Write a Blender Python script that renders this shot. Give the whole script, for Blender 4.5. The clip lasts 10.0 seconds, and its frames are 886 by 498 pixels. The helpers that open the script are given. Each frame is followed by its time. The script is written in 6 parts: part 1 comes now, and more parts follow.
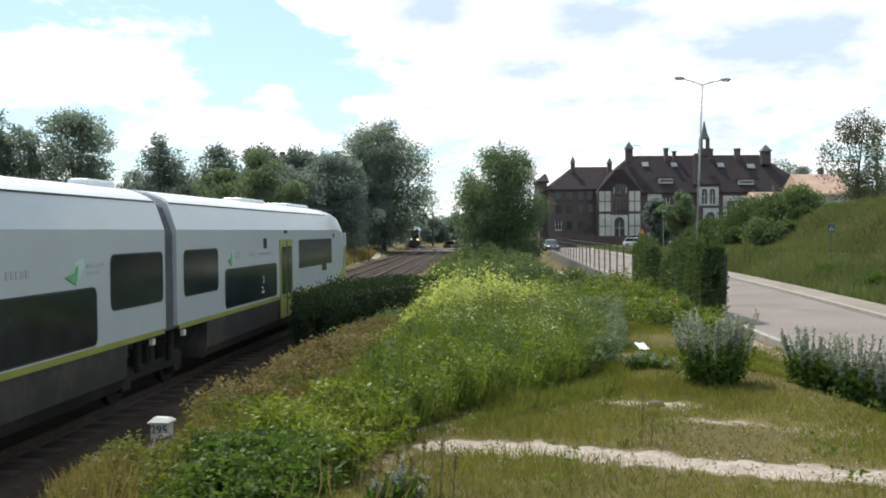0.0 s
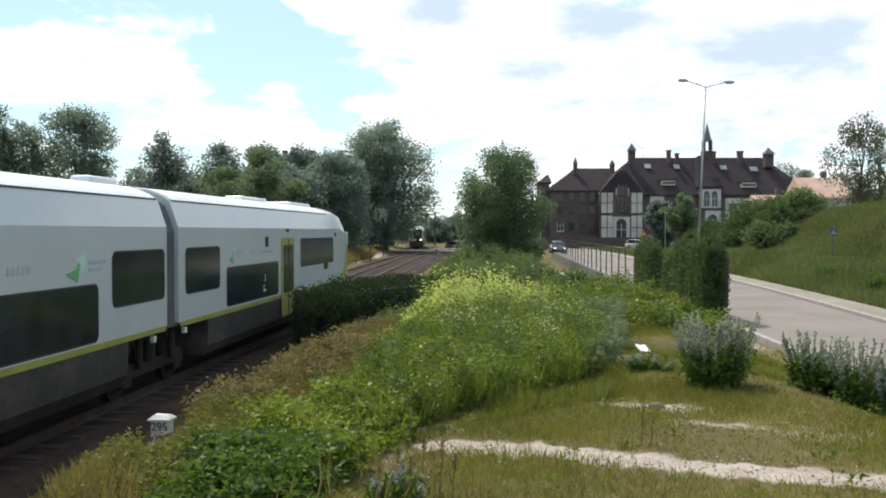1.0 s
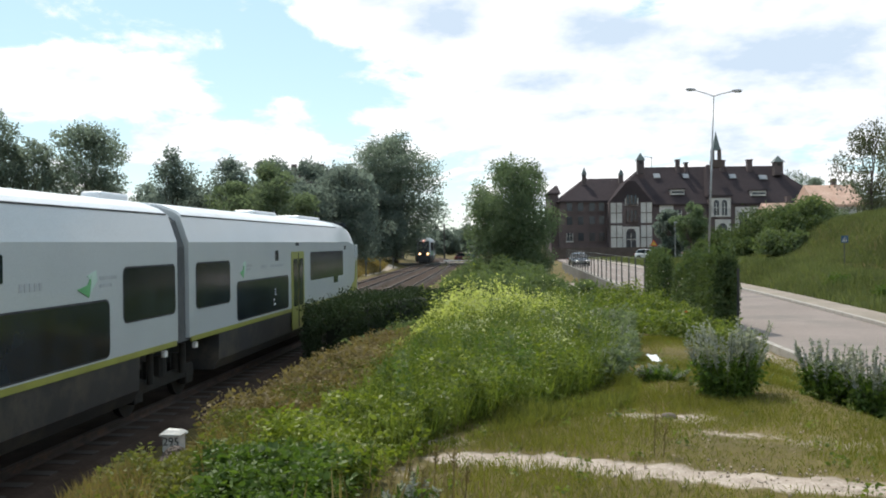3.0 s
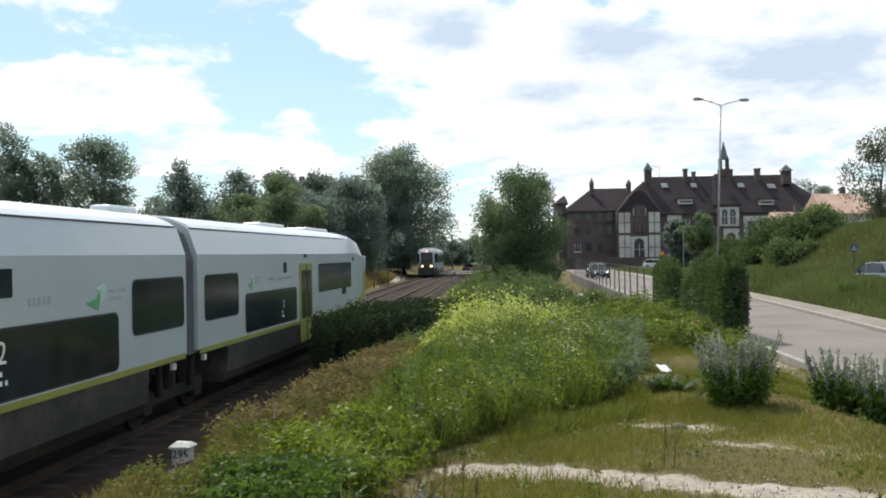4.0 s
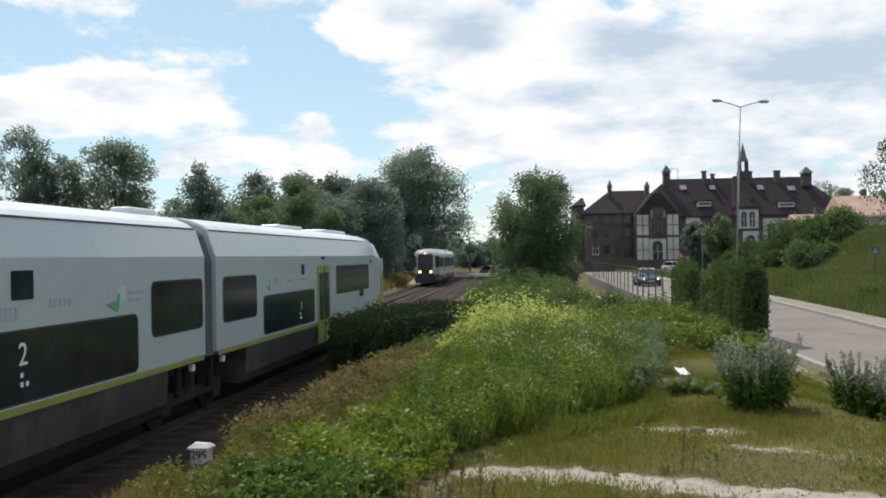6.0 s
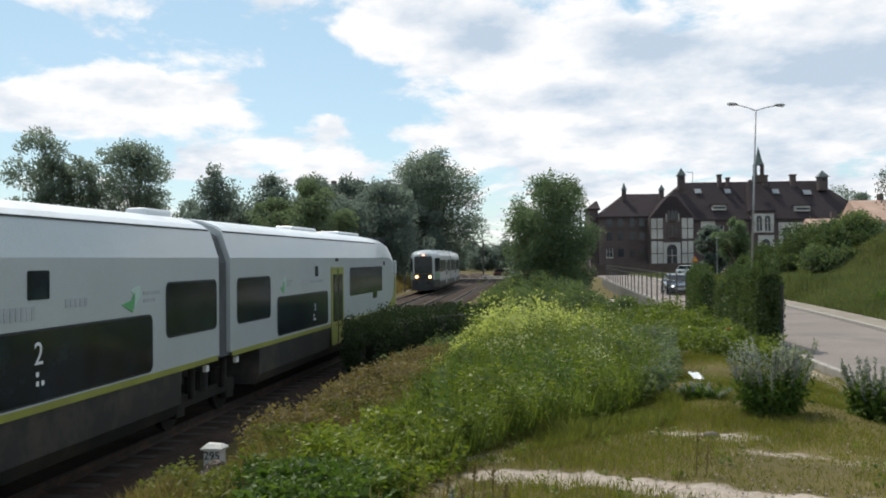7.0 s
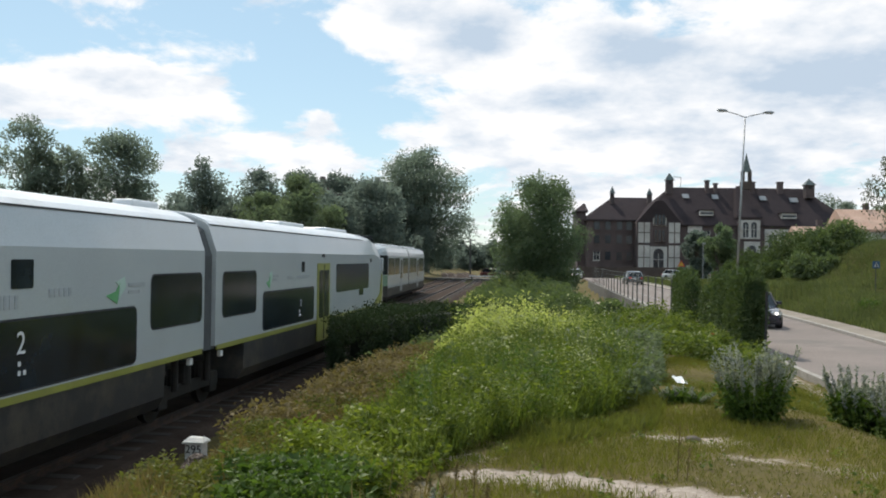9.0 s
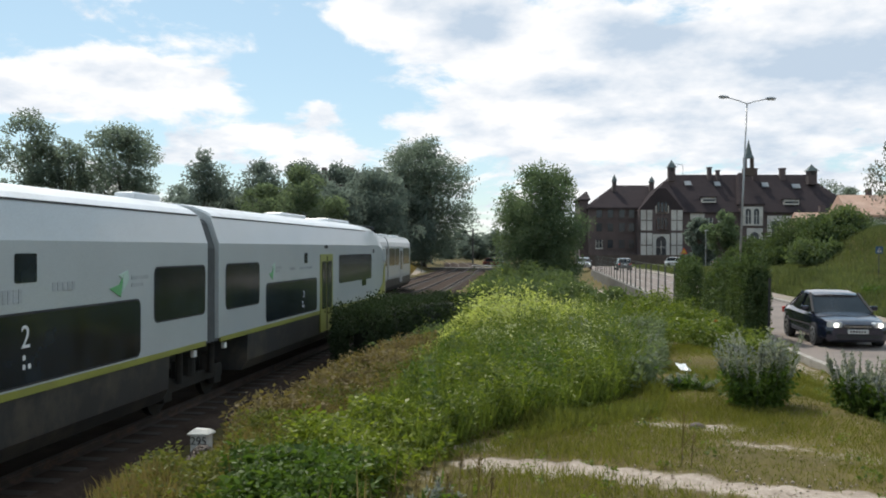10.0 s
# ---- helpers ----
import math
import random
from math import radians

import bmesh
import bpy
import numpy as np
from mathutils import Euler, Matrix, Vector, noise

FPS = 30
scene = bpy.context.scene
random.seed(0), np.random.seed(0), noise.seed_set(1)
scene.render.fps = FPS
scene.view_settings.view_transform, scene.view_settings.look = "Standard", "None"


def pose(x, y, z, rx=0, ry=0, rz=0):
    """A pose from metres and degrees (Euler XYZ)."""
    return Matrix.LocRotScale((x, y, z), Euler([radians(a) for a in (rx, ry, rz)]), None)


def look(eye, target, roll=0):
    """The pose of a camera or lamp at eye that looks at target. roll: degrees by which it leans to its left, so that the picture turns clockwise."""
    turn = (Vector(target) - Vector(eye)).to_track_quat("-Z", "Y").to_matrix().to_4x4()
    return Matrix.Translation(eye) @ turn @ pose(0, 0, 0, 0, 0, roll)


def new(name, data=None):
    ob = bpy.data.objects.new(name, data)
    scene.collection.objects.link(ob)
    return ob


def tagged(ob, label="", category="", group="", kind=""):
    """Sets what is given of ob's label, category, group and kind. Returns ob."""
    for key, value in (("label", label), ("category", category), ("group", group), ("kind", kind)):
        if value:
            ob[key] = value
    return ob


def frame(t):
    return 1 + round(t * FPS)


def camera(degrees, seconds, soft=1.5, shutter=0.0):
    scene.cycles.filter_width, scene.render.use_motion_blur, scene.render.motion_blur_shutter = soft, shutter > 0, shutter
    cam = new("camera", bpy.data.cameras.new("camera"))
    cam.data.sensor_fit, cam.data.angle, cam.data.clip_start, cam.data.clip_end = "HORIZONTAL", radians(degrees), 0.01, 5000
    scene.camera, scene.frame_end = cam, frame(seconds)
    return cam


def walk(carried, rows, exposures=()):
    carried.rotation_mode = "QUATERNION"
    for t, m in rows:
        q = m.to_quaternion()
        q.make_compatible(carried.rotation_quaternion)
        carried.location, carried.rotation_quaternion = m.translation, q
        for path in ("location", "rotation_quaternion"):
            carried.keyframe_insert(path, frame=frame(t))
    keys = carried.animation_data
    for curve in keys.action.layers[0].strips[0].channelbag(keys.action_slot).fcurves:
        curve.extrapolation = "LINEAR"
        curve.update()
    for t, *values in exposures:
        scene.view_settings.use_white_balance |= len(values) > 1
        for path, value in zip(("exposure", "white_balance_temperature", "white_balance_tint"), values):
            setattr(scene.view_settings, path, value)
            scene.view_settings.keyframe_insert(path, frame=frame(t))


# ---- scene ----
cam = camera(52.4, 10.0, soft=1.9)
EYE = (0.0, 0.0, 3.15)
# seconds, yaw, pitch, lean
LOOKS = [
    (0.0, -0.12, -1.14, 0.53),
    (0.5, 0.06, -1.05, 0.30),
    (1.0, 0.00, -1.14, 0.00),
    (1.5, 0.37, -0.61, 0.39),
    (2.0, 0.52, -0.41, 0.62),
    (3.3, 0.65, -0.34, 0.69),
    (3.5, 0.92, -0.02, 1.01),
    (4.0, 1.10, 0.33, 0.99),
    (4.5, 1.20, 0.54, 1.39),
    (5.0, 1.51, 1.03, 1.40),
    (5.5, 1.62, 0.87, 1.76),
    (6.0, 2.21, 0.49, 0.92),
    (6.2, 3.41, 0.47, 0.99),
    (7.3, 2.99, 0.98, 0.51),
    (7.5, 3.02, 1.29, 0.84),
    (8.0, 3.04, 1.15, 0.84),
    (8.5, 2.68, 0.86, 0.12),
    (9.0, 2.25, 0.58, -0.79),
    (9.5, 1.99, 0.06, -1.45),
    (10.0, 2.41, -0.07, -0.20),
]
walk(cam, [(t, pose(*EYE, 90 + pitch, lean, yaw)) for t, yaw, pitch, lean in LOOKS],
     exposures=[(0.0, 0.36), (2.0, 0.34), (3.5, 0.27), (5.0, 0.13), (6.0, 0.03), (7.5, 0.0), (10.0, 0.03)])

# ---- light ----
SUN_AZ, SUN_EL = -24.0, 52.0      # degrees left of ahead, and above the horizon
sun_way = Vector((math.sin(radians(SUN_AZ)) * math.cos(radians(SUN_EL)),
                  math.cos(radians(SUN_AZ)) * math.cos(radians(SUN_EL)), math.sin(radians(SUN_EL))))
sun = new("sun", bpy.data.lights.new("sun", "SUN"))
sun.data.energy, sun.data.angle, sun.data.color = 3.6, radians(0.6), (1.0, 0.94, 0.84)
sun.matrix_world = look(sun_way * 100, (0, 0, 0))


def make_sky():
    world = bpy.data.worlds.new("sky")
    world.use_nodes = True
    scene.world = world
    nt = world.node_tree
    nt.nodes.clear()
    out = nt.nodes.new("ShaderNodeOutputWorld")
    bg = nt.nodes.new("ShaderNodeBackground")
    nt.links.new(bg.outputs[0], out.inputs[0])
    sky = nt.nodes.new("ShaderNodeTexSky")
    sky.sky_type, sky.sun_disc = "NISHITA", False
    sky.sun_elevation, sky.sun_rotation = radians(SUN_EL), radians(SUN_AZ)
    sky.dust_density, sky.air_density = 0.3, 1.0
    strength = nt.nodes.new("ShaderNodeVectorMath")
    strength.operation = "SCALE"
    strength.inputs["Scale"].default_value = 0.105
    nt.links.new(sky.outputs[0], strength.inputs[0])
    co = nt.nodes.new("ShaderNodeTexCoord")
    # clouds lie on a flat layer: direction divided by its height
    sep = nt.nodes.new("ShaderNodeSeparateXYZ")
    nt.links.new(co.outputs["Generated"], sep.inputs[0])
    up = nt.nodes.new("ShaderNodeMath")
    up.operation = "MAXIMUM"
    up.inputs[1].default_value = 0.0
    nt.links.new(sep.outputs["Z"], up.inputs[0])
    up2 = nt.nodes.new("ShaderNodeMath")
    up2.operation = "ADD"
    up2.inputs[1].default_value = 0.30
    nt.links.new(up.outputs[0], up2.inputs[0])
    flat = nt.nodes.new("ShaderNodeVectorMath")
    flat.operation = "DIVIDE"
    comb = nt.nodes.new("ShaderNodeCombineXYZ")
    for k in range(3):
        nt.links.new(up2.outputs[0], comb.inputs[k])
    nt.links.new(co.outputs["Generated"], flat.inputs[0])
    nt.links.new(comb.outputs[0], flat.inputs[1])

    def fbm(scale, detail, rough, shift, warp=0.0):
        n = nt.nodes.new("ShaderNodeTexNoise")
        n.inputs["Scale"].default_value, n.inputs["Detail"].default_value = scale, detail
        n.inputs["Roughness"].default_value, n.inputs["Distortion"].default_value = rough, warp
        m = nt.nodes.new("ShaderNodeVectorMath")
        m.operation = "ADD"
        m.inputs[1].default_value = shift
        nt.links.new(flat.outputs[0], m.inputs[0])
        nt.links.new(m.outputs[0], n.inputs["Vector"])
        return n.outputs["Fac"]

    def math_node(op, a, b):
        m = nt.nodes.new("ShaderNodeMath")
        m.operation = op
        for k, v in enumerate((a, b)):
            if isinstance(v, (int, float)):
                m.inputs[k].default_value = v
            else:
                nt.links.new(v, m.inputs[k])
        return m.outputs[0]

    def blob(azimuth, elevation, wide, high, gain):
        """A soft lump of cloud cover (or, below zero, a clear gap) round a direction."""
        a, e = radians(azimuth), radians(elevation)
        d = nt.nodes.new("ShaderNodeVectorMath")
        d.operation = "SUBTRACT"
        nt.links.new(co.outputs["Generated"], d.inputs[0])
        d.inputs[1].default_value = (math.sin(a) * math.cos(e), math.cos(a) * math.cos(e), math.sin(e))
        s = nt.nodes.new("ShaderNodeVectorMath")
        s.operation = "DIVIDE"
        s.inputs[1].default_value = (radians(wide), radians(wide), radians(high))
        nt.links.new(d.outputs[0], s.inputs[0])
        ln = nt.nodes.new("ShaderNodeVectorMath")
        ln.operation = "LENGTH"
        nt.links.new(s.outputs[0], ln.inputs[0])
        mr = nt.nodes.new("ShaderNodeMapRange")
        mr.interpolation_type = "SMOOTHSTEP"
        for key, v in (("From Min", 0.0), ("From Max", 1.0), ("To Min", gain), ("To Max", 0.0)):
            mr.inputs[key].default_value = v
        nt.links.new(ln.outputs["Value"], mr.inputs["Value"])
        return mr.outputs["Result"]

    cover = fbm(4.0, 9.0, 0.60, (3.1, 1.7, 0.4), 0.25)
    for spec in COVER:
        cover = math_node("ADD", cover, blob(*spec))
    mask = nt.nodes.new("ShaderNodeMapRange")
    mask.interpolation_type = "SMOOTHSTEP"
    mask.inputs["From Min"].default_value, mask.inputs["From Max"].default_value = 0.46, 0.60
    nt.links.new(cover, mask.inputs["Value"])
    # thick cloud has greyer bases
    grey = fbm(6.0, 8.0, 0.56, (8.3, 2.2, 1.0))
    for spec in BASES:
        grey = math_node("ADD", grey, blob(*spec))
    shade = nt.nodes.new("ShaderNodeValToRGB")
    shade.color_ramp.elements[0].position, shade.color_ramp.elements[1].position = 0.45, 0.80
    shade.color_ramp.elements[0].color = (1.03, 1.03, 1.04, 1)
    shade.color_ramp.elements[1].color = (0.55, 0.66, 0.79, 1)
    nt.links.new(grey, shade.inputs[0])
    mix = nt.nodes.new("ShaderNodeMix")
    mix.data_type = "RGBA"
    nt.links.new(mask.outputs["Result"], mix.inputs["Factor"])
    # a thin high veil pales the blue
    veil = nt.nodes.new("ShaderNodeMix")
    veil.data_type = "RGBA"
    veil.inputs[0].default_value = 0.45
    nt.links.new(strength.outputs[0], veil.inputs[6])
    veil.inputs[7].default_value = (0.61, 0.88, 1.0, 1)
    nt.links.new(veil.outputs[2], mix.inputs[6])
    nt.links.new(shade.outputs[0], mix.inputs[7])
    nt.links.new(mix.outputs[2], bg.inputs["Color"])
    bg.inputs["Strength"].default_value = 1.0


# azimuth, elevation, half width, half height in degrees, gain
COVER = [(-22, 9.5, 11, 2.6, 0.32), (-15, 7.0, 5, 2.0, 0.14), (-18, 15, 6, 2.4, -0.20), (-24, 13.5, 9, 2.2, -0.16), (-12, 10.5, 6, 1.8, -0.26), (-7.5, 8, 3.0, 2.4, -0.16),
         (2, 8, 9, 3.2, 0.34), (12, 10, 15, 7, 0.32), (-4, 14, 9, 2.6, 0.34), (22, 12, 14, 9, 0.34), (-9.5, 6, 3.0, 1.6, 0.18), (-14, 4.0, 14, 2.2, 0.02), (14, 3.0, 18, 3.0, 0.2)]
BASES = [(26, 8, 9, 2.6, 0.16), (5, 10, 8, 1.6, 0.12), (0, 14, 4.5, 2.0, 0.36), (10, 12.5, 5, 2.3, 0.32), (22, 11, 8, 3.2, 0.32), (19, 6, 9, 2.0, 0.10), (16, 9, 13, 5.0, 0.10)]
make_sky()


# ---- materials ----
def shader(name):
    m = bpy.data.materials.new(name)
    m.use_nodes = True
    return m, m.node_tree, m.node_tree.nodes["Principled BSDF"]


def noise_at(nt, scale, detail=4.0, rough=0.55, coords="Object"):
    co = nt.nodes.new("ShaderNodeTexCoord")
    n = nt.nodes.new("ShaderNodeTexNoise")
    n.inputs["Scale"].default_value, n.inputs["Detail"].default_value, n.inputs["Roughness"].default_value = scale, detail, rough
    nt.links.new(co.outputs[coords], n.inputs["Vector"])
    return n.outputs["Fac"]


def ramp(nt, fac, *stops):
    r = nt.nodes.new("ShaderNodeValToRGB")
    while len(r.color_ramp.elements) < len(stops):
        r.color_ramp.elements.new(0.5)
    for e, (p, c) in zip(r.color_ramp.elements, stops):
        e.position, e.color = p, (*c, 1)
    nt.links.new(fac, r.inputs[0])
    return r.outputs[0]


def blend(nt, fac, a, b, mode="MIX"):
    m = nt.nodes.new("ShaderNodeMix")
    m.data_type, m.blend_type = "RGBA", mode
    for key, v in ((0, fac), (6, a), (7, b)):
        if isinstance(v, (int, float)):
            m.inputs[key].default_value = v
        elif isinstance(v, tuple):
            m.inputs[key].default_value = (*v, 1)
        else:
            nt.links.new(v, m.inputs[key])
    return m.outputs[2]


def surface(name, low, high, scale=3.0, fine=40.0, rough=0.7, metal=0.0, bump=0.2, grime=None, grime_scale=1.2, coords="Object", coat=0.0, spec=0.5):
    """Two scales of variation: a broad one between low and high, a fine grain, and stains of a third colour."""
    m, nt, b = shader(name)
    colour = ramp(nt, noise_at(nt, scale, 5, coords=coords), (0.3, low), (0.7, high))
    grain = noise_at(nt, fine, 4, coords=coords)
    colour = blend(nt, 0.35, colour, ramp(nt, grain, (0.3, (0.35, 0.35, 0.35)), (0.7, (0.75, 0.75, 0.75))), "OVERLAY")
    if grime:
        stain = ramp(nt, noise_at(nt, grime_scale, 7, 0.65, coords=coords), (0.50, (0, 0, 0)), (0.68, (0.8, 0.8, 0.8)))
        colour = blend(nt, stain, colour, grime)
    nt.links.new(colour, b.inputs["Base Color"])
    b.inputs["Metallic"].default_value, b.inputs["Roughness"].default_value = metal, rough
    b.inputs["Coat Weight"].default_value, b.inputs["Specular IOR Level"].default_value = coat, spec
    if bump:
        bm_ = nt.nodes.new("ShaderNodeBump")
        bm_.inputs["Strength"].default_value, bm_.inputs["Distance"].default_value = bump, 0.02
        nt.links.new(grain, bm_.inputs["Height"])
        nt.links.new(bm_.outputs[0], b.inputs["Normal"])
    return m


def leaf(name, dark, light, clear=0.35, rough=0.75, patch=0.6, third=None, gloss=0.18, through_tint=(1.35, 1.45, 0.7)):
    """Leaves: a colour per leaf, patches over the plant, and light that shines through."""
    m, nt, b = shader(name)
    geo = nt.nodes.new("ShaderNodeNewGeometry")
    own = ramp(nt, geo.outputs["Random Per Island"], (0.0, dark), (1.0, light), *(((0.93, third),) if third else ()))
    big = ramp(nt, noise_at(nt, patch, 4), (0.35, tuple(0.5 * c for c in dark)), (0.65, light))
    colour = blend(nt, 0.34, own, big)
    nt.links.new(colour, b.inputs["Base Color"])
    b.inputs["Roughness"].default_value, b.inputs["Specular IOR Level"].default_value = rough, gloss
    tr = nt.nodes.new("ShaderNodeBsdfTranslucent")
    warm = blend(nt, 1.0, colour, through_tint, "MULTIPLY")
    nt.links.new(warm, tr.inputs["Color"])
    mx = nt.nodes.new("ShaderNodeMixShader")
    mx.inputs[0].default_value = clear
    nt.links.new(b.outputs[0], mx.inputs[1])
    nt.links.new(tr.outputs[0], mx.inputs[2])
    nt.links.new(mx.outputs[0], nt.nodes["Material Output"].inputs["Surface"])
    return m


def glass(name, colour=(0.02, 0.025, 0.03), rough=0.06):
    m, nt, b = shader(name)
    c = ramp(nt, noise_at(nt, 1.3, 3), (0.35, tuple(0.6 * v for v in colour)), (0.7, tuple(1.5 * v for v in colour)))
    nt.links.new(c, b.inputs["Base Color"])
    b.inputs["Roughness"].default_value, b.inputs["Specular IOR Level"].default_value = rough, 0.45
    return m


def glow(name, colour, power):
    m, nt, b = shader(name)
    b.inputs["Base Color"].default_value = (*colour, 1)
    b.inputs["Emission Color"].default_value = (*colour, 1)
    b.inputs["Emission Strength"].default_value = power
    return m


M = {}
# white dulled and cooled for the shaded sides, roof tone kept paler as sunlit
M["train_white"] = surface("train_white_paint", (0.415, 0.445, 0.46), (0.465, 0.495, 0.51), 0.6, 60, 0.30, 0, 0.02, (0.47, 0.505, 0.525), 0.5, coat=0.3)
M["train_roof"] = surface("train_roof_lit_paint", (0.62, 0.65, 0.68), (0.72, 0.74, 0.76), 0.9, 30, 0.35, 0.1, 0.03, (0.50, 0.50, 0.48), 0.7)
M["train_grey"] = surface("train_skirt_grey", (0.018, 0.019, 0.021), (0.030, 0.031, 0.033), 1.0, 30, 0.5, 0, 0.05, (0.10, 0.085, 0.065), 0.9)
M["yellow"] = surface("train_yellow_green", (0.22, 0.23, 0.04), (0.29, 0.295, 0.06), 1.0, 40, 0.45, 0, 0.03, (0.24, 0.23, 0.07), 1.5)
M["train_glass"] = glass("train_tinted_glass", (0.016, 0.022, 0.030), 0.12)
M["rubber"] = surface("dark_rubber", (0.018, 0.018, 0.02), (0.04, 0.04, 0.042), 5, 60, 0.8, 0, 0.15)
M["bellows"] = surface("grey_bellows", (0.060, 0.064, 0.068), (0.095, 0.10, 0.105), 4, 60, 0.75, 0, 0.15)
M["bogie"] = surface("bogie_steel", (0.012, 0.012, 0.011), (0.026, 0.024, 0.021), 4, 40, 0.7, 0.3, 0.2, (0.035, 0.025, 0.018), 3)
M["logo_green"] = surface("logo_green", (0.10, 0.34, 0.14), (0.16, 0.42, 0.18), 3, 40, 0.4, 0, 0.02)
M["logo_pale"] = surface("logo_pale_green", (0.42, 0.58, 0.50), (0.50, 0.64, 0.56), 3, 40, 0.4, 0, 0.02)
M["print_grey"] = surface("print_grey", (0.32, 0.34, 0.36), (0.42, 0.44, 0.46), 6, 60, 0.5, 0, 0.0)
M["print_white"] = surface("print_white", (0.70, 0.70, 0.70), (0.82, 0.82, 0.82), 6, 60, 0.5, 0, 0.0)
M["teal"] = surface("railcar_teal", (0.14, 0.24, 0.17), (0.20, 0.30, 0.22), 2, 40, 0.4, 0, 0.03)
M["rail"] = surface("rail_steel", (0.036, 0.026, 0.021), (0.075, 0.056, 0.047), 2, 60, 0.6, 0.35, 0.1, (0.14, 0.07, 0.04), 4)
M["sleeper"] = surface("sleeper_timber", (0.026, 0.019, 0.015), (0.046, 0.034, 0.028), 2, 30, 0.9, 0, 0.3, (0.05, 0.04, 0.032), 2)
M["ballast"] = surface("ballast_stone", (0.032, 0.021, 0.016), (0.066, 0.047, 0.037), 1.5, 14, 0.95, 0, 0.8, (0.050, 0.036, 0.028), 0.8, coords="Object", spec=0.08)
M["stone"] = surface("loose_stone", (0.075, 0.058, 0.049), (0.185, 0.150, 0.128), 3, 40, 0.9, 0, 0.3)
M["asphalt"] = surface("worn_asphalt", (0.180, 0.150, 0.134), (0.238, 0.200, 0.180), 0.25, 18, 0.85, 0, 0.25, (0.15, 0.132, 0.12), 0.35, spec=0.25)
M["kerb"] = surface("kerb_concrete", (0.27, 0.25, 0.225), (0.37, 0.345, 0.31), 1.2, 30, 0.9, 0, 0.3, (0.22, 0.20, 0.17), 1.5)
M["pavement"] = surface("sandy_pavement", (0.19, 0.158, 0.125), (0.275, 0.232, 0.19), 0.8, 25, 0.9, 0, 0.3, (0.15, 0.14, 0.085), 0.9)
M["concrete"] = surface("old_concrete", (0.085, 0.080, 0.072), (0.15, 0.142, 0.13), 0.7, 12, 0.92, 0, 0.4, (0.10, 0.10, 0.075), 0.9)
M["galv"] = surface("galvanised_steel", (0.26, 0.27, 0.28), (0.38, 0.39, 0.40), 3, 40, 0.5, 0.6, 0.1)
M["post_dark"] = surface("painted_dark_post", (0.05, 0.055, 0.05), (0.10, 0.10, 0.09), 3, 40, 0.7, 0.2, 0.2)
M["bark"] = surface("bark", (0.05, 0.04, 0.032), (0.12, 0.10, 0.08), 4, 25, 0.95, 0, 0.8)
M["brick"] = surface("dark_brick", (0.078, 0.060, 0.062), (0.118, 0.088, 0.088), 0.35, 6, 0.9, 0, 0.3, (0.06, 0.048, 0.047), 0.25)
M["slate"] = surface("dark_roof_tiles", (0.040, 0.033, 0.036), (0.062, 0.049, 0.052), 0.3, 5, 0.95, 0, 0.4, (0.033, 0.030, 0.034), 0.3, spec=0.05)
M["plaster"] = surface("weathered_plaster", (0.40, 0.39, 0.375), (0.52, 0.505, 0.485), 0.5, 8, 0.9, 0, 0.2, (0.33, 0.31, 0.29), 0.6)
M["timber"] = surface("dark_timber", (0.06, 0.045, 0.04), (0.10, 0.075, 0.065), 1, 12, 0.85, 0, 0.3)
M["pane"] = glass("window_pane", (0.03, 0.035, 0.045), 0.12)
M["copper"] = surface("weathered_copper", (0.08, 0.10, 0.10), (0.14, 0.17, 0.165), 1.2, 12, 0.6, 0.2, 0.2)
M["tile_red"] = surface("pale_red_roof_tiles", (0.48, 0.30, 0.22), (0.60, 0.40, 0.31), 0.8, 8, 0.85, 0, 0.4, (0.38, 0.27, 0.21), 0.6)
M["navy"] = surface("navy_car_paint", (0.007, 0.010, 0.026), (0.011, 0.015, 0.038), 1, 90, 0.22, 0.3, 0.0, coat=1.0)
M["car_white"] = surface("white_car_paint", (0.70, 0.71, 0.72), (0.78, 0.78, 0.78), 1, 90, 0.25, 0.0, 0.0, coat=1.0)
M["car_grey"] = surface("grey_car_paint", (0.15, 0.155, 0.16), (0.20, 0.205, 0.21), 1, 90, 0.22, 0.5, 0.0, coat=1.0)
M["car_silver"] = surface("silver_car_paint", (0.40, 0.41, 0.42), (0.48, 0.49, 0.50), 1, 90, 0.28, 0.6, 0.0, coat=1.0)
M["car_red"] = surface("dark_red_car_paint", (0.12, 0.018, 0.015), (0.16, 0.025, 0.02), 1, 90, 0.28, 0.2, 0.0, coat=1.0)
M["car_glass"] = glass("car_glass", (0.015, 0.018, 0.022), 0.04)
M["chrome"] = surface("chrome", (0.55, 0.55, 0.56), (0.68, 0.68, 0.68), 4, 50, 0.18, 1.0, 0.0)
M["alloy"] = surface("alloy_wheel", (0.36, 0.37, 0.38), (0.48, 0.48, 0.49), 6, 50, 0.35, 0.8, 0.0)
M["plate"] = surface("plate_white", (0.46, 0.46, 0.45), (0.54, 0.54, 0.52), 8, 60, 0.5, 0, 0.0)
M["headlight"] = glow("lit_headlight", (1.0, 0.95, 0.86), 2.2)
M["headlight_warm"] = glow("lit_railcar_headlight", (1.0, 0.60, 0.28), 4.0)
M["headlight_red"] = glow("lit_top_lamp", (1.0, 0.45, 0.32), 3.0)
M["lamp_glass"] = surface("clear_lamp_glass", (0.50, 0.51, 0.52), (0.62, 0.63, 0.64), 6, 60, 0.15, 0.2, 0.0, coat=1.0)
M["sign_blue"] = surface("sign_blue", (0.014, 0.055, 0.115), (0.02, 0.07, 0.14), 4, 40, 0.45, 0, 0.0)
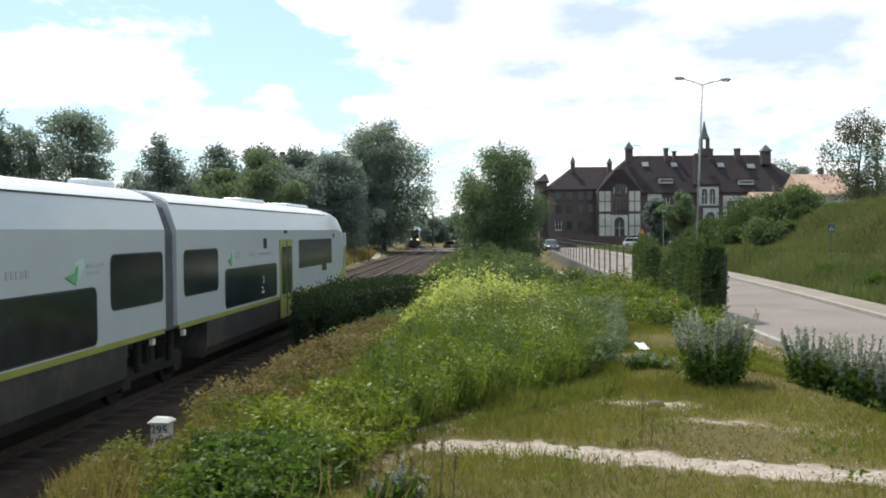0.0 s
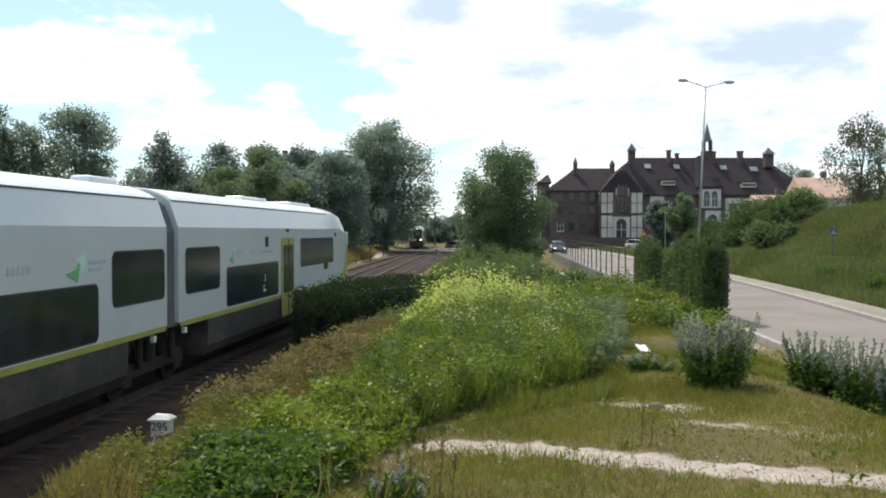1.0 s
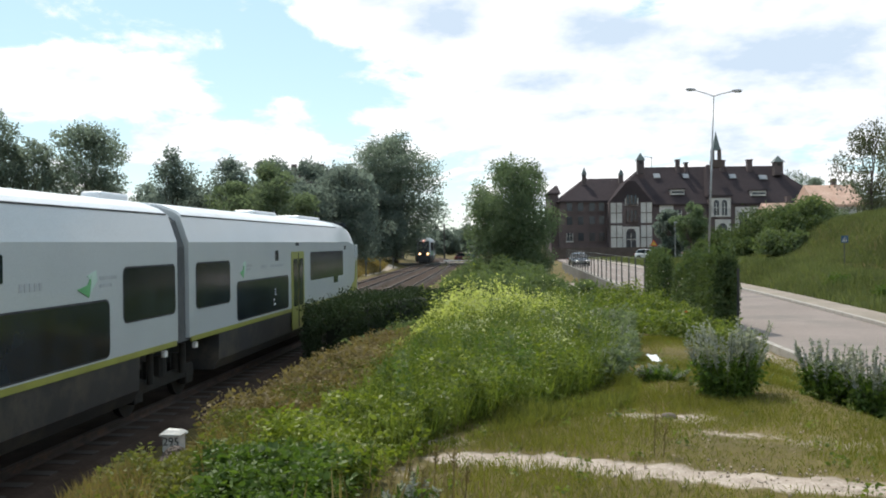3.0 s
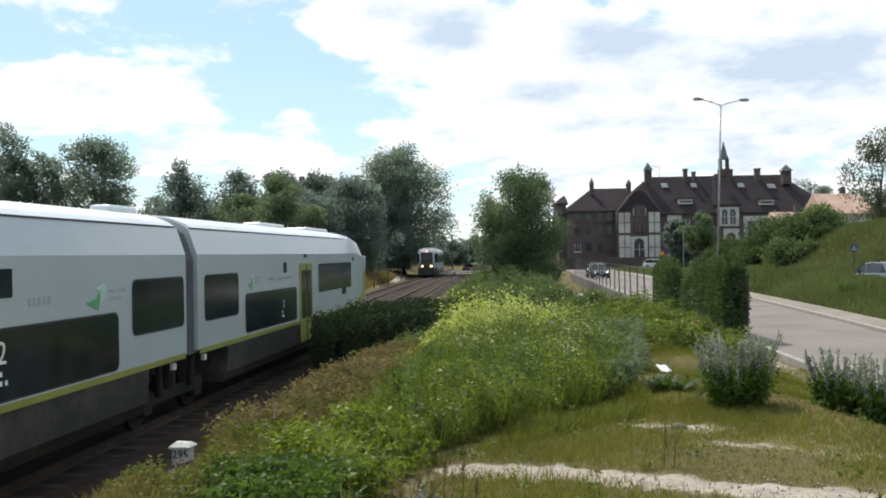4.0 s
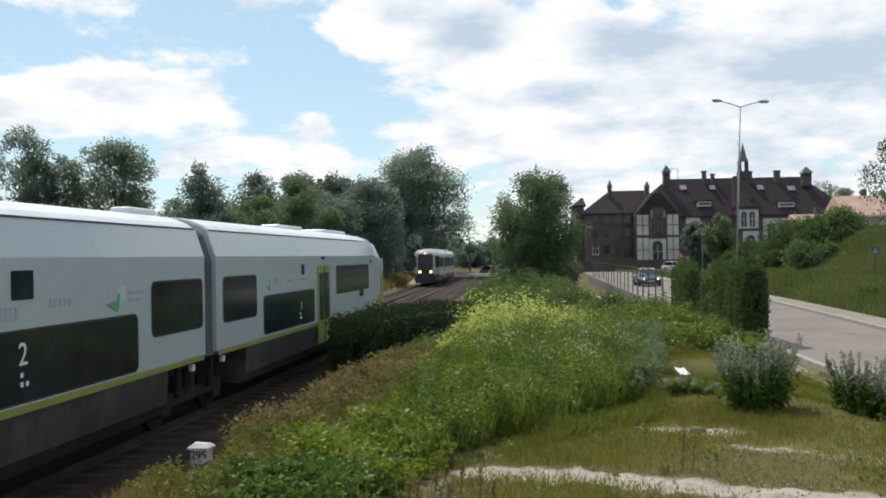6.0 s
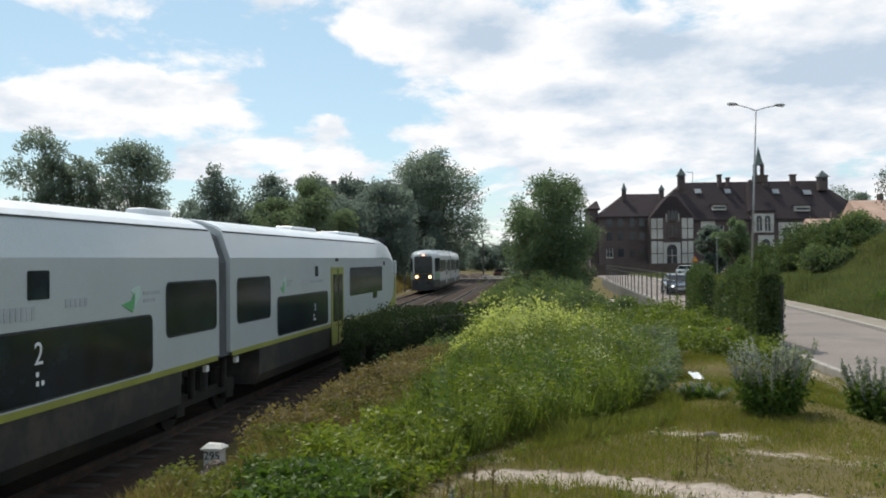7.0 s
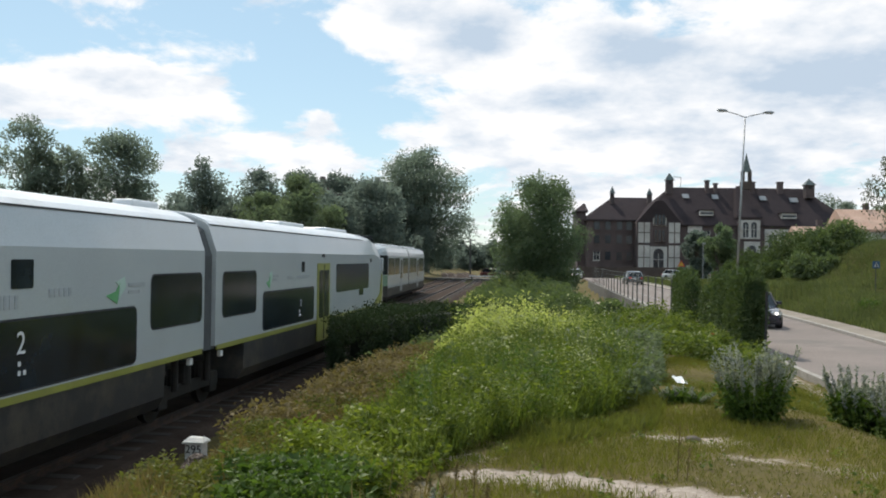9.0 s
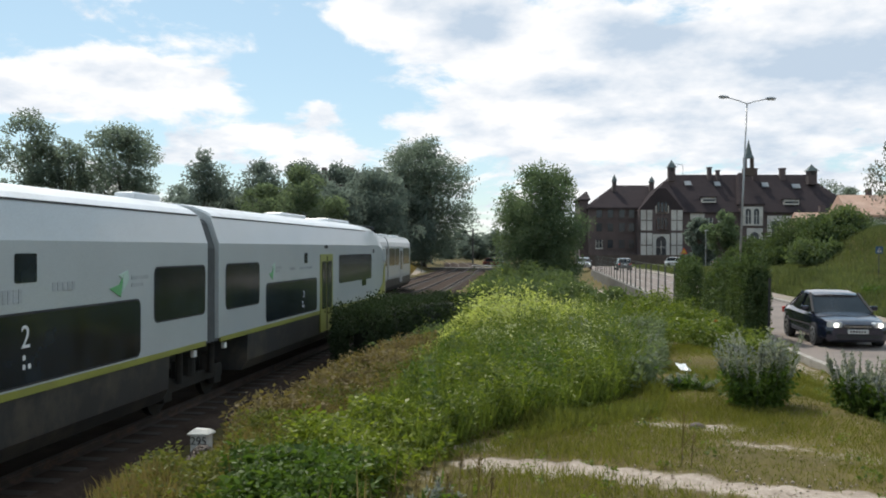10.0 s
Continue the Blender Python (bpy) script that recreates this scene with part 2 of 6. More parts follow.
M["sign_yellow"] = surface("sign_yellow", (0.42, 0.28, 0.03), (0.50, 0.34, 0.05), 4, 40, 0.5, 0, 0.0)
M["sign_red"] = surface("sign_red", (0.45, 0.03, 0.02), (0.55, 0.05, 0.03), 4, 40, 0.5, 0, 0.0)
M["marker_white"] = surface("marker_limewash", (0.50, 0.50, 0.48), (0.66, 0.66, 0.63), 5, 50, 0.85, 0, 0.3, (0.42, 0.40, 0.35), 6)
M["black"] = surface("black_paint", (0.015, 0.015, 0.015), (0.03, 0.03, 0.03), 6, 60, 0.7, 0, 0.0)
M["paper"] = surface("litter_plastic", (0.78, 0.78, 0.78), (0.86, 0.86, 0.86), 8, 60, 0.35, 0, 0.05)
# far and dark tree leaves: paled and blued, distance haze mixed into the colour
M["leaf_far"] = leaf("hazed_far_leaves", (0.15, 0.182, 0.16), (0.196, 0.228, 0.188), 0.68, patch=0.25, through_tint=(1.3, 1.4, 1.2))
M["leaf_dark"] = leaf("hazed_dark_leaves", (0.134, 0.16, 0.148), (0.168, 0.198, 0.172), 0.68, patch=0.25, through_tint=(1.3, 1.4, 1.25))
M["leaf_willow"] = leaf("drooping_tree_leaves", (0.1, 0.14, 0.086), (0.16, 0.202, 0.124), 0.62, patch=0.4, through_tint=(1.3, 1.4, 1.05))
# yellow held back here, a little haze in the leaf colour
M["leaf_light"] = leaf("light_tree_leaves", (0.106, 0.138, 0.090), (0.160, 0.192, 0.126), 0.55, patch=0.4, through_tint=(1.25, 1.38, 0.95))
M["leaf_birch"] = leaf("birch_leaves", (0.075, 0.085, 0.062), (0.130, 0.140, 0.105), 0.38, patch=0.5)
M["leaf_hedge"] = leaf("hedge_leaves", (0.026, 0.042, 0.022), (0.048, 0.070, 0.034), 0.18, patch=1.0)
M["leaf_ivy"] = leaf("ivy_leaves", (0.050, 0.080, 0.034), (0.118, 0.152, 0.066), 0.28, patch=1.0)
M["leaf_olive"] = leaf("olive_weed_leaves", (0.080, 0.094, 0.022), (0.190, 0.196, 0.056), 0.40, 0.6, 1.2, third=(0.26, 0.17, 0.08))
M["leaf_weed"] = leaf("fresh_weed_leaves", (0.042, 0.078, 0.014), (0.214, 0.252, 0.056), 0.40, 0.5, 1.4, gloss=0.25)
M["leaf_weed_dark"] = leaf("nettle_leaves", (0.038, 0.080, 0.015), (0.128, 0.190, 0.040), 0.40, 0.55, 1.3, gloss=0.25)
M["leaf_lime"] = leaf("lime_weed_leaves", (0.052, 0.088, 0.012), (0.258, 0.296, 0.052), 0.40, 0.5, 1.6, gloss=0.25)
M["umbel"] = leaf("pale_umbel_flowers", (0.42, 0.44, 0.30), (0.60, 0.60, 0.46), 0.40, patch=1.6)
M["leaf_yellow"] = leaf("yellow_green_blossom", (0.340, 0.370, 0.110), (0.600, 0.620, 0.280), 0.46, patch=1.3)
M["leaf_grey"] = leaf("bugloss_leaves", (0.115, 0.150, 0.092), (0.200, 0.235, 0.160), 0.40, patch=1.5)
M["leaf_spike"] = leaf("bugloss_flower_spikes", (0.225, 0.235, 0.255), (0.360, 0.365, 0.395), 0.42, patch=2.0)
M["leaf_bramble"] = leaf("bramble_leaves", (0.085, 0.120, 0.058), (0.165, 0.205, 0.110), 0.40, patch=0.8)
M["dry_grass"] = leaf("dry_grass", (0.140, 0.104, 0.045), (0.270, 0.200, 0.095), 0.35, patch=1.0)
M["brown_seed"] = leaf("brown_seed_heads", (0.120, 0.090, 0.042), (0.270, 0.210, 0.110), 0.30, patch=1.0)
M["grass"] = leaf("short_grass", (0.112, 0.120, 0.024), (0.205, 0.196, 0.048), 0.38, patch=0.7)
M["grass_bank"] = leaf("tall_bank_grass", (0.082, 0.104, 0.044), (0.165, 0.180, 0.088), 0.38, patch=0.22, third=(0.24, 0.19, 0.11))
M["poppy"] = leaf("poppy_petals", (0.36, 0.07, 0.03), (0.46, 0.10, 0.04), 0.3)


def ground_material():
    m, nt, b = shader("ground_earth_and_turf")
    turf = ramp(nt, noise_at(nt, 0.35, 6, 0.6), (0.3, (0.074, 0.062, 0.020)), (0.7, (0.135, 0.105, 0.038)))
    fine = noise_at(nt, 9.0, 6, 0.7)
    turf = blend(nt, 0.5, turf, ramp(nt, fine, (0.3, (0.25, 0.25, 0.25)), (0.7, (0.8, 0.8, 0.75))), "OVERLAY")
    sand = ramp(nt, noise_at(nt, 6.0, 7, 0.75), (0.3, (0.23, 0.185, 0.148)), (0.7, (0.46, 0.395, 0.335)))
    sand = blend(nt, 0.5, sand, ramp(nt, noise_at(nt, 30.0, 4, 0.7), (0.3, (0.3, 0.3, 0.3)), (0.7, (0.75, 0.75, 0.75))), "OVERLAY")
    bare = nt.nodes.new("ShaderNodeAttribute")
    bare.attribute_name = "bare"
    edge = nt.nodes.new("ShaderNodeMath")
    edge.operation = "ADD"
    nt.links.new(bare.outputs["Fac"], edge.inputs[0])
    nt.links.new(noise_at(nt, 4.0, 7, 0.7), edge.inputs[1])
    mask = ramp(nt, edge.outputs[0], (0.78, (0, 0, 0)), (1.0, (1, 1, 1)))
    nt.links.new(blend(nt, mask, turf, sand), b.inputs["Base Color"])
    b.inputs["Roughness"].default_value, b.inputs["Specular IOR Level"].default_value = 0.95, 0.2
    bp = nt.nodes.new("ShaderNodeBump")
    bp.inputs["Strength"].default_value, bp.inputs["Distance"].default_value = 0.6, 0.03
    nt.links.new(fine, bp.inputs["Height"])
    nt.links.new(bp.outputs[0], b.inputs["Normal"])
    return m


M["ground"] = ground_material()


# ---- building blocks ----
def link(name, mesh, parent=None, label=""):
    ob = new(name, mesh)
    if parent:
        ob.parent = parent
    return tagged(ob, label)


def part(name, bm, material, parent=None, label="", smooth=False, crease=0):
    mesh = bpy.data.meshes.new(name)
    bmesh.ops.recalc_face_normals(bm, faces=bm.faces)
    bm.to_mesh(mesh)
    bm.free()
    mesh.materials.append(material)
    if smooth:
        mesh.shade_smooth()
        if crease:
            mesh.set_sharp_from_angle(angle=radians(crease))
    return link(name, mesh, parent, label)


def raw(name, verts, faces, material, parent=None, label="", smooth=False):
    """One mesh from arrays: vertices n x 3, faces n x k."""
    mesh = bpy.data.meshes.new(name)
    verts, faces = np.asarray(verts, dtype=np.float32), np.asarray(faces, dtype=np.int32)
    k = faces.shape[1]
    mesh.vertices.add(len(verts))
    mesh.vertices.foreach_set("co", verts.ravel())
    mesh.loops.add(faces.size)
    mesh.loops.foreach_set("vertex_index", faces.ravel())
    mesh.polygons.add(len(faces))
    mesh.polygons.foreach_set("loop_start", np.arange(0, faces.size, k, dtype=np.int32))
    mesh.materials.append(material)
    mesh.update(calc_edges=True)
    if smooth:
        mesh.shade_smooth()
    return link(name, mesh, parent, label)


def empty(name, m=None, **tags):
    ob = new(name)
    if m is not None:
        ob.matrix_basis = m
    return tagged(ob, **tags)


def box(bm, x0, x1, y0, y1, z0, z1, bevel=0.0, m=None):
    got = bmesh.ops.create_cube(bm, size=1.0)["verts"]
    for v in got:
        v.co = Vector((x0 + (v.co.x + 0.5) * (x1 - x0), y0 + (v.co.y + 0.5) * (y1 - y0), z0 + (v.co.z + 0.5) * (z1 - z0)))
    if bevel:
        edges = list({e for v in got for e in v.link_edges})
        got = bmesh.ops.bevel(bm, geom=edges, offset=bevel, segments=2, affect="EDGES", profile=0.5)["verts"]
    if m is not None:
        bmesh.ops.transform(bm, matrix=m, verts=got)
    return bm


def boxed(*spans, bevel=0.0):
    bm = bmesh.new()
    return box(bm, *spans, bevel=bevel)


def tube(bm, a, b, r0, r1=None, sides=8, caps=True):
    a, b = Vector(a), Vector(b)
    r1 = r0 if r1 is None else r1
    d = b - a
    got = bmesh.ops.create_cone(bm, cap_ends=caps, segments=sides, radius1=r0, radius2=max(r1, 1e-4), depth=d.length)["verts"]
    m = Matrix.Translation((a + b) / 2) @ d.to_track_quat("Z", "Y").to_matrix().to_4x4()
    bmesh.ops.transform(bm, matrix=m, verts=got)
    return bm


def loft(rings, closed=True, caps=True):
    """Skin a list of equally long rings of points."""
    bm = bmesh.new()
    vs = [[bm.verts.new(p) for p in r] for r in rings]
    n = len(rings[0])
    for a, b in zip(vs, vs[1:]):
        for k in range(n if closed else n - 1):
            q = (k + 1) % n
            bm.faces.new((a[k], a[q], b[q], b[k]))
    if caps and closed:
        bm.faces.new(vs[0])
        bm.faces.new(vs[-1])
    return bm


def prism(bm, outline, depth, m=None):
    """A flat outline in x and z, with thickness along y."""
    a = [bm.verts.new((x, 0, z)) for x, z in outline]
    b = [bm.verts.new((x, depth, z)) for x, z in outline]
    bm.faces.new(a)
    bm.faces.new(b[::-1])
    for k in range(len(a)):
        q = (k + 1) % len(a)
        bm.faces.new((a[k], b[k], b[q], a[q]))
    if m is not None:
        bmesh.ops.transform(bm, matrix=m, verts=a + b)
    return bm


def round_rect(x0, x1, z0, z1, r, n=4):
    pts = []
    for cx, cz, a0 in ((x1 - r, z0 + r, -90), (x1 - r, z1 - r, 0), (x0 + r, z1 - r, 90), (x0 + r, z0 + r, 180)):
        for k in range(n + 1):
            a = radians(a0 + 90 * k / n)
            pts.append((cx + r * math.cos(a), cz + r * math.sin(a)))
    return pts


def leaf_quads(points, ways, length, width, rng, bend=0.25):
    """Leaves as folded diamonds: base, two sides and a tip. ways: n x 3 directions of growth."""
    n = len(points)
    ways = ways / np.maximum(np.linalg.norm(ways, axis=1, keepdims=True), 1e-6)
    side = np.cross(ways, rng.normal(size=(n, 3)))
    side /= np.maximum(np.linalg.norm(side, axis=1, keepdims=True), 1e-6)
    nrm = np.cross(ways, side)
    ln = (length * rng.uniform(0.6, 1.35, n))[:, None]
    wd = (width * rng.uniform(0.6, 1.35, n))[:, None]
    mid = points + ways * ln * 0.45 + nrm * ln * bend * 0.35
    v = np.stack([points, mid + side * wd / 2, points + ways * ln, mid - side * wd / 2], axis=1).reshape(-1, 3)
    f = np.arange(4 * n, dtype=np.int32).reshape(n, 4)
    return v, f


def join(*sets):
    vs, fs, at = [], [], 0
    for v, f in sets:
        vs.append(v)
        fs.append(f + at)
        at += len(v)
    return np.concatenate(vs), np.concatenate(fs)


def text_mesh(name, body, size, depth, material, parent, m):
    curve = bpy.data.curves.new(name, "FONT")
    curve.body, curve.size, curve.extrude, curve.align_x = body, size, depth, "CENTER"
    ob = bpy.data.objects.new(name, curve)
    scene.collection.objects.link(ob)
    bpy.context.view_layer.update()
    mesh = bpy.data.meshes.new_from_object(ob.evaluated_get(bpy.context.evaluated_depsgraph_get()))
    bpy.data.objects.remove(ob)
    mesh.transform(m)
    mesh.materials.clear()
    mesh.materials.append(material)
    return link(name, mesh, parent)


# ---- the lie of the land ----
TRACK_SLOPE = 0.0834


def track_x(y):
    """Centre line of the near track; the far track runs 3.4 m to its left."""
    y = np.asarray(y, dtype=float)
    u = y - 32.0
    ease = np.where(u < 0, 0.0, np.where(u < 16, u * u / 32.0, u - 8.0))
    return -8.26 + TRACK_SLOPE * y - 0.042 * ease - 0.0008 * np.maximum(y - 120.0, 0.0) ** 2


def road_left(y):
    return 6.6 + 0.067 * np.asarray(y, dtype=float)


def road_right(y):
    y = np.asarray(y, dtype=float)
    u = np.clip(y, 25.6, 85.0) - 25.6
    return 12.64 + 0.135 * u - 0.00085 * u * u + 0.067 * np.minimum(y - 25.6, 0) + 0.05 * np.maximum(y - 85.0, 0)


WALK_WIDE = 1.35
side_y, side_x, side_z = (30.0, 42.0, 59.0, 66.0, 88.0), (25.0, 23.6, 22.0, 21.2, 18.3), (1.3, 1.05, 0.72, 0.62, 0.46)


def side_road_x(y):
    return np.interp(y, side_y, side_x)


def smooth(a, b, v):
    k = np.clip((v - a) / (b - a), 0, 1)
    return k * k * (3 - 2 * k)


def land(x, y):
    """Height of the ground."""
    x, y = np.asarray(x, dtype=float), np.asarray(y, dtype=float)
    top = np.interp(y, (-40, 2, 8, 12, 17, 24, 32, 50, 90, 140), (1.5, 1.5, 1.30, 1.10, 0.92, 0.68, 0.40, 0.05, -0.10, 0.0))
    top = top + 0.05 * np.sin(x * 1.3 + y * 0.7) * smooth(3, 8, y) * (1 - smooth(60, 90, y))
    edge = track_x(y) + 2.15
    k = smooth(0.0, 3.6, x - edge)
    z = -0.32 * (1 - k) + top * k
    # towards the road
    rl = road_left(y)
    k = smooth(rl - np.interp(y, (30, 46), (3.2, 0.74)), rl - 0.4, x) * (1 - smooth(105, 130, y))
    z = z * (1 - k) + 0.34 * k
    z = z - 0.45 * smooth(41, 47, y) * (1 - smooth(100, 112, y)) * smooth(rl - 4.2, rl - 2.6, x) * (x < rl - 0.62)
    # grass strip and banks beyond the pavement
    rr = road_right(y) + WALK_WIDE
    s = x - rr
    sx = side_road_x(y)
    room = np.maximum(sx - 2.0 - rr, 0.3)
    hump = np.where((s > 0), np.sin(np.clip(s / room, 0, 1) * np.pi * 0.62) * np.interp(y, (20, 38, 44, 53, 62, 75, 90), (0.5, 0.8, 0.95, 1.30, 1.35, 0.7, 0.0)), 0)
    bank_foot = sx + 2.2
    bank_high = np.interp(y, (0, 40, 70, 82, 95, 120), (3.6, 3.7, 3.7, 2.8, 1.2, 0.0))
    bank = bank_high * smooth(0, 9.0, x - bank_foot)
    right = 0.34 + hump
    side_level = np.interp(y, side_y, side_z) - 0.12
    near_side = 1 - smooth(1.7, 2.6, np.abs(x - sx))
    near_side = near_side * (1 - smooth(86, 92, y))
    right = right * (1 - near_side) + side_level * near_side
    right = np.where(x > sx, np.maximum(right, side_level) + bank, right)
    z = np.where(s > 0, right, z)
    under = (x > rl - 0.3) & (s <= 0.05) & (y < 135)
    z = np.where(under, 0.34, z)
    # left of the far track: a low verge, then gently rising fields
    far_edge = track_x(y) - 3.4 - 2.6
    left = -0.32 + 1.0 * smooth(0, 3.5, far_edge - x)
    z = np.where(x < far_edge, left, z)
    far = smooth(150, 260, y)
    return z * (1 - far) + 0.1 * far


def build_ground():
    xs = np.unique(np.round(np.concatenate([np.linspace(-3000, -80, 10), np.arange(-80, -14, 3.0), np.arange(-14, -3, 0.4), np.arange(-3, 9, 0.16),
                                            np.arange(9, 40, 0.45), np.arange(40, 100, 4.0), np.linspace(100, 3000, 10)]), 3))
    ys = np.unique(np.round(np.concatenate([np.linspace(-300, -6, 10), np.arange(-6, 5, 0.5), np.arange(5, 18, 0.16), np.arange(18, 60, 0.5),
                                            np.arange(60, 160, 1.5), np.arange(160, 300, 12.0), np.linspace(300, 4000, 10)]), 3))
    X, Y = np.meshgrid(xs, ys)
    Z = land(X, Y)
    rng = np.random.default_rng(3)
    near = (X > -6) & (X < 9) & (Y < 24)
    Z = Z + np.where(near, rng.normal(0, 0.012, Z.shape), 0)
    w = len(xs)
    idx = np.arange(len(ys) * w).reshape(len(ys), w)
    f = np.stack([idx[:-1, :-1], idx[:-1, 1:], idx[1:, 1:], idx[1:, :-1]], axis=-1).reshape(-1, 4)
    ob = raw("ground", np.stack([X, Y, Z], axis=-1).reshape(-1, 3), f, M["ground"], smooth=True)
    tagged(ob, "patchy dry turf with a sandy trodden path", "ground", kind="structure")
    # worn bare patches: the trodden path and a few spots
    way = 7.84 - 0.56 * X + 0.10 * np.sin(X * 2.1) + 0.05 * X * np.abs(X) * 0.35
    bare = 0.95 * np.exp(-((Y - way) / 0.24) ** 2) * smooth(-0.5, 0.1, X)
    for px, py, r, g in ((2.42, 10.15, 0.40, 0.85), (2.75, 8.8, 0.40, 0.45), (2.2, 12.6, 0.6, 0.30), (1.2, 6.6, 0.6, 0.22), (3.6, 8.4, 0.8, 0.35), (-0.2, 7.3, 0.5, 0.3), (-0.1, 8.6, 0.32, 0.5)):
        bare = np.maximum(bare, g * np.exp(-(((X - px) / (r * 1.6)) ** 2 + ((Y - py) / r) ** 2)))
    bare = np.maximum(bare, 0.55 * np.exp(-((X - road_left(Y) + 0.5) / 0.35) ** 2) * (Y < 60))
    bare = np.maximum(bare, 0.7 * ((X < track_x(Y) - 6.5) & (X > track_x(Y) - 9.0) & (Y > 95) & (Y < 130)))
    at = ob.data.attributes.new("bare", "FLOAT", "POINT")
    at.data.foreach_set("value", bare.astype(np.float32).ravel())
    return ob


def strip(name, ys, left, right, level, thick, material, **tags):
    """A slab that follows two edge lines."""
    rings = []
    for y in ys:
        a, b, z = float(left(y)), float(right(y)), float(level(y))
        rings.append([(a, y, z - thick), (a, y, z), ((a + b) / 2, y, z + 0.015), (b, y, z), (b, y, z - thick)])
    ob = part(name, loft(rings), material)
    return tagged(ob, **tags)


def build_roads():
    ys = list(np.arange(-60, 136, 2.5))
    strip("road", ys, road_left, road_right, lambda y: 0.5, 0.3, M["asphalt"], label="worn pale grey asphalt road", category="road", kind="structure")
    strip("pavement", ys, lambda y: road_right(y) + 0.16, lambda y: road_right(y) + WALK_WIDE, lambda y: 0.60, 0.35, M["pavement"],
                    label="pale concrete pavement beside the road", category="pavement", kind="structure")
    kerb = empty("kerb", label="worn concrete kerb stones", category="kerb", kind="structure")
    bm = boxed(0, 0.155, 0.01, 0.99, -0.25, 0.12, bevel=0.02)
    stone = part("kerb_stone", bm, M["kerb"], kerb)
    shared = stone.data
    for k in range(118):
        ob = stone if k == 0 else link("kerb_stone", shared, kerb)
        y = 8.0 + k
        ob.matrix_basis = pose(float(road_right(y)) + 0.003, y, 0.5, 0, 0, -math.degrees(math.atan(float(road_right(y + 1) - road_right(y)))))
    # low edging on the near side
    strip("trim", list(np.arange(6, 108, 2.0)), lambda y: road_left(y) - 0.17, lambda y: road_left(y) - 0.003, lambda y: 0.52, 0.3, M["kerb"],
          label="low pale concrete edging along the road", category="kerb", kind="structure")
    strip("side_road", list(np.arange(30, 89, 2.0)), lambda y: side_road_x(y) - 1.7, lambda y: side_road_x(y) + 1.7,
          lambda y: np.interp(y, side_y, side_z), 0.25, M["asphalt"], label="narrow asphalt side road in a cutting", category="road", kind="structure")
    # the level crossing's deck
    deck = boxed(-14, 26, 139.5, 145.5, -0.3, 0.03)
    tagged(part("crossing_deck", deck, M["concrete"]), "grey level crossing deck across the tracks", "road", kind="structure")


def build_track(offset, name):
    root = empty(name, label="railway track on concrete sleepers in brown ballast", category="railway track", kind="structure")
    ys = np.concatenate([np.arange(-30, 56, 4.0), np.arange(56, 330, 6.0)])
    bed = []
    for y in ys:
        x = float(track_x(y)) + offset
        bed.append([(x - 2.3, y, -0.55), (x - 1.75, y, -0.16), (x, y, -0.13), (x + 1.55, y, -0.17), (x + 2.25, y, -0.50), (x, y, -0.8)])
    part("ballast_bed", loft(bed), M["ballast"], root, "brown stained ballast bed")
    for s in (-0.7525, 0.7525):
        rings = []
        for y in ys:
            x = float(track_x(y)) + offset + s
            rings.append([(x - .07, y, -.165), (x - .07, y, -.145), (x - .012, y, -.12), (x - .012, y, -.045), (x - .036, y, -.03), (x - .036, y, 0.0),
                          (x + .036, y, 0.0), (x + .036, y, -.03), (x + .012, y, -.045), (x + .012, y, -.12), (x + .07, y, -.145), (x + .07, y, -.165)])
        part("rail", loft(rings), M["rail"], root, "steel rail, rusty with a worn head")
    return root


def build_sleepers(root, offset):
    bm = bmesh.new()
    box(bm, -1.3, 1.3, -0.13, 0.13, -0.30, -0.146, bevel=0.02)
    first = part("sleeper", bm, M["sleeper"], root)
    for k in range(210):
        y = 8.0 + 0.65 * k
        ob = first if k == 0 else link("sleeper", first.data, root)
        ob.matrix_basis = pose(float(track_x(y)) + offset, y, 0, 0, 0, -math.degrees(math.atan(float(track_x(y + 1) - track_x(y)))))


build_ground()
build_roads()
near_track = build_track(0.0, "railway_track")
far_track = build_track(-3.4, "railway_track")


# ---- trains ----
def body_ring(s, half, base, top, squeeze=0.0, lift=0.0):
    """A closed carriage cross-section at s along the train: straight sides, curved shoulders."""
    pts = [(-half, base), (-half, 1.9), (-half, 3.25), (-half + 0.045, 3.38), (-half + 0.10, 3.55), (-half + 0.185, 3.79), (-half + 0.31, 3.875), (-half + 0.62, 3.99), (-half * 0.3, 4.05)]
    pts = [(x, base + (z - base) * (top - base) / (4.05 - base)) for x, z in pts]
    full = pts + [(-x, z) for x, z in reversed(pts)]
    return [(x * (1 - squeeze), s, z + lift) for x, z in full]


def side_panel(s0, s1, z0, z1, r, x, depth=0.02):
    """A rounded panel on the side of a carriage, facing +x."""
    bm = bmesh.new()
    prism(bm, round_rect(s0, s1, z0, z1, r), depth, Matrix(((0, 1, 0, x - 0.01), (1, 0, 0, 0), (0, 0, 1, 0), (0, 0, 0, 1))))
    return bm


def wheel_set(root, s, half=0.75):
    for x in (-half, half):
        bm = bmesh.new()
        tube(bm, (x - 0.06, s, 0.42), (x + 0.06, s, 0.42), 0.42, sides=24)
        tube(bm, (x + 0.06, s, 0.42), (x + 0.12, s, 0.42), 0.20, 0.16, sides=16)
        part("wheel", bm, M["bogie"], root)


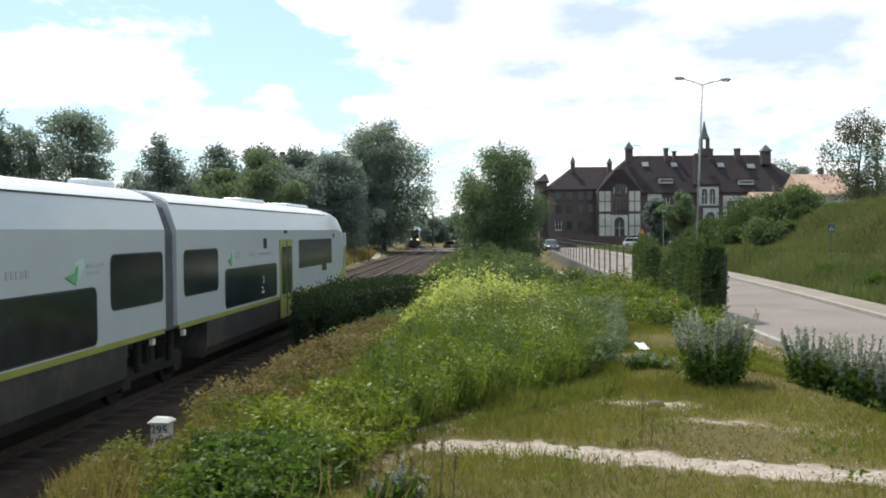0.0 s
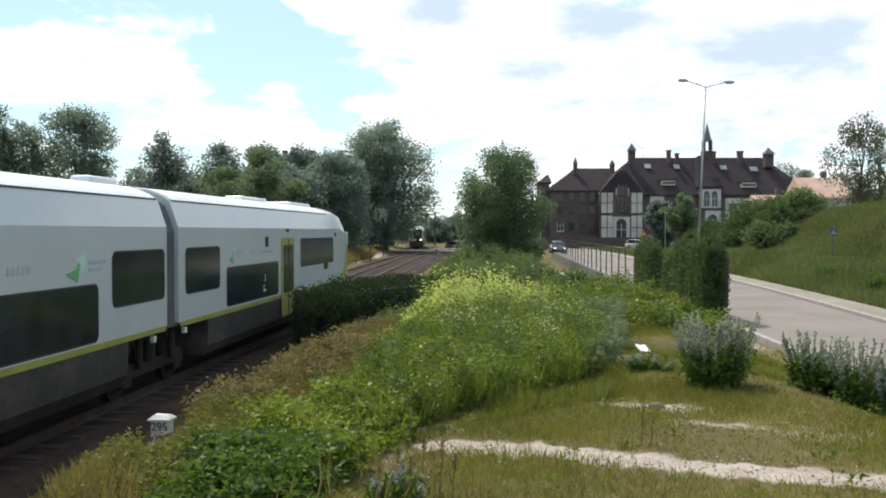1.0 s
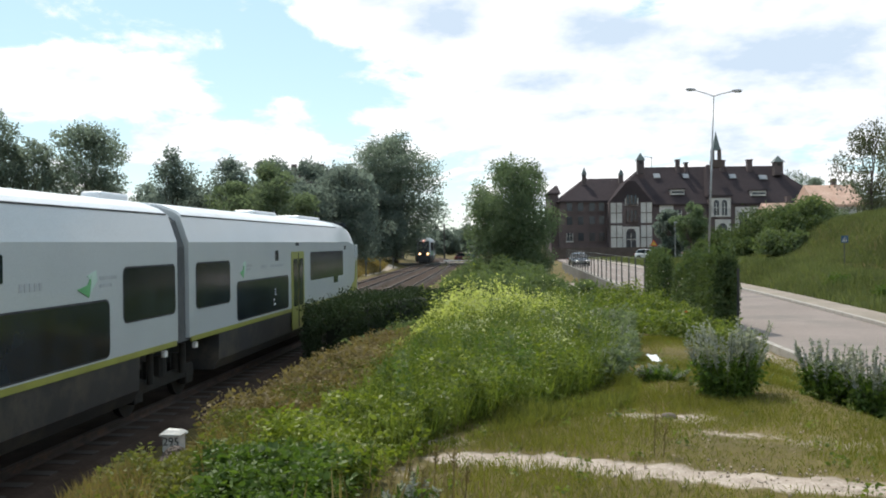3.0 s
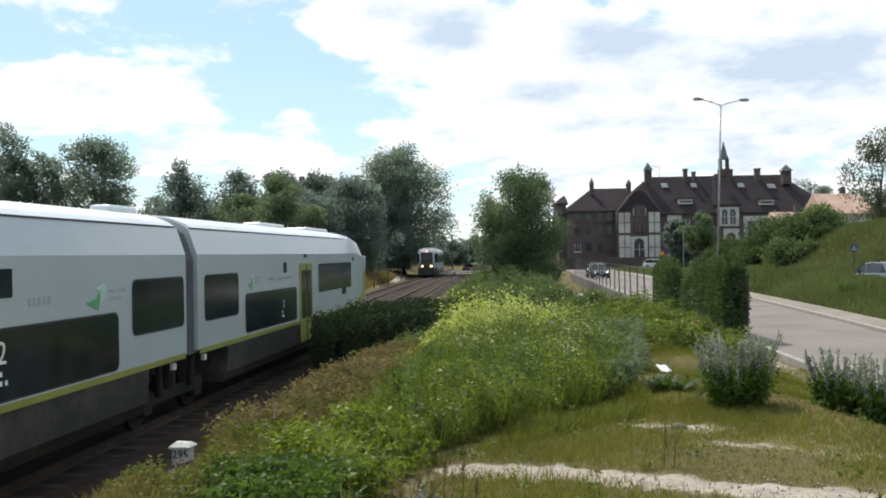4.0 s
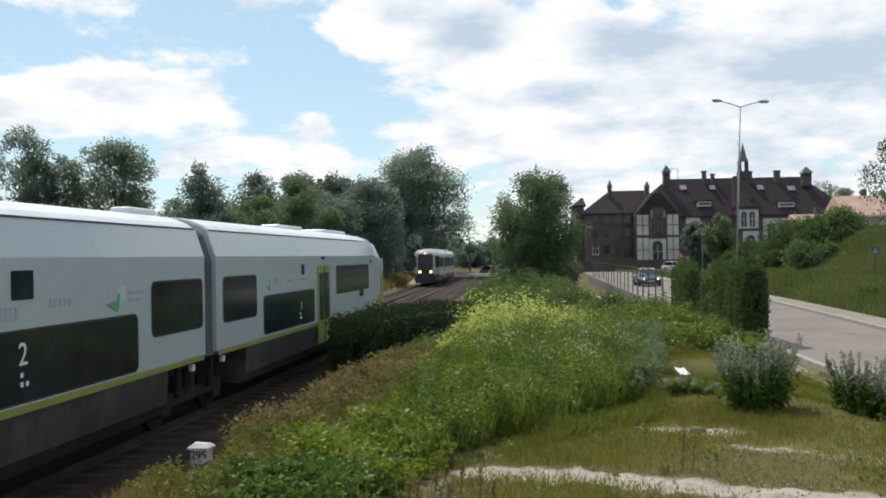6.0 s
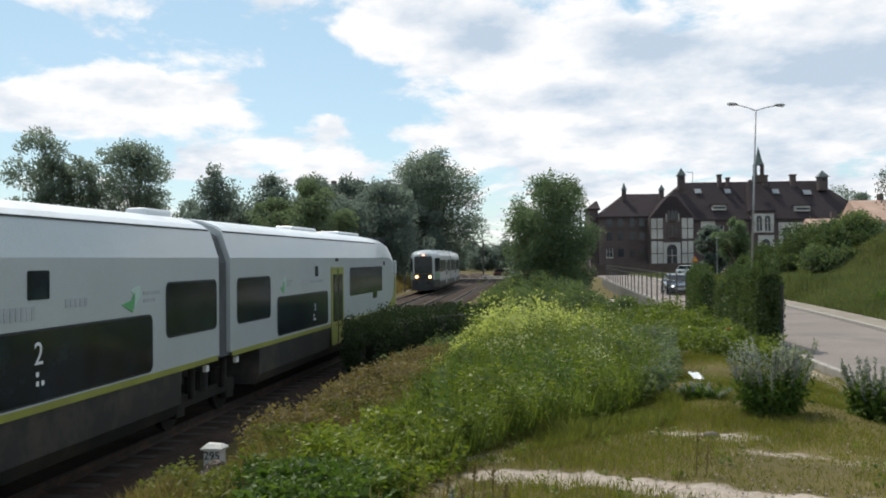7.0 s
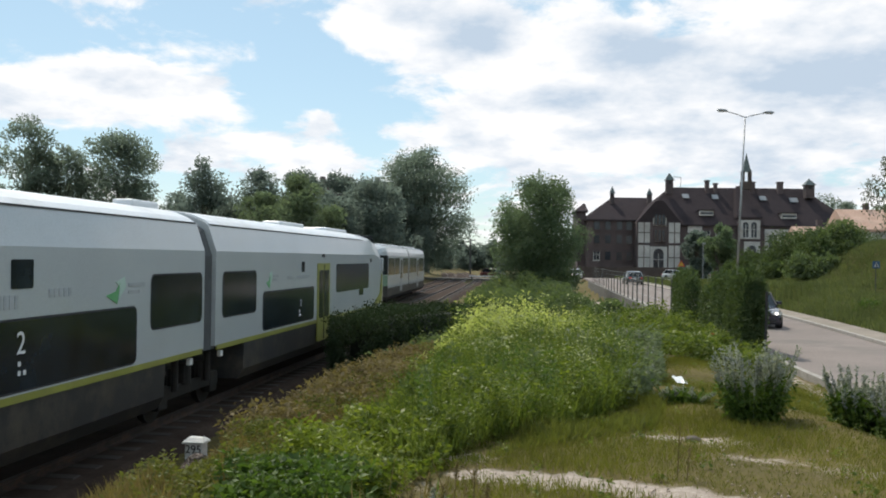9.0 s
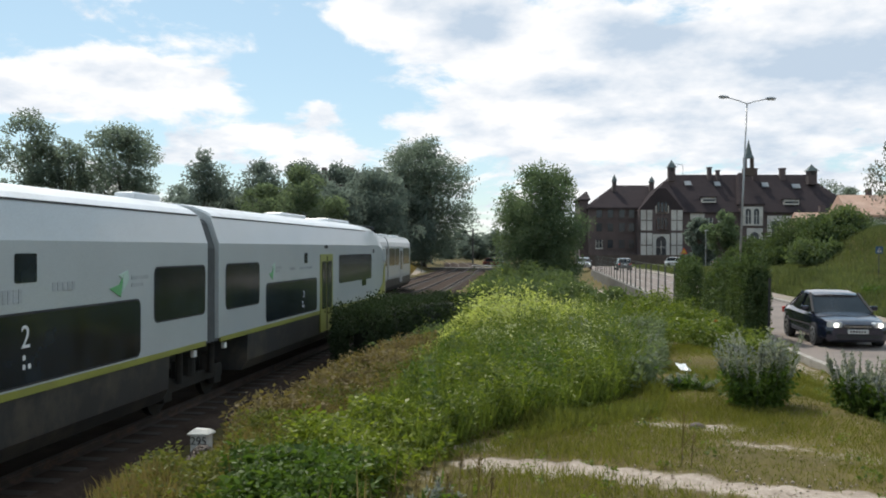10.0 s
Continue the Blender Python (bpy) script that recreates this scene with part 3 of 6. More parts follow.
def bogie(root, s):
    bm = bmesh.new()
    for x in (-1.02, 0.90):
        box(bm, x, x + 0.12, s - 1.55, s + 1.55, 0.38, 0.62, bevel=0.03)
        for d in (-1.25, 1.25):
            box(bm, x - 0.02, x + 0.14, s + d - 0.2, s + d + 0.2, 0.24, 0.68, bevel=0.03)
            tube(bm, (x + 0.06, s + d * 0.55, 0.55), (x + 0.06, s + d * 0.55, 0.95), 0.11, sides=12)
        tube(bm, (x + 0.06, s - 0.2, 0.6), (x + 0.06, s - 0.2, 1.0), 0.16, sides=12)
    box(bm, -0.9, 0.9, s - 0.4, s + 0.4, 0.4, 0.75, bevel=0.03)
    part("bogie_frame", bm, M["bogie"], root)
    for d in (-1.25, 1.25):
        wheel_set(root, s + d)


def stopped_train():
    """Origin on the track's centre line abreast of the camera, +y along the train."""
    turn = -math.degrees(math.atan(TRACK_SLOPE))
    root = empty("passenger_train", pose(-8.26, 0, 0, 0, 0, turn),
                 label="white electric passenger train with dark windows and yellow-green stripe", category="train")
    S, H = 1.19, 1.42

    def put(name, bm, mat, label="", parent=root, smooth=False):
        bmesh.ops.translate(bm, verts=bm.verts, vec=(0, S, 0))
        return part(name, bm, mat, parent, label, smooth, 13)

    # shells
    for s0, s1 in ((-18.0, -0.6), (0.05, 17.0)):
        s1 = 16.50 if s1 > 0 else s1
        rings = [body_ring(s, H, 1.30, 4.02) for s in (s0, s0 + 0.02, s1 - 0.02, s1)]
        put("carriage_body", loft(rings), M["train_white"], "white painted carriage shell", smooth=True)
        skirt = []
        for s in (s0 + 1.7, s1 - 1.7):
            skirt.append([(-1.40, s, 1.22), (-1.38, s, 0.62), (-1.25, s, 0.40), (1.25, s, 0.40), (1.38, s, 0.62), (1.40, s, 1.22)])
        put("skirt", loft(skirt), M["train_grey"], "dark grey underframe skirt")
    rings = [body_ring(s, H, 1.30, 4.02) for s in (17.10, 31.2)]
    for s, half, top, base, sq in ((32.3, 1.42, 4.05, 1.28, 0.0), (33.4, 1.42, 4.03, 1.22, 0.0), (34.3, 1.41, 3.90, 1.14, 0.0), (35.0, 1.385, 3.64, 1.06, 0.0),
                                  (35.5, 1.34, 3.20, 0.98, 0.0), (35.95, 1.26, 2.50, 0.94, 0.0), (36.25, 1.15, 1.95, 0.92, 0.0), (36.4, 1.0, 1.55, 0.92, 0.0)):
        rings.append(body_ring(s, half, base, top))
    put("carriage_body", loft(rings), M["train_white"], "white carriage shell with a sloping nose", smooth=True)
    skirt = [[(-1.40, s, 1.22), (-1.38, s, 0.62), (-1.25, s, 0.40), (1.25, s, 0.40), (1.38, s, 0.62), (1.40, s, 1.22)] for s in (18.9, 34.0)]
    skirt += [[(-1.22, s, 1.05), (-1.2, s, 0.55), (-1.05, s, 0.30), (1.05, s, 0.30), (1.2, s, 0.55), (1.22, s, 1.05)] for s in (35.8,)]
    skirt += [[(-.9, s, .95), (-.9, s, 0.55), (-.8, s, 0.30), (.8, s, 0.30), (.9, s, 0.55), (.9, s, .95)] for s in (36.45,)]
    put("skirt", loft(skirt), M["train_grey"], "dark grey underframe skirt")
    # stripe, dark seam along the shoulder, roof crown with sunlight put into its paler paint
    for s0, s1 in ((-18, -0.6), (0.05, 16.42), (17.20, 25.4), (27.0, 34.0)):
        bm = bmesh.new()
        box(bm, 1.395, 1.428, s0, s1, 1.215, 1.315)
        put("stripe", bm, M["yellow"], "yellow-green stripe")
    for s0, s1 in ((-18, -0.6), (0.05, 16.42), (17.20, 32.0)):
        bm = bmesh.new()
        rings = [[(1.215, s, 3.755), (1.252, s, 3.755), (1.240, s, 3.782), (1.20, s, 3.785)] for s in (s0, s1)]
        bmp = loft(rings)
        put("roof_seam", bmp, M["rubber"])
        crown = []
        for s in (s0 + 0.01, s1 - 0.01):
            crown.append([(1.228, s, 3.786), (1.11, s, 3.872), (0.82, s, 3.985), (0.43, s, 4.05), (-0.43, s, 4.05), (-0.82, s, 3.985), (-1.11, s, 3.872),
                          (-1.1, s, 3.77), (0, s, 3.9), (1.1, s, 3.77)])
        put("roof_panel", loft(crown), M["train_roof"], "roof panel painted paler as if sunlit")
    # gangway between the carriages
    rings = []
    for k in range(9):
        s = 16.42 + 0.78 * k / 8
        rings.append(body_ring(s, 1.37 - 0.04 * (k % 2), 1.24, 3.90 - 0.04 * (k % 2)))
    put("gangway_bellows", loft(rings), M["bellows"], "grey folded gangway bellows")
    # windows
    for s0, s1, z0, z1 in ((14.15, 16.36, 1.87, 2.78), (7.9, 13.60, 1.37, 2.27), (2.2, 7.0, 1.37, 2.27), (17.50, 19.60, 1.87, 2.78), (20.12, 24.65, 1.39, 2.27),
                           (-6, -1.2, 1.37, 2.27), (-12, -7, 1.37, 2.27)):
        pane = put("window", side_panel(s0, s1, z0, z1, 0.12, H), M["train_glass"], "dark tinted window")
        put("rubber_seal", side_panel(s0 - 0.03, s1 + 0.03, z0 - 0.03, z1 + 0.03, 0.14, H - 0.006), M["rubber"], parent=pane)
    cab = put("cab_window", side_panel(27.3, 32.3, 2.02, 2.92, 0.10, H), M["train_glass"], "dark cab side window")
    put("cab_window_step", side_panel(30.7, 31.4, 1.80, 2.05, 0.04, H - 0.002), M["train_glass"], parent=cab)
    # windscreen wrapped on the nose
    shield = []
    for s, half, z in ((34.0, 1.14, 3.97), (34.65, 1.10, 3.80), (35.2, 1.04, 3.50), (35.65, 0.97, 3.0), (36.05, 0.88, 2.36)):
        shield.append([(-half, s, z), (-half * 0.5, s + 0.05, z + 0.05), (half * 0.5, s + 0.05, z + 0.05), (half, s, z), (half * .5, s - .05, z - .05), (-half * .5, s - .05, z - .05)])
    put("windscreen", loft(shield), M["train_glass"], "dark sloping windscreen")
    # door
    door = put("door", side_panel(25.0, 26.43, 0.68, 2.95, 0.03, H + 0.004, 0.03), M["yellow"], "yellow-green double sliding door")
    for s0, s1 in ((25.16, 25.62), (25.82, 26.28)):
        put("door_window", side_panel(s0, s1, 1.35, 2.74, 0.06, H + 0.014, 0.03), M["train_glass"], parent=door)
    bm = bmesh.new()
    box(bm, H + 0.016, H + 0.04, 25.70, 25.74, 0.72, 2.9)
    put("door_seal", bm, M["rubber"], parent=door)
    # yellow nose flash
    bm = bmesh.new()
    prism(bm, [(33.2, 1.33), (34.9, 1.33), (35.02, 1.9), (34.98, 2.5), (34.86, 2.5), (34.6, 1.75)], 0.02,
          Matrix(((0, 1, 0, H - 0.016), (1, 0, 0, 0), (0, 0, 1, 0), (0, 0, 0, 1))))
    put("nose_flash", bm, M["yellow"], "yellow-green flash on the nose")
    # camera pod beside the cab
    bm = bmesh.new()
    box(bm, 1.37, 1.50, 34.72, 34.84, 2.60, 3.12, bevel=0.03)
    put("mirror_pod", bm, M["train_white"], "white mirror camera pod")
    for s0, s1, z0, z1 in ((32.55, 32.85, 2.95, 3.1), (25.5, 25.9, 3.12, 3.22)):
        bm = bmesh.new()
        box(bm, 1.38, 1.425, s0, s1, z0, z1, bevel=0.01)
        put("side_lamp", bm, M["rubber"])
    # display, vent
    for s0, s1, z0, z1 in ((10.13, 10.62, 2.68, 3.06), (23.35, 23.65, 2.72, 3.0)):
        put("display", side_panel(s0, s1, z0, z1, 0.03, H), M["train_glass"], "small dark side display")
    # emblem and lettering bars
    face = Matrix(((0, 1, 0, H), (1, 0, 0, S), (0, 0, 1, 0), (0, 0, 0, 1)))
    for s, k in ((12.95, 1.0), (20.6, 0.72)):
        bm = bmesh.new()
        prism(bm, [(s - .38 * k, 2.50), (s - .02 * k, 2.36), (s + .06 * k, 2.80 - .1), (s - .05 * k, 2.56)], 0.012)
        bmesh.ops.transform(bm, matrix=face, verts=bm.verts)
        mark = part("emblem", bm, M["logo_green"], root, "green leaf-like emblem shape")
        bm = bmesh.new()
        prism(bm, [(s + .02 * k, 2.42), (s + .26 * k, 2.62), (s + .22 * k, 2.78), (s - .08 * k, 2.70), (s + .06 * k, 2.62)], 0.011)
        bmesh.ops.transform(bm, matrix=face, verts=bm.verts)
        part("emblem_leaf", bm, M["logo_pale"], mark, "pale green upper leaf shape")
        for row in range(2):
            bm = bmesh.new()
            prism(bm, round_rect(s + .35 * k, s + (.95 - .2 * row) * k, 2.62 - .12 * row * k, 2.68 - .12 * row * k, 0.01, 2), 0.010)
            bmesh.ops.transform(bm, matrix=face, verts=bm.verts)
            part("lettering_bar", bm, M["print_grey"], root)
    for s0, s1, z0, z1 in ((11.0, 11.62, 2.54, 2.66), (9.3, 10.33, 2.42, 2.60), (22.0, 22.6, 2.56, 2.64), (22.9, 24.2, 2.56, 2.63)):
        n = max(int((s1 - s0) / 0.11), 2)
        for k in range(n):
            a = s0 + (s1 - s0) * k / n
            bm = bmesh.new()
            prism(bm, round_rect(a, a + 0.075, z0, z1, 0.01, 2), 0.010)
            bmesh.ops.transform(bm, matrix=face, verts=bm.verts)
            part("lettering_bar", bm, M["print_grey"], root)
    up = Matrix(((0, 0, 1, H + 0.012), (1, 0, 0, S), (0, 1, 0, 0), (0, 0, 0, 1)))
    text_mesh("class_number", "2", 0.42, 0.004, M["print_white"], root, up @ Matrix.Translation((10.36, 1.84, 0)))
    text_mesh("class_number", "2", 0.26, 0.004, M["print_grey"], root, up @ Matrix.Translation((23.3, 1.80, 0)))
    for s, z in ((10.30, 1.72), (10.30, 1.60), (10.42, 1.60), (23.15, 1.68), (23.15, 1.57), (23.26, 1.57)):
        bm = bmesh.new()
        prism(bm, round_rect(s, s + 0.06, z - 0.04, z + 0.025, 0.012, 2), 0.014)
        bmesh.ops.transform(bm, matrix=face, verts=bm.verts)
        part("pictogram", bm, M["print_white"], root)
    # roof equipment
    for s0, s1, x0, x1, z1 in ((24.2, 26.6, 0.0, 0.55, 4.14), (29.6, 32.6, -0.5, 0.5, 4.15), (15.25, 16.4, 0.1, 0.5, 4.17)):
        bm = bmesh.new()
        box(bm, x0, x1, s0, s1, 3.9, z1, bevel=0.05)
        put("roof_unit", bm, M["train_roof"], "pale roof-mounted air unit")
    # running gear
    for s in (16.8, -0.3, 30.9):
        bogie(root, s + S)
    for s in (16.15, 17.75):
        bm = bmesh.new()
        box(bm, 1.24, 1.33, s - 0.07, s + 0.07, 1.02, 1.15, bevel=0.02)
        put("step_lamp", bm, M["print_white"])
        bm = bmesh.new()
        tube(bm, (1.12, s - 0.3, 1.15), (1.12, s - 0.3, 0.55), 0.07, sides=10)
        put("damper", bm, M["bogie"])
    return root


def railcar():
    """A single diesel railcar; origin at its front on the rail, body towards +y."""
    root = empty("diesel_railcar", label="white and teal diesel railcar with lit headlights, running", category="train")
    L, H = 27.5, 1.40

    def ring(s, half, top, base=1.02):
        pts = [(-half, base), (-half, 1.9), (-half, 2.95), (-half + .04, 3.2), (-half + .16, 3.42), (-half + .42, 3.56), (-half * .3, 3.62)]
        pts = [(x, base + (z - base) * (top - base) / (3.62 - base)) for x, z in pts]
        return [(x, s, z) for x, z in pts + [(-x, z) for x, z in reversed(pts)]]

    def ends(s, flip):
        return s if not flip else L - s

    rings = []
    for s, half, top in ((0.35, 0.94, 3.68), (0.6, 1.04, 3.86), (1.1, 1.22, 3.96), (1.9, 1.40, 4.0), (L - 1.9, 1.40, 4.0), (L - 1.1, 1.22, 3.96), (L - .6, 1.04, 3.86), (L - .35, .94, 3.68)):
        rings.append(ring(s, half, top))
    part("body", loft(rings), M["train_white"], root, "white railcar shell")
    low = []
    for s, half in ((0.0, 0.95), (0.4, 1.10), (1.9, 1.40), (L - 1.9, 1.40), (L - .4, 1.10), (L, .95)):
        low.append([(-half, s, 1.25), (-half, s, 0.55), (-half + .15, s, 0.28), (half - .15, s, 0.28), (half, s, 0.55), (half, s, 1.25)])
    part("skirt", loft(low), M["train_grey"], root, "dark grey skirt and coupler cover")
    for flip in (False, True):
        g = -1 if not flip else 1
        f0 = ends(0.30, flip)
        bm = bmesh.new()
        prism(bm, round_rect(-.84, .84, 1.85, 3.45, 0.16), 0.12, Matrix.Translation((0, f0 - 0.06, 0)))
        part("windscreen", bm, M["train_glass"], root, "dark windscreen")
        bm = bmesh.new()
        prism(bm, round_rect(-.88, .88, 1.22, 1.82, 0.10), 0.1, Matrix.Translation((0, f0 - 0.05, 0)))
        part("nose_panel", bm, M["print_grey"] if flip else M["black"], root, "dark nose panel with lamps")
        for x in (-.62, .62):
            bm = bmesh.new()
            tube(bm, (x, f0 + g * 0.02, 1.52), (x, f0 + g * 0.12, 1.52), 0.14, sides=16)
            part("headlight", bm, M["headlight_warm"] if not flip else M["sign_red"], root)
        bm = bmesh.new()
        box(bm, -.12, .12, f0 - .1, f0 + .1, 3.50, 3.62, bevel=0.03)
        part("top_lamp", bm, M["headlight_red"] if not flip else M["sign_red"], root)
        for x in (-.55, .55):
            bm = bmesh.new()
            tube(bm, (x, ends(.1, flip), .95), (x, ends(-.35, flip), .95), 0.09, sides=12)
            tube(bm, (x, ends(-.35, flip), .95), (x, ends(-.42, flip), .95), 0.2, sides=16)
            part("buffer", bm, M["rubber"], root)
        # slanting cab corners: glass above teal
        for sgn in (-1, 1):
            a, b = ends(0.62, flip), ends(1.85, flip)
            p = [(1.085 * sgn, a), (1.395 * sgn, b)]
            out = 0.02 * sgn
            for nm, z0, z1, mt in (("cab_side_window", 2.0, 3.28, "train_glass"), ("cab_panel", 1.25, 1.97, "teal")):
                bm = loft([[(p[0][0] + out, p[0][1], z0), (p[0][0] + out, p[0][1], z1), (p[0][0] - out, p[0][1], z1), (p[0][0] - out, p[0][1], z0)],
                           [(p[1][0] + out, p[1][1], z0), (p[1][0] + out, p[1][1], z1), (p[1][0] - out, p[1][1], z1), (p[1][0] - out, p[1][1], z0)]])
                part(nm, bm, M[mt], root)
    for s0, s1 in ((2.2, 5.2), (5.4, 8.0), (10.0, 13.2), (14.2, 17.0), (17.2, 19.2), (21.2, 25.0)):
        part("window", side_panel(s0, s1, 1.95, 3.10, 0.08, H), M["train_glass"], root, "dark tinted window")
    for s0 in (8.35, 19.5):
        d = part("door", side_panel(s0, s0 + 1.3, 0.7, 3.1, 0.04, H + .004), M["print_grey"], root, "grey passenger door")
        for a in (0.12, 0.72):
            part("door_window", side_panel(s0 + a, s0 + a + .45, 1.6, 2.95, 0.05, H + .014), M["train_glass"], d)
    bm = bmesh.new()
    box(bm, 1.39, 1.412, 1.95, L - 1.95, 1.10, 1.28)
    part("stripe", bm, M["print_grey"], root, "pale grey sill band")
    seam = [[(x * 1.012, s, z + .012) for x, _, z in ring(0, 1.40, 4.0)] for s in (13.5, 13.72)]
    part("gangway_seam", loft(seam), M["bellows"], root, "dark seam between the two halves")
    for s0, s1 in ((3.5, 6.5), (9, 12.5), (15, 18), (21.5, 24)):
        bm = bmesh.new()
        box(bm, -.7, .7, s0, s1, 3.88, 4.08, bevel=.05)
        part("roof_unit", bm, M["train_roof"], root)
    for s in (4.2, L - 4.2):
        bogie(root, s)
    return root


# ---- cars ----
def car(paint, label, length=4.55, width=1.78, height=1.43, estate=False, lit=False):
    """A saloon or estate; origin on the road under its front, body towards +y, wheels as parts."""
    root = empty("car", label=label, category="car")
    L, W = length, width / 2
    # stations: s, sill, waist height, half width
    st = [(0.0, .24, .58, .66), (.10, .17, .66, .78), (.35, .20, .72, .84), (.75, .20, .78, .88), (1.25, .20, .86, .89), (L * .5, .20, .90, .89),
          (L - 1.05, .20, .93, .89), (L - .45, .22, .92, .86), (L - .12, .26, .86, .79), (L, .34, .74, .68)]
    rings = []
    for s, z0, z1, w in st:
        w *= W / .89
        m = (z0 + z1) / 2
        rings.append([(-w * .9, s, z0), (-w * .985, s, z0 + .08), (-w, s, m), (-w * .97, s, z1 - .10), (-w * .88, s, z1), (-w * .4, s, z1 + .035),
                      (w * .4, s, z1 + .035), (w * .88, s, z1), (w * .97, s, z1 - .10), (w, s, m), (w * .985, s, z0 + .08), (w * .9, s, z0)])
    part("body", loft(rings), M[paint], root, smooth=True, crease=32)
    # glasshouse and roof
    back = L - .30 if estate else L - 0.85
    gl = [(1.20, .86, .87, .80), (1.95, .88, height - .09, .66), (L - (.75 if estate else 1.75), .90, height - .07, .65), (back, .92, .95, .74)]
    rings = []
    for s, z0, z1, w in gl:
        w *= W / .89
        lo = w if s in (gl[0][0], gl[3][0]) else .82 * W / .89
        rings.append([(-lo, s, z0), (-w, s, z1), (w, s, z1), (lo, s, z0)])
    part("glasshouse", loft(rings), M["car_glass"], root, "dark car glass")
    rings = []
    for s, z, w in ((1.86, height - .105, .60), (2.05, height - .05, .655), (2.7, height, .64), (gl[2][0] - .1, height - .035, .64), (gl[2][0] + .10, height - .12, .62)):
        w *= W / .89
        rings.append([(-w, s, z - .05), (-w * .94, s, z), (-w * .5, s, z + .02), (w * .5, s, z + .02), (w * .94, s, z), (w, s, z - .05)])
    part("roof", loft(rings), M[paint], root, smooth=True, crease=40)
    for sgn in (-1, 1):
        k = W / .89
        bm = bmesh.new()
        tube(bm, (sgn * .79 * k, 1.22, .88), (sgn * .655 * k, 1.98, height - .06), .035, sides=6)
        part("pillar", bm, M["rubber"], root)
        bm = bmesh.new()
        tube(bm, (sgn * .74 * k, back, .95), (sgn * .645 * k, gl[2][0], height - .06), .05, sides=6)
        part("pillar", bm, M[paint], root)
        bm = bmesh.new()
        tube(bm, (sgn * .815 * k, L * .53, .92), (sgn * .665 * k, L * .51, height - .06), .03, sides=6)
        part("pillar", bm, M[paint], root)
        bm = bmesh.new()
        box(bm, sgn * .93 * k - .10, sgn * .93 * k + .10, 1.48, 1.62, .92, 1.05, bevel=.03)
        part("mirror", bm, M[paint], root)
        bm = bmesh.new()
        prism(bm, round_rect(-.19, .19, .56, .70, .05), .16, Matrix.Translation((sgn * .60 * k, -.012, 0)) @ pose(0, 0, 0, 0, 0, sgn * 22))
        lens = part("headlight", bm, M["lamp_glass"], root, "clear headlight")
        if lit:
            bm = bmesh.new()
            tube(bm, (sgn * .56 * k, -.075, .62), (sgn * .56 * k, -.02, .62), .06, sides=12)
            part("bulb", bm, M["headlight"], lens, "lit bulb")
        bm = bmesh.new()
        prism(bm, round_rect(-.16, .16, .66, .84, .03), .10, Matrix.Translation((sgn * .62 * k, L - .08, 0)) @ pose(0, 0, 0, 0, 0, -sgn * 14))
        part("tail_light", bm, M["sign_red"], root, "red tail light")
        bm = bmesh.new()
        box(bm, sgn * .893 * k - .008, sgn * .893 * k + .008, .9, L - .9, .52, .56)
        part("side_moulding", bm, M["rubber"], root)
        for s in (2.25, 3.1):
            bm = bmesh.new()
            box(bm, sgn * .885 * k - .014, sgn * .885 * k + .014, s, s + .18, .76, .79)
            part("door_handle", bm, M[paint], root)
        for s in (.88, L - .98):
            bm = bmesh.new()
            tube(bm, (sgn * (.70 * k), s, .315), (sgn * (.905 * k), s, .315), .315, sides=28)
            wheel = part("wheel", bm, M["rubber"], root, "black tyre")
            bm = bmesh.new()
            tube(bm, (sgn * .88 * k, s, .315), (sgn * .915 * k, s, .315), .205, sides=24)
            part("rim", bm, M["alloy"], wheel, "alloy rim")
            bm = bmesh.new()
            for q in range(5):
                a = radians(72 * q + 36)
                tube(bm, (sgn * .908 * k, s + .13 * math.cos(a), .315 + .13 * math.sin(a)), (sgn * .921 * k, s + .13 * math.cos(a), .315 + .13 * math.sin(a)), .05, sides=8)
            part("rim_opening", bm, M["rubber"], wheel)
    bm = bmesh.new()
    prism(bm, round_rect(-.36, .36, .53, .64, .03), .1, Matrix.Translation((0, -.022, 0)))
    prism(bm, round_rect(-.55, .55, .27, .38, .03), .1, Matrix.Translation((0, -.012, 0)))
    part("grille", bm, M["black"], root, "black grille and air intake")
    bm = bmesh.new()
    box(bm, -.34, .34, -.032, 0, .575, .592)
    part("grille_bar", bm, M["chrome"], root, "chrome grille bar")
    bm = bmesh.new()
    box(bm, -.26, .26, L - .02, L + .02, .62, .73)
    part("number_plate", bm, M["plate"], root)
    bm = bmesh.new()
    box(bm, -.26, .26, -.035, 0, .40, .51)
    plate = part("number_plate", bm, M["plate"], root, "white plate with plain bars")
    for q in range(6):
        bm = bmesh.new()
        box(bm, -.20 + .07 * q, -.16 + .07 * q, -.040, -.03, .43, .48)
        part("plate_bar", bm, M["black"], plate)
    return root


stopped_train()
moving_railcar = railcar()
silver_car = car("car_silver", "silver car coming slowly from the level crossing with lit headlights", lit=True)
navy_car = car("navy", "dark blue saloon car driving with its headlights lit", lit=True)
grey_car = car("car_grey", "silver-grey estate car driving on the side road", estate=True, height=1.47)


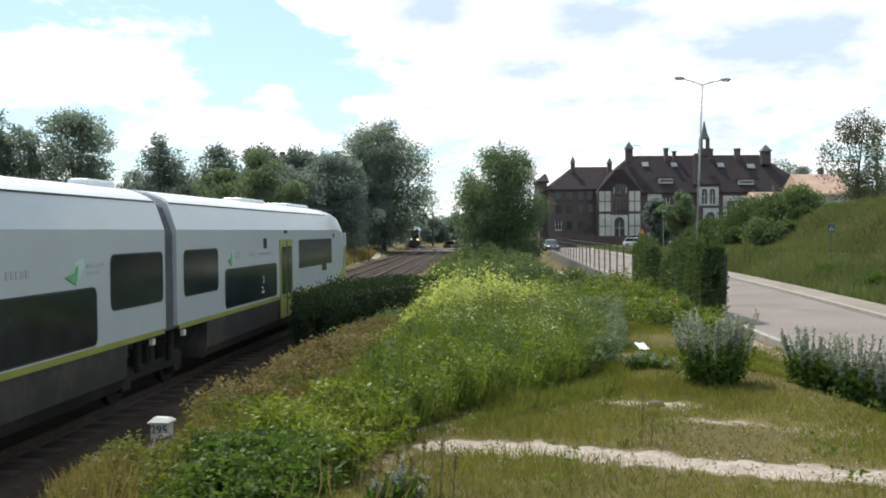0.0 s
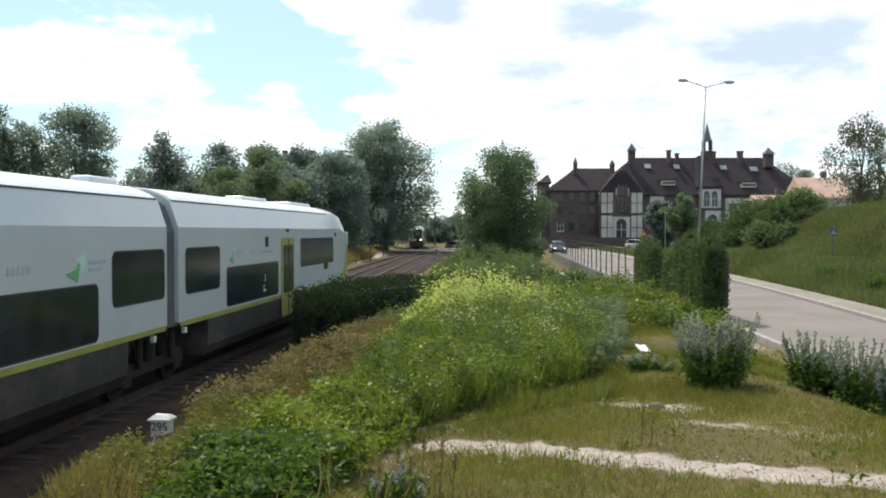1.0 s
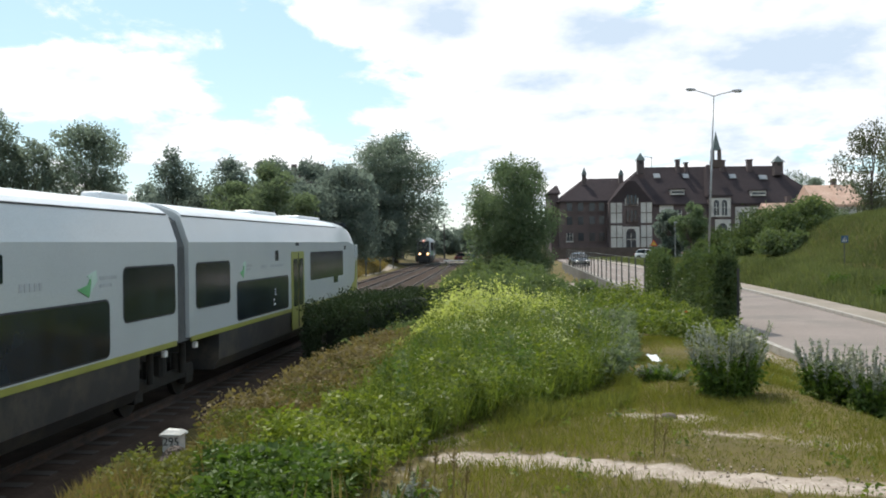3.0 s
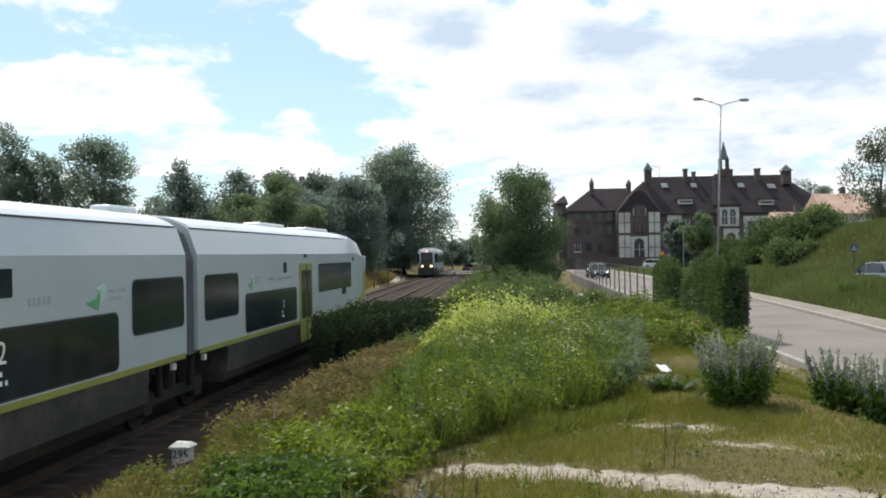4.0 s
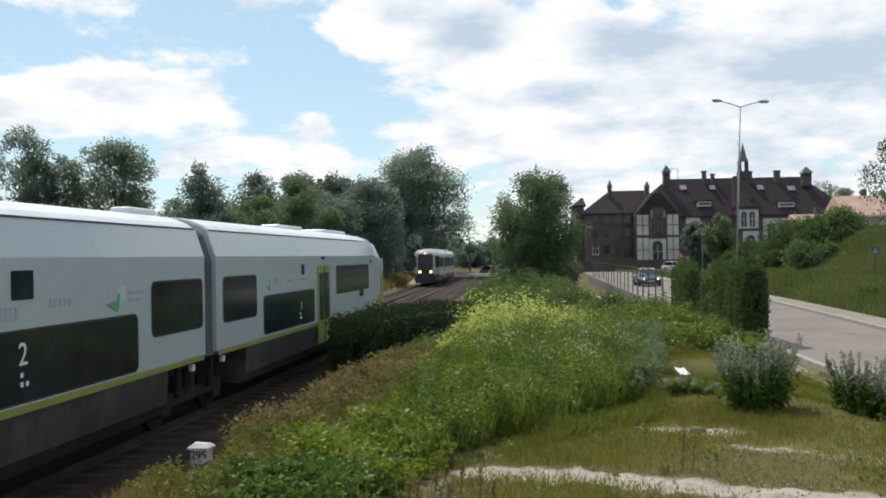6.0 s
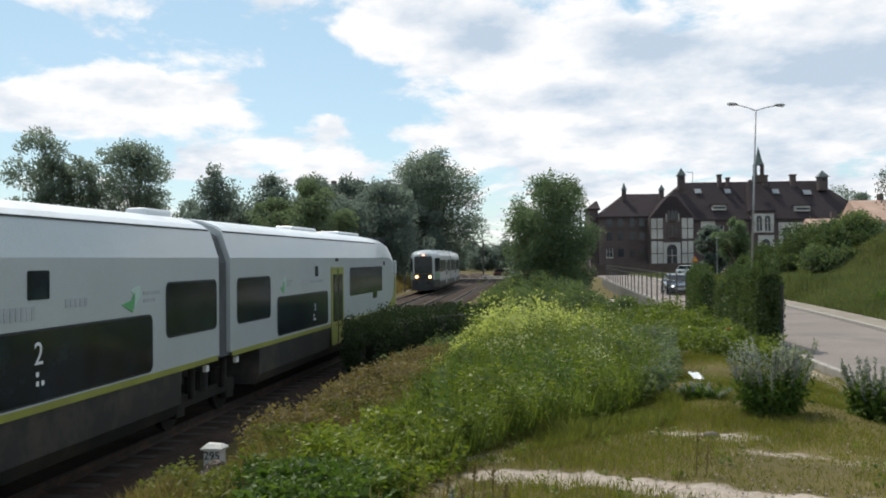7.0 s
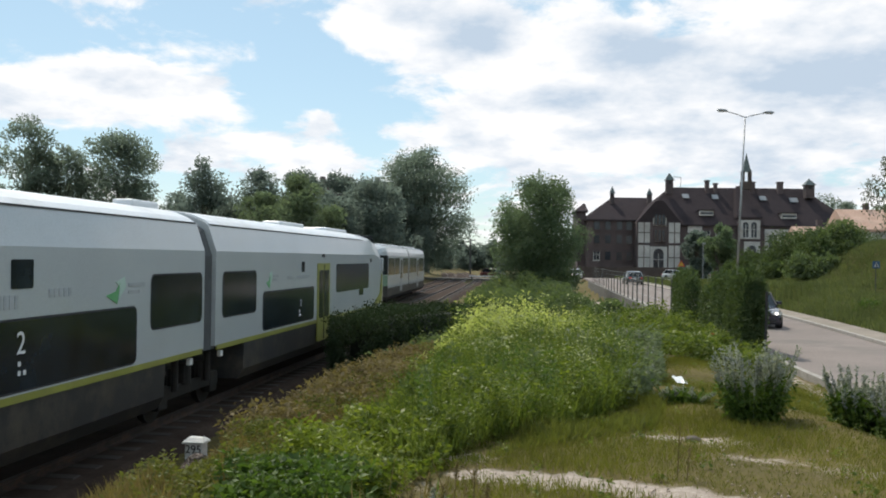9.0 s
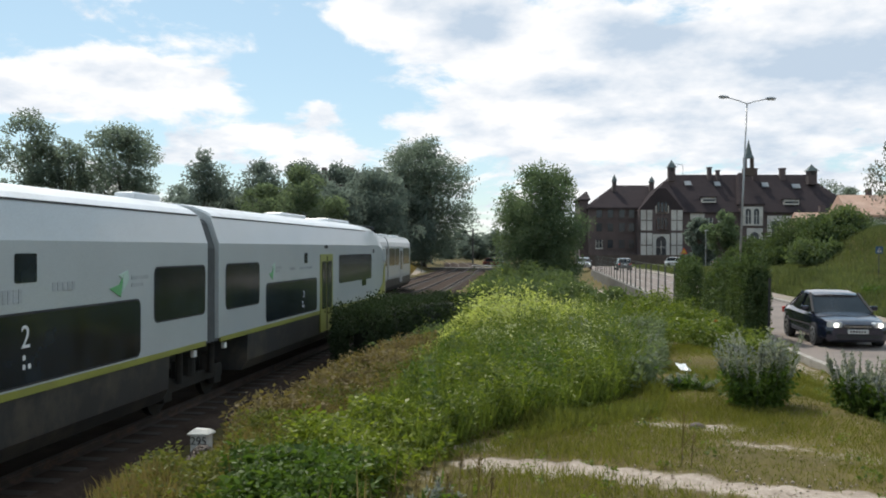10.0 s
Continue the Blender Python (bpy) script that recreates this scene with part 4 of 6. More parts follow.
# ---- trees and large bushes ----
def crown_leaves(centres, radii, count, length, width, rng, droop=0.0, out=0.5):
    """Leaves scattered through a set of clumps, denser towards each clump's skin."""
    share = radii ** 2
    pick = rng.choice(len(centres), count, p=share / share.sum())
    way = rng.normal(size=(count, 3))
    way /= np.linalg.norm(way, axis=1, keepdims=True)
    far = rng.uniform(0.15, 1.0, count) ** 0.45 * rng.normal(1.0, 0.14, count)
    pts = centres[pick] + way * (radii[pick] * far)[:, None] * np.array([1.0, 1.0, 0.85])
    grow = way * out + rng.normal(size=(count, 3)) * 0.7
    grow[:, 2] -= droop
    return leaf_quads(pts, grow, length, width, rng)


def tree(name, x, y, height, wide, low, material, label, seed=1, leaves=9000, size=0.32, clumps=60, top_heavy=0.5, droop=0.0, trunk=0.3, gap=0.30, base=None):
    """Trunk, limbs and a crown of leaf clumps. low: where the crown begins."""
    rng = np.random.default_rng(seed)
    z0 = float(land(x, y)) - 0.1 if base is None else base
    root = empty(name, pose(x, y, z0), label=label, category="tree", group="trees")
    wide, height = wide * 1.2, height * 1.05
    span = height - low
    cs, rs = [], []
    for k in range(clumps):
        u = rng.uniform(0, 1)
        reach = wide * (math.sin(math.pi * min(max(u * 0.86 + 0.12, 0), 1)) ** top_heavy)
        a, q = rng.uniform(0, 2 * math.pi), math.sqrt(rng.uniform(0.1, 1))
        r = wide * rng.uniform(0.16, 0.34)
        cs.append((math.cos(a) * max(reach * q - r * 0.5, 0), math.sin(a) * max(reach * q - r * 0.5, 0), low + span * u * 0.94))
        rs.append(r * (0.75 if u > 0.85 else 1.0))
    cs, rs = np.array(cs), np.array(rs)
    v, f = crown_leaves(cs, rs, int(leaves * 1.45), size * 0.92, size * 0.62, rng, droop)
    if droop:
        hang = rng.uniform(0, 1, len(v) // 4)
        v[:, 2] -= np.repeat(hang ** 3 * droop * 1.2, 4)
    v[:, 2] = np.maximum(v[:, 2], 0.1)
    raw("crown", v, f, material, root)
    bm = bmesh.new()
    joints = [Vector((0, 0, 0))]
    for k in range(1, 5):
        joints.append(Vector((rng.normal(0, 0.12) * k, rng.normal(0, 0.12) * k, (low + span * 0.55) * k / 4)))
    for k in range(4):
        tube(bm, joints[k], joints[k + 1], trunk * (1 - 0.19 * k), trunk * (1 - 0.19 * (k + 1)), sides=9, caps=False)
    part("trunk", bm, M["bark"], root, smooth=True)
    bm = bmesh.new()
    for k in range(0, clumps, 3):
        j = joints[2 + k % 3] if cs[k][2] > joints[2].z else joints[2] * 0.8
        tube(bm, j, Vector(cs[k]), trunk * 0.28, trunk * 0.05, sides=5, caps=False)
    part("branching", bm, M["bark"], root, smooth=True)
    return root


def bush(name, x, y, height, wide, deep, material, label, seed=1, leaves=2500, size=0.16, category="bush", base=None):
    rng = np.random.default_rng(seed)
    z0 = float(land(x, y)) - 0.05 if base is None else base
    root = empty(name, pose(x, y, z0), label=label, category=category, group="bushes")
    n = 22
    cs = np.stack([rng.uniform(-1, 1, n) * wide * 0.72, rng.uniform(-1, 1, n) * deep * 0.72, rng.uniform(0.08, 0.80, n) * height], axis=1)
    taper = np.sqrt(np.clip(1 - (cs[:, 0] / wide) ** 2 - (cs[:, 1] / max(deep, 0.1)) ** 2, 0.15, 1))
    cs[:, 2] *= taper
    rs = rng.uniform(0.22, 0.40, n) * min(height, wide * 1.5)
    v, f = crown_leaves(cs, rs, leaves, size, size * 0.65, rng)
    v[:, 2] = np.maximum(v[:, 2], 0.02)
    raw("foliage", v, f, material, root)
    bm = bmesh.new()
    for k in range(0, n, 2):
        tube(bm, (rng.normal(0, 0.1), rng.normal(0, 0.1), 0), cs[k], 0.03 * height / 2, 0.006, sides=5, caps=False)
    part("stem", bm, M["bark"], root)
    return root


def plant_trees():
    t = tree
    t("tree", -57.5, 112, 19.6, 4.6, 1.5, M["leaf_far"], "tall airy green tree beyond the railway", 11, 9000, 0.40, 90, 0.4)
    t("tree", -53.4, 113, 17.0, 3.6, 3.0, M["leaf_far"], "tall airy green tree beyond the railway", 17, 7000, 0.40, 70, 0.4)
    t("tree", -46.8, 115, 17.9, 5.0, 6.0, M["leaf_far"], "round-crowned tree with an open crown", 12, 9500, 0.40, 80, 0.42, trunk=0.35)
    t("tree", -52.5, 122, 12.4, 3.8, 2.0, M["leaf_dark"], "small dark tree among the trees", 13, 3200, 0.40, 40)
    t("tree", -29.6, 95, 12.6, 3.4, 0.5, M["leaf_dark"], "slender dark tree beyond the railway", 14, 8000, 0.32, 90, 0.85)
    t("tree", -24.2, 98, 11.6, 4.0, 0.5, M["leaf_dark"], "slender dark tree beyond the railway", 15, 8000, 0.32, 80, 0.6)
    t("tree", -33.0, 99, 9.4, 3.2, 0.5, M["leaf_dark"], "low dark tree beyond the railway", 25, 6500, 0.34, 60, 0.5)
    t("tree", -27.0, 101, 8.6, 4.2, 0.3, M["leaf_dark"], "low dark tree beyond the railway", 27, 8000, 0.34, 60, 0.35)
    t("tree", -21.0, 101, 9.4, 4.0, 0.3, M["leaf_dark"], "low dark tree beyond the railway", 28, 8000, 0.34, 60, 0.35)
    t("tree", -15.6, 77, 9.0, 3.4, 1.2, M["leaf_light"], "bright green young tree beside the railway", 16, 9000, 0.26, 50)
    t("tree", -19.6, 80, 8.0, 2.9, 1.2, M["leaf_light"], "bright green young tree beside the railway", 26, 7000, 0.26, 50)
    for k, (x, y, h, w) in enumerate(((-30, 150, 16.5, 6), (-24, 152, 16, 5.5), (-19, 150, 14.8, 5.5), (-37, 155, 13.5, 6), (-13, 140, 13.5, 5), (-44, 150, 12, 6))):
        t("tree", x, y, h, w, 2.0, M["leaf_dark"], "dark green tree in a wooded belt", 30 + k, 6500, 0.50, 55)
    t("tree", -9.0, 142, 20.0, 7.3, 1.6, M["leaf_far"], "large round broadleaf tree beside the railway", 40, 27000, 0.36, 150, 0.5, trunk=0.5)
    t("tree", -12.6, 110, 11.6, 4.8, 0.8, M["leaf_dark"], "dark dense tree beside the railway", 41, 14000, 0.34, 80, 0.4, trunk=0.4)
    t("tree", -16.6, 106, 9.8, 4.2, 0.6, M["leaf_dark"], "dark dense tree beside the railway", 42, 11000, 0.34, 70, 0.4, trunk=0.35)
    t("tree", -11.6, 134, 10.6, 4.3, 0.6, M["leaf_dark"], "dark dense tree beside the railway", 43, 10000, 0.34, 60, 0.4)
    t("tree", 5.25, 78, 10.5, 3.6, 0.1, M["leaf_willow"], "drooping green tree between railway and road", 50, 36000, 0.21, 190, 0.34, droop=0.8, trunk=0.28)
    t("birch_tree", 36.6, 79, 9.4, 2.6, 1.6, M["leaf_birch"], "thin airy birch with drooping twigs on the bank", 60, 3600, 0.22, 46, 0.5, droop=1.1, trunk=0.16)
    t("birch_tree", 39.6, 82, 9.6, 2.4, 1.2, M["leaf_birch"], "thin airy birch with drooping twigs on the bank", 61, 3200, 0.22, 40, 0.5, droop=1.1, trunk=0.16)
    t("tree", 32.2, 134, 7.6, 2.0, 0.8, M["leaf_dark"], "dark tree in front of the brick building", 62, 6000, 0.34, 45)
    t("tree", 33.2, 126, 8.0, 2.3, 2.2, M["leaf_willow"], "slim green tree in front of the brick building", 63, 4500, 0.32, 40)
    for k, (x, y, h, w) in enumerate(((74, 196, 17.5, 5.5), (80, 198, 16, 5), (86, 195, 15, 5), (70, 150, 9, 4), (62, 112, 9.8, 4.2), (55, 108, 8.0, 3.5))):
        t("tree", x, y, h, w, 1.5, M["leaf_far"], "green tree behind the houses", 70 + k, 5000, 0.45, 45)
    for k, (x, y, h, w) in enumerate(((-2.2, 230, 7.2, 4), (3.5, 240, 8.2, 5), (9, 235, 8.0, 5), (-8, 245, 9, 5), (16, 240, 9.5, 6))):
        t("tree", x, y, h * 0.9, w, 0.6, M["leaf_dark"], "distant tree beyond the level crossing", 80 + k, 3000, 0.6, 35)
    # bushes on the bank and by the tracks
    b = bush
    for k, (x, y, h, w) in enumerate(((28.6, 84, 3.4, 2.6), (31.2, 87, 4.0, 2.8), (27.0, 88, 2.8, 2.2), (33.6, 88, 3.8, 2.6), (30.2, 80, 2.6, 2.4), (35.2, 84, 2.4, 2.0), (25.0, 90, 2.2, 2.0), (25.6, 70, 2.3, 1.8), (27.6, 73, 2.8, 2.2), (29.8, 75, 3.0, 2.2), (25.0, 77, 2.2, 1.8))):
        b("bush", x, y, h, w, w * 0.8, M["leaf_bramble"] if k % 2 else M["leaf_ivy"], "rounded green bush at the foot of the bank", 90 + k, 5500, 0.24)
    for k, (x, y, h, w) in enumerate(((32.0, 86.5, 4.9, 1.9), (34.4, 87, 4.6, 2.0), (36.8, 86, 3.4, 1.8))):
        b("bush", x, y, h, w, w * 0.8, M["leaf_light"], "light green bush on the bank", 190 + k, 3500, 0.22)
    for k, (x, y, h, w) in enumerate(((0.6, 47, 1.45, 1.3), (2.6, 44, 1.6, 1.5), (4.6, 47, 1.7, 1.5), (1.6, 54, 1.7, 1.6), (4.2, 56, 2.0, 1.7), (0.9, 62, 1.5, 1.4),
                                      (3.4, 66, 2.2, 1.7), (6.0, 68, 1.9, 1.3), (3.0, 37, 1.15, 1.2), (0.9, 39, 1.1, 1.1), (5.6, 39, 1.15, 1.1), (1.9, 74, 1.8, 1.3))):
        b("bush", x, y, h + 0.2, w, w * 0.9, M["leaf_bramble"], "grey-green bramble bush beside the track", 110 + k, 4200, 0.15)
    # far woods that close the view
    rng = np.random.default_rng(5)
    cs, rs = [], []
    for a in np.arange(-75, 76, 0.9):
        d = rng.uniform(300, 380)
        if -3.5 < a < 3.0:
            d *= 1.5
        h = rng.uniform(5, 10) * (1.0 if abs(a) > 4 else 0.8)
        for z in (1.5, h * 0.6, h):
            cs.append((math.sin(radians(a)) * d + rng.normal(0, 2), math.cos(radians(a)) * d, z))
            rs.append(rng.uniform(3.2, 5.2))
    # these leaves share the haze-paled colour of the far trees
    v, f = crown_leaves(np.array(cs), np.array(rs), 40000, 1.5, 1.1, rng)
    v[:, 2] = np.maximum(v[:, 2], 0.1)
    tagged(raw("far_woods", v, f, M["leaf_far"]), "distant belt of woods in haze-paled green", "woods", kind="stuff")


plant_trees()


# near-black colour that stands in for the shade deep inside the hedge
M["core"] = surface("hedge_inner_shade", (0.012, 0.016, 0.010), (0.025, 0.030, 0.018), 3, 20, 0.95, 0, 0.8)


# ---- the hedge before the train, the overgrown fence ----
def leafy_wall(name, spine, wide, material, label, leaves, size, seed, category="hedge", core=True):
    """A clipped or overgrown row along a spine of (x, y, base, top)."""
    rng = np.random.default_rng(seed)
    spine = np.array(spine)
    root = empty(name, label=label, category=category)
    u = rng.uniform(0, len(spine) - 1, leaves)
    k = np.minimum(u.astype(int), len(spine) - 2)
    w = (u - k)[:, None]
    p = spine[k] * (1 - w) + spine[k + 1] * w
    d = spine[k + 1] - spine[k]
    side = np.stack([d[:, 1], -d[:, 0]], axis=1)
    side /= np.linalg.norm(side, axis=1, keepdims=True)
    a = rng.uniform(0, 2 * math.pi, leaves)
    sq = np.maximum(np.abs(np.cos(a)), np.abs(np.sin(a)))
    rad = rng.uniform(0.72, 1.06, leaves) / sq * (0.86 + 0.16 * np.sin(u * 9.1 + a) * np.sin(u * 3.7 + 2 * a) + rng.normal(0, 0.05, leaves))
    cap = (u < 0.22) | (u > len(spine) - 1.22)
    rad = np.where(cap, rad * rng.uniform(0.1, 1, leaves) ** 0.5, rad)
    off, hz = np.cos(a) * rad, np.sin(a) * rad
    x = p[:, 0] + side[:, 0] * off * wide
    y = p[:, 1] + side[:, 1] * off * wide
    mid, half = (p[:, 2] + p[:, 3]) / 2, (p[:, 3] - p[:, 2]) / 2
    z = np.maximum(mid + hz * half, p[:, 2] + 0.02)
    grow = np.stack([side[:, 0] * np.cos(a), side[:, 1] * np.cos(a), np.sin(a) + 0.25], axis=1) + rng.normal(size=(leaves, 3)) * 0.6
    v, f = leaf_quads(np.stack([x, y, z], axis=1), grow, size, size * 0.65, rng)
    raw("foliage", v, f, material, root)
    # solid block behind the leaves, its dark colour painted as inner shade
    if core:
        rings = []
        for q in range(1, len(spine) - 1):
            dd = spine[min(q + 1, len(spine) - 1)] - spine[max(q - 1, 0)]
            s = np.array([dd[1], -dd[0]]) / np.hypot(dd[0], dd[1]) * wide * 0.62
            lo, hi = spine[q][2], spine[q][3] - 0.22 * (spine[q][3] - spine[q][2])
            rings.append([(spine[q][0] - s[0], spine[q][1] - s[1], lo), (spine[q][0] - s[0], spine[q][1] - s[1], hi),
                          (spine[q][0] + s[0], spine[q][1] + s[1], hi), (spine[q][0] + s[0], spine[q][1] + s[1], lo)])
        part("shade_core", loft(rings), M["core"], root)
    return root


def build_hedges():
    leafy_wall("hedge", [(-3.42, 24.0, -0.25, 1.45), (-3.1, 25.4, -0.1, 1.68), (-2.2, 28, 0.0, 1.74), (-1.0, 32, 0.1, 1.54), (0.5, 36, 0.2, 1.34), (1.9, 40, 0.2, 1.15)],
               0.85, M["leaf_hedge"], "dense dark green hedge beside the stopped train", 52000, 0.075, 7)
    # three overgrown stretches of fence, the middle one thin and hanging
    for k, (levels, wide, count, label) in enumerate((
            (((26.0, 0.75, 2.50), (26.5, 0.4, 2.86), (27.2, 0.4, 2.92), (27.9, 0.5, 2.70), (28.4, 0.9, 2.35)), 0.34, 17000, "fence stretch thickly overgrown with dark ivy"),
            (((28.3, 0.7, 2.35), (29.2, 0.6, 2.75), (30.2, 0.5, 2.82), (31.4, 0.5, 2.50), (32.6, 0.5, 2.20), (34.0, 0.5, 2.05)), 0.24, 11000, "fence stretch with loose hanging climbers"),
            (((36.2, 0.9, 2.35), (37.2, 0.5, 2.70), (38.2, 0.3, 2.82), (39.2, 0.3, 2.72), (40.2, 0.4, 2.45)), 0.34, 10000, "fence stretch overgrown with green climbers"))):
        spine = [(float(road_left(y)) - 0.42, y, lo, hi) for y, lo, hi in levels]
        leafy_wall("ivy_fence", spine, wide, M["leaf_ivy"], label, count, 0.10, 8 + k, "overgrown fence", core=False)


build_hedges()


# ---- fence, wall, lamp, signs ----
def build_fence():
    root = empty("wire_fence", label="dark steel fence posts with wire beside the road", category="fence")
    bm = boxed(-0.035, 0.035, -0.035, 0.035, -0.3, 1.92, bevel=0.008)
    post = part("post", bm, M["post_dark"], root)
    ys = list(np.arange(42.5, 104, 2.9))
    for k, y in enumerate(ys):
        ob = post if k == 0 else link("post", post.data, root)
        ob.matrix_basis = pose(float(road_left(y)) - 0.42, y, 0.42, 0, (-1) ** k * 0.8, 0)
    for z in (0.75, 1.15, 1.55, 1.95, 2.28):
        bm = bmesh.new()
        pts = [Vector((float(road_left(y)) - 0.42, y, z)) for y in np.arange(42.5, 104, 2.9)]
        for a, b in zip(pts, pts[1:]):
            tube(bm, a, b, 0.006, sides=4, caps=False)
        part("wire", bm, M["galv"], root)
    bm = boxed(-0.03, 0.03, -0.03, 0.03, -0.2, 1.95, bevel=0.008)
    end = part("end_post", bm, M["black"], root, "dark leaning end post")
    end.matrix_basis = pose(8.10, 25.7, 0.38, 0, 0.8, 0)
    rings = []
    for y in np.arange(44, 109, 4.0):
        x = float(road_left(y)) - 0.72
        rings.append([(x, y, -0.7), (x, y, 0.62), (x + 0.22, y, 0.62), (x + 0.22, y, -0.7)])
    tagged(part("wall_road", loft(rings), M["concrete"]), "low weathered concrete retaining wall below the fence", "wall", kind="structure")


def street_lamp(x, y, z, high, label):
    root = empty("street_lamp", pose(x, y, z, 0, 2.3, 0), label=label, category="street lamp")
    bm = bmesh.new()
    tube(bm, (0, 0, 0), (0, 0, 1.2), 0.11, 0.10, 12)
    tube(bm, (0, 0, 1.2), (0, 0, high - 0.35), 0.085, 0.045, 12)
    part("pole", bm, M["galv"], root, smooth=True)
    for s in (-1, 1):
        bm = bmesh.new()
        pts = [(0, 0, high - 0.4), (s * 0.5, 0, high - 0.22), (s * 1.25, 0, high - 0.04)]
        for a, b in zip(pts, pts[1:]):
            tube(bm, a, b, 0.035, 0.03, 8)
        arm = part("arm", bm, M["galv"], root, smooth=True)
        bm = bmesh.new()
        rings = []
        for u, w, h in ((1.18, .05, .04), (1.32, .12, .09), (1.6, .15, .11), (1.8, .13, .08), (1.86, .05, .04)):
            rings.append([(s * u, w * math.cos(k * math.pi / 4), high + 0.03 * u + h * math.sin(k * math.pi / 4) - .04) for k in range(8)])
        bm.free()
        head = part("lamp_head", loft(rings), M["galv"], root, "grey lamp head")
        bm = bmesh.new()
        box(bm, min(s * 1.4, s * 1.78), max(s * 1.4, s * 1.78), -.1, .1, high - .10, high - .045, bevel=.015)
        part("lamp_cover", bm, M["lamp_glass"], head)
    return root


def sign_post(name, x, y, z, high, label):
    root = empty(name, pose(x, y, z), label=label, category="road sign")
    bm = bmesh.new()
    tube(bm, (0, 0.04, -0.2), (0, 0.04, high), 0.03, sides=8)
    part("pole", bm, M["post_dark"], root)
    return root


def build_signs():
    street_lamp(16.96, 60.0, 0.58, 12.52, "tall slightly leaning twin-arm steel street lamp on the pavement")
    # crossing sign on the bank
    h = float(land(20.9, 48.2))
    root = sign_post("crossing_sign", 20.9, 48.2, h, 3.1 - h, "blue square pedestrian crossing sign with white triangle")
    bm = bmesh.new()
    prism(bm, round_rect(-.19, .19, 3.15 - h - .22, 3.15 - h + .16, .03), 0.03, Matrix.Translation((0, -0.02, 0)))
    board = part("board", bm, M["sign_blue"], root, "blue sign board")
    bm = bmesh.new()
    prism(bm, [(-.14, 3.15 - h - .16), (.14, 3.15 - h - .16), (0, 3.15 - h + .10)], 0.01, Matrix.Translation((0, -0.03, 0)))
    part("triangle", bm, M["print_grey"], board)
    bm = bmesh.new()
    tube(bm, (0.01, -0.035, 3.15 - h - .14), (0.01, -0.035, 3.15 - h + 0.03), 0.025, sides=6)
    part("dark_mark", bm, M["black"], board)
    # warning triangle before the crossing
    root = sign_post("warning_sign", 25.2, 113, float(land(25.2, 113)), 3.0, "yellow triangular warning sign with red rim on a pole")
    bm = bmesh.new()
    prism(bm, [(-.45, 2.0), (.45, 2.0), (0, 2.78)], 0.03, Matrix.Translation((0, -0.03, 0)))
    rim = part("rim", bm, M["sign_red"], root)
    bm = bmesh.new()
    prism(bm, [(-.32, 2.08), (.32, 2.08), (0, 2.62)], 0.012, Matrix.Translation((0, -0.04, 0)))
    part("board", bm, M["sign_yellow"], rim)
    for x, y, hh in ((29.6, 120, 5.2), (35.2, 112, 6.0)):
        root = empty("lamp_post", pose(x, y, float(land(x, y))), label="thin grey steel lamp post", category="lamp post")
        bm = bmesh.new()
        tube(bm, (0, 0, -.2), (0, 0, hh), 0.07, 0.045, 8)
        part("pole", bm, M["galv"], root)
        bm = bmesh.new()
        box(bm, -.12, .32, -.1, .1, hh - .05, hh + .1, bevel=.03)
        part("lamp_head", bm, M["galv"], root)
    # railway signal and the crossing's barrier
    root = empty("railway_signal", pose(-1.73, 195, -0.3), label="dark railway signal mast with a side arm", category="railway signal")
    bm = bmesh.new()
    tube(bm, (0, 0, 0), (0, 0, 7.7), 0.20, 0.17, 8)
    part("mast", bm, M["post_dark"], root)
    bm = bmesh.new()
    tube(bm, (-1.5, 0, 6.9), (0, 0, 5.2), 0.10, sides=6)
    tube(bm, (-1.5, 0, 6.9), (0, 0, 7.2), 0.10, sides=6)
    part("bracket", bm, M["post_dark"], root)
    bm = bmesh.new()
    box(bm, -1.9, -1.2, -.2, .1, 6.6, 7.3, bevel=.04)
    part("signal_head", bm, M["black"], root)
    root = empty("crossing_barrier", pose(-1.2, 138.8, 0), label="white barrier boom lying across the crossing", category="barrier")
    bm = bmesh.new()
    box(bm, -.2, 4.4, -.05, .05, .36, .52, bevel=.01)
    part("boom", bm, M["print_white"], root)
    for x in (0.2, 4.3):
        bm = bmesh.new()
        box(bm, x - .1, x + .1, -.12, .12, -.3, .40, bevel=.02)
        part("stand", bm, M["post_dark"], root)
    for y in (92.0, 104.0, 118.0):
        root = empty("track_post", pose(float(track_x(y)) - 6.1, y, -0.2), label="short dark post beside the track", category="post")
        bm = bmesh.new()
        tube(bm, (0, 0, 0), (0, 0, 1.5), 0.07, 0.06, 8)
        part("shaft", bm, M["post_dark"], root)
        bm = bmesh.new()
        box(bm, -.12, .12, -.05, .05, 1.3, 1.6, bevel=.02)
        part("plate", bm, M["post_dark"], root)


build_fence()
build_signs()


# ---- the brick building ----
def bx(u):
    return 18.0 + u * 0.0620


def bz(v):
    return 3.15 + (535.5 - v) * 0.0625


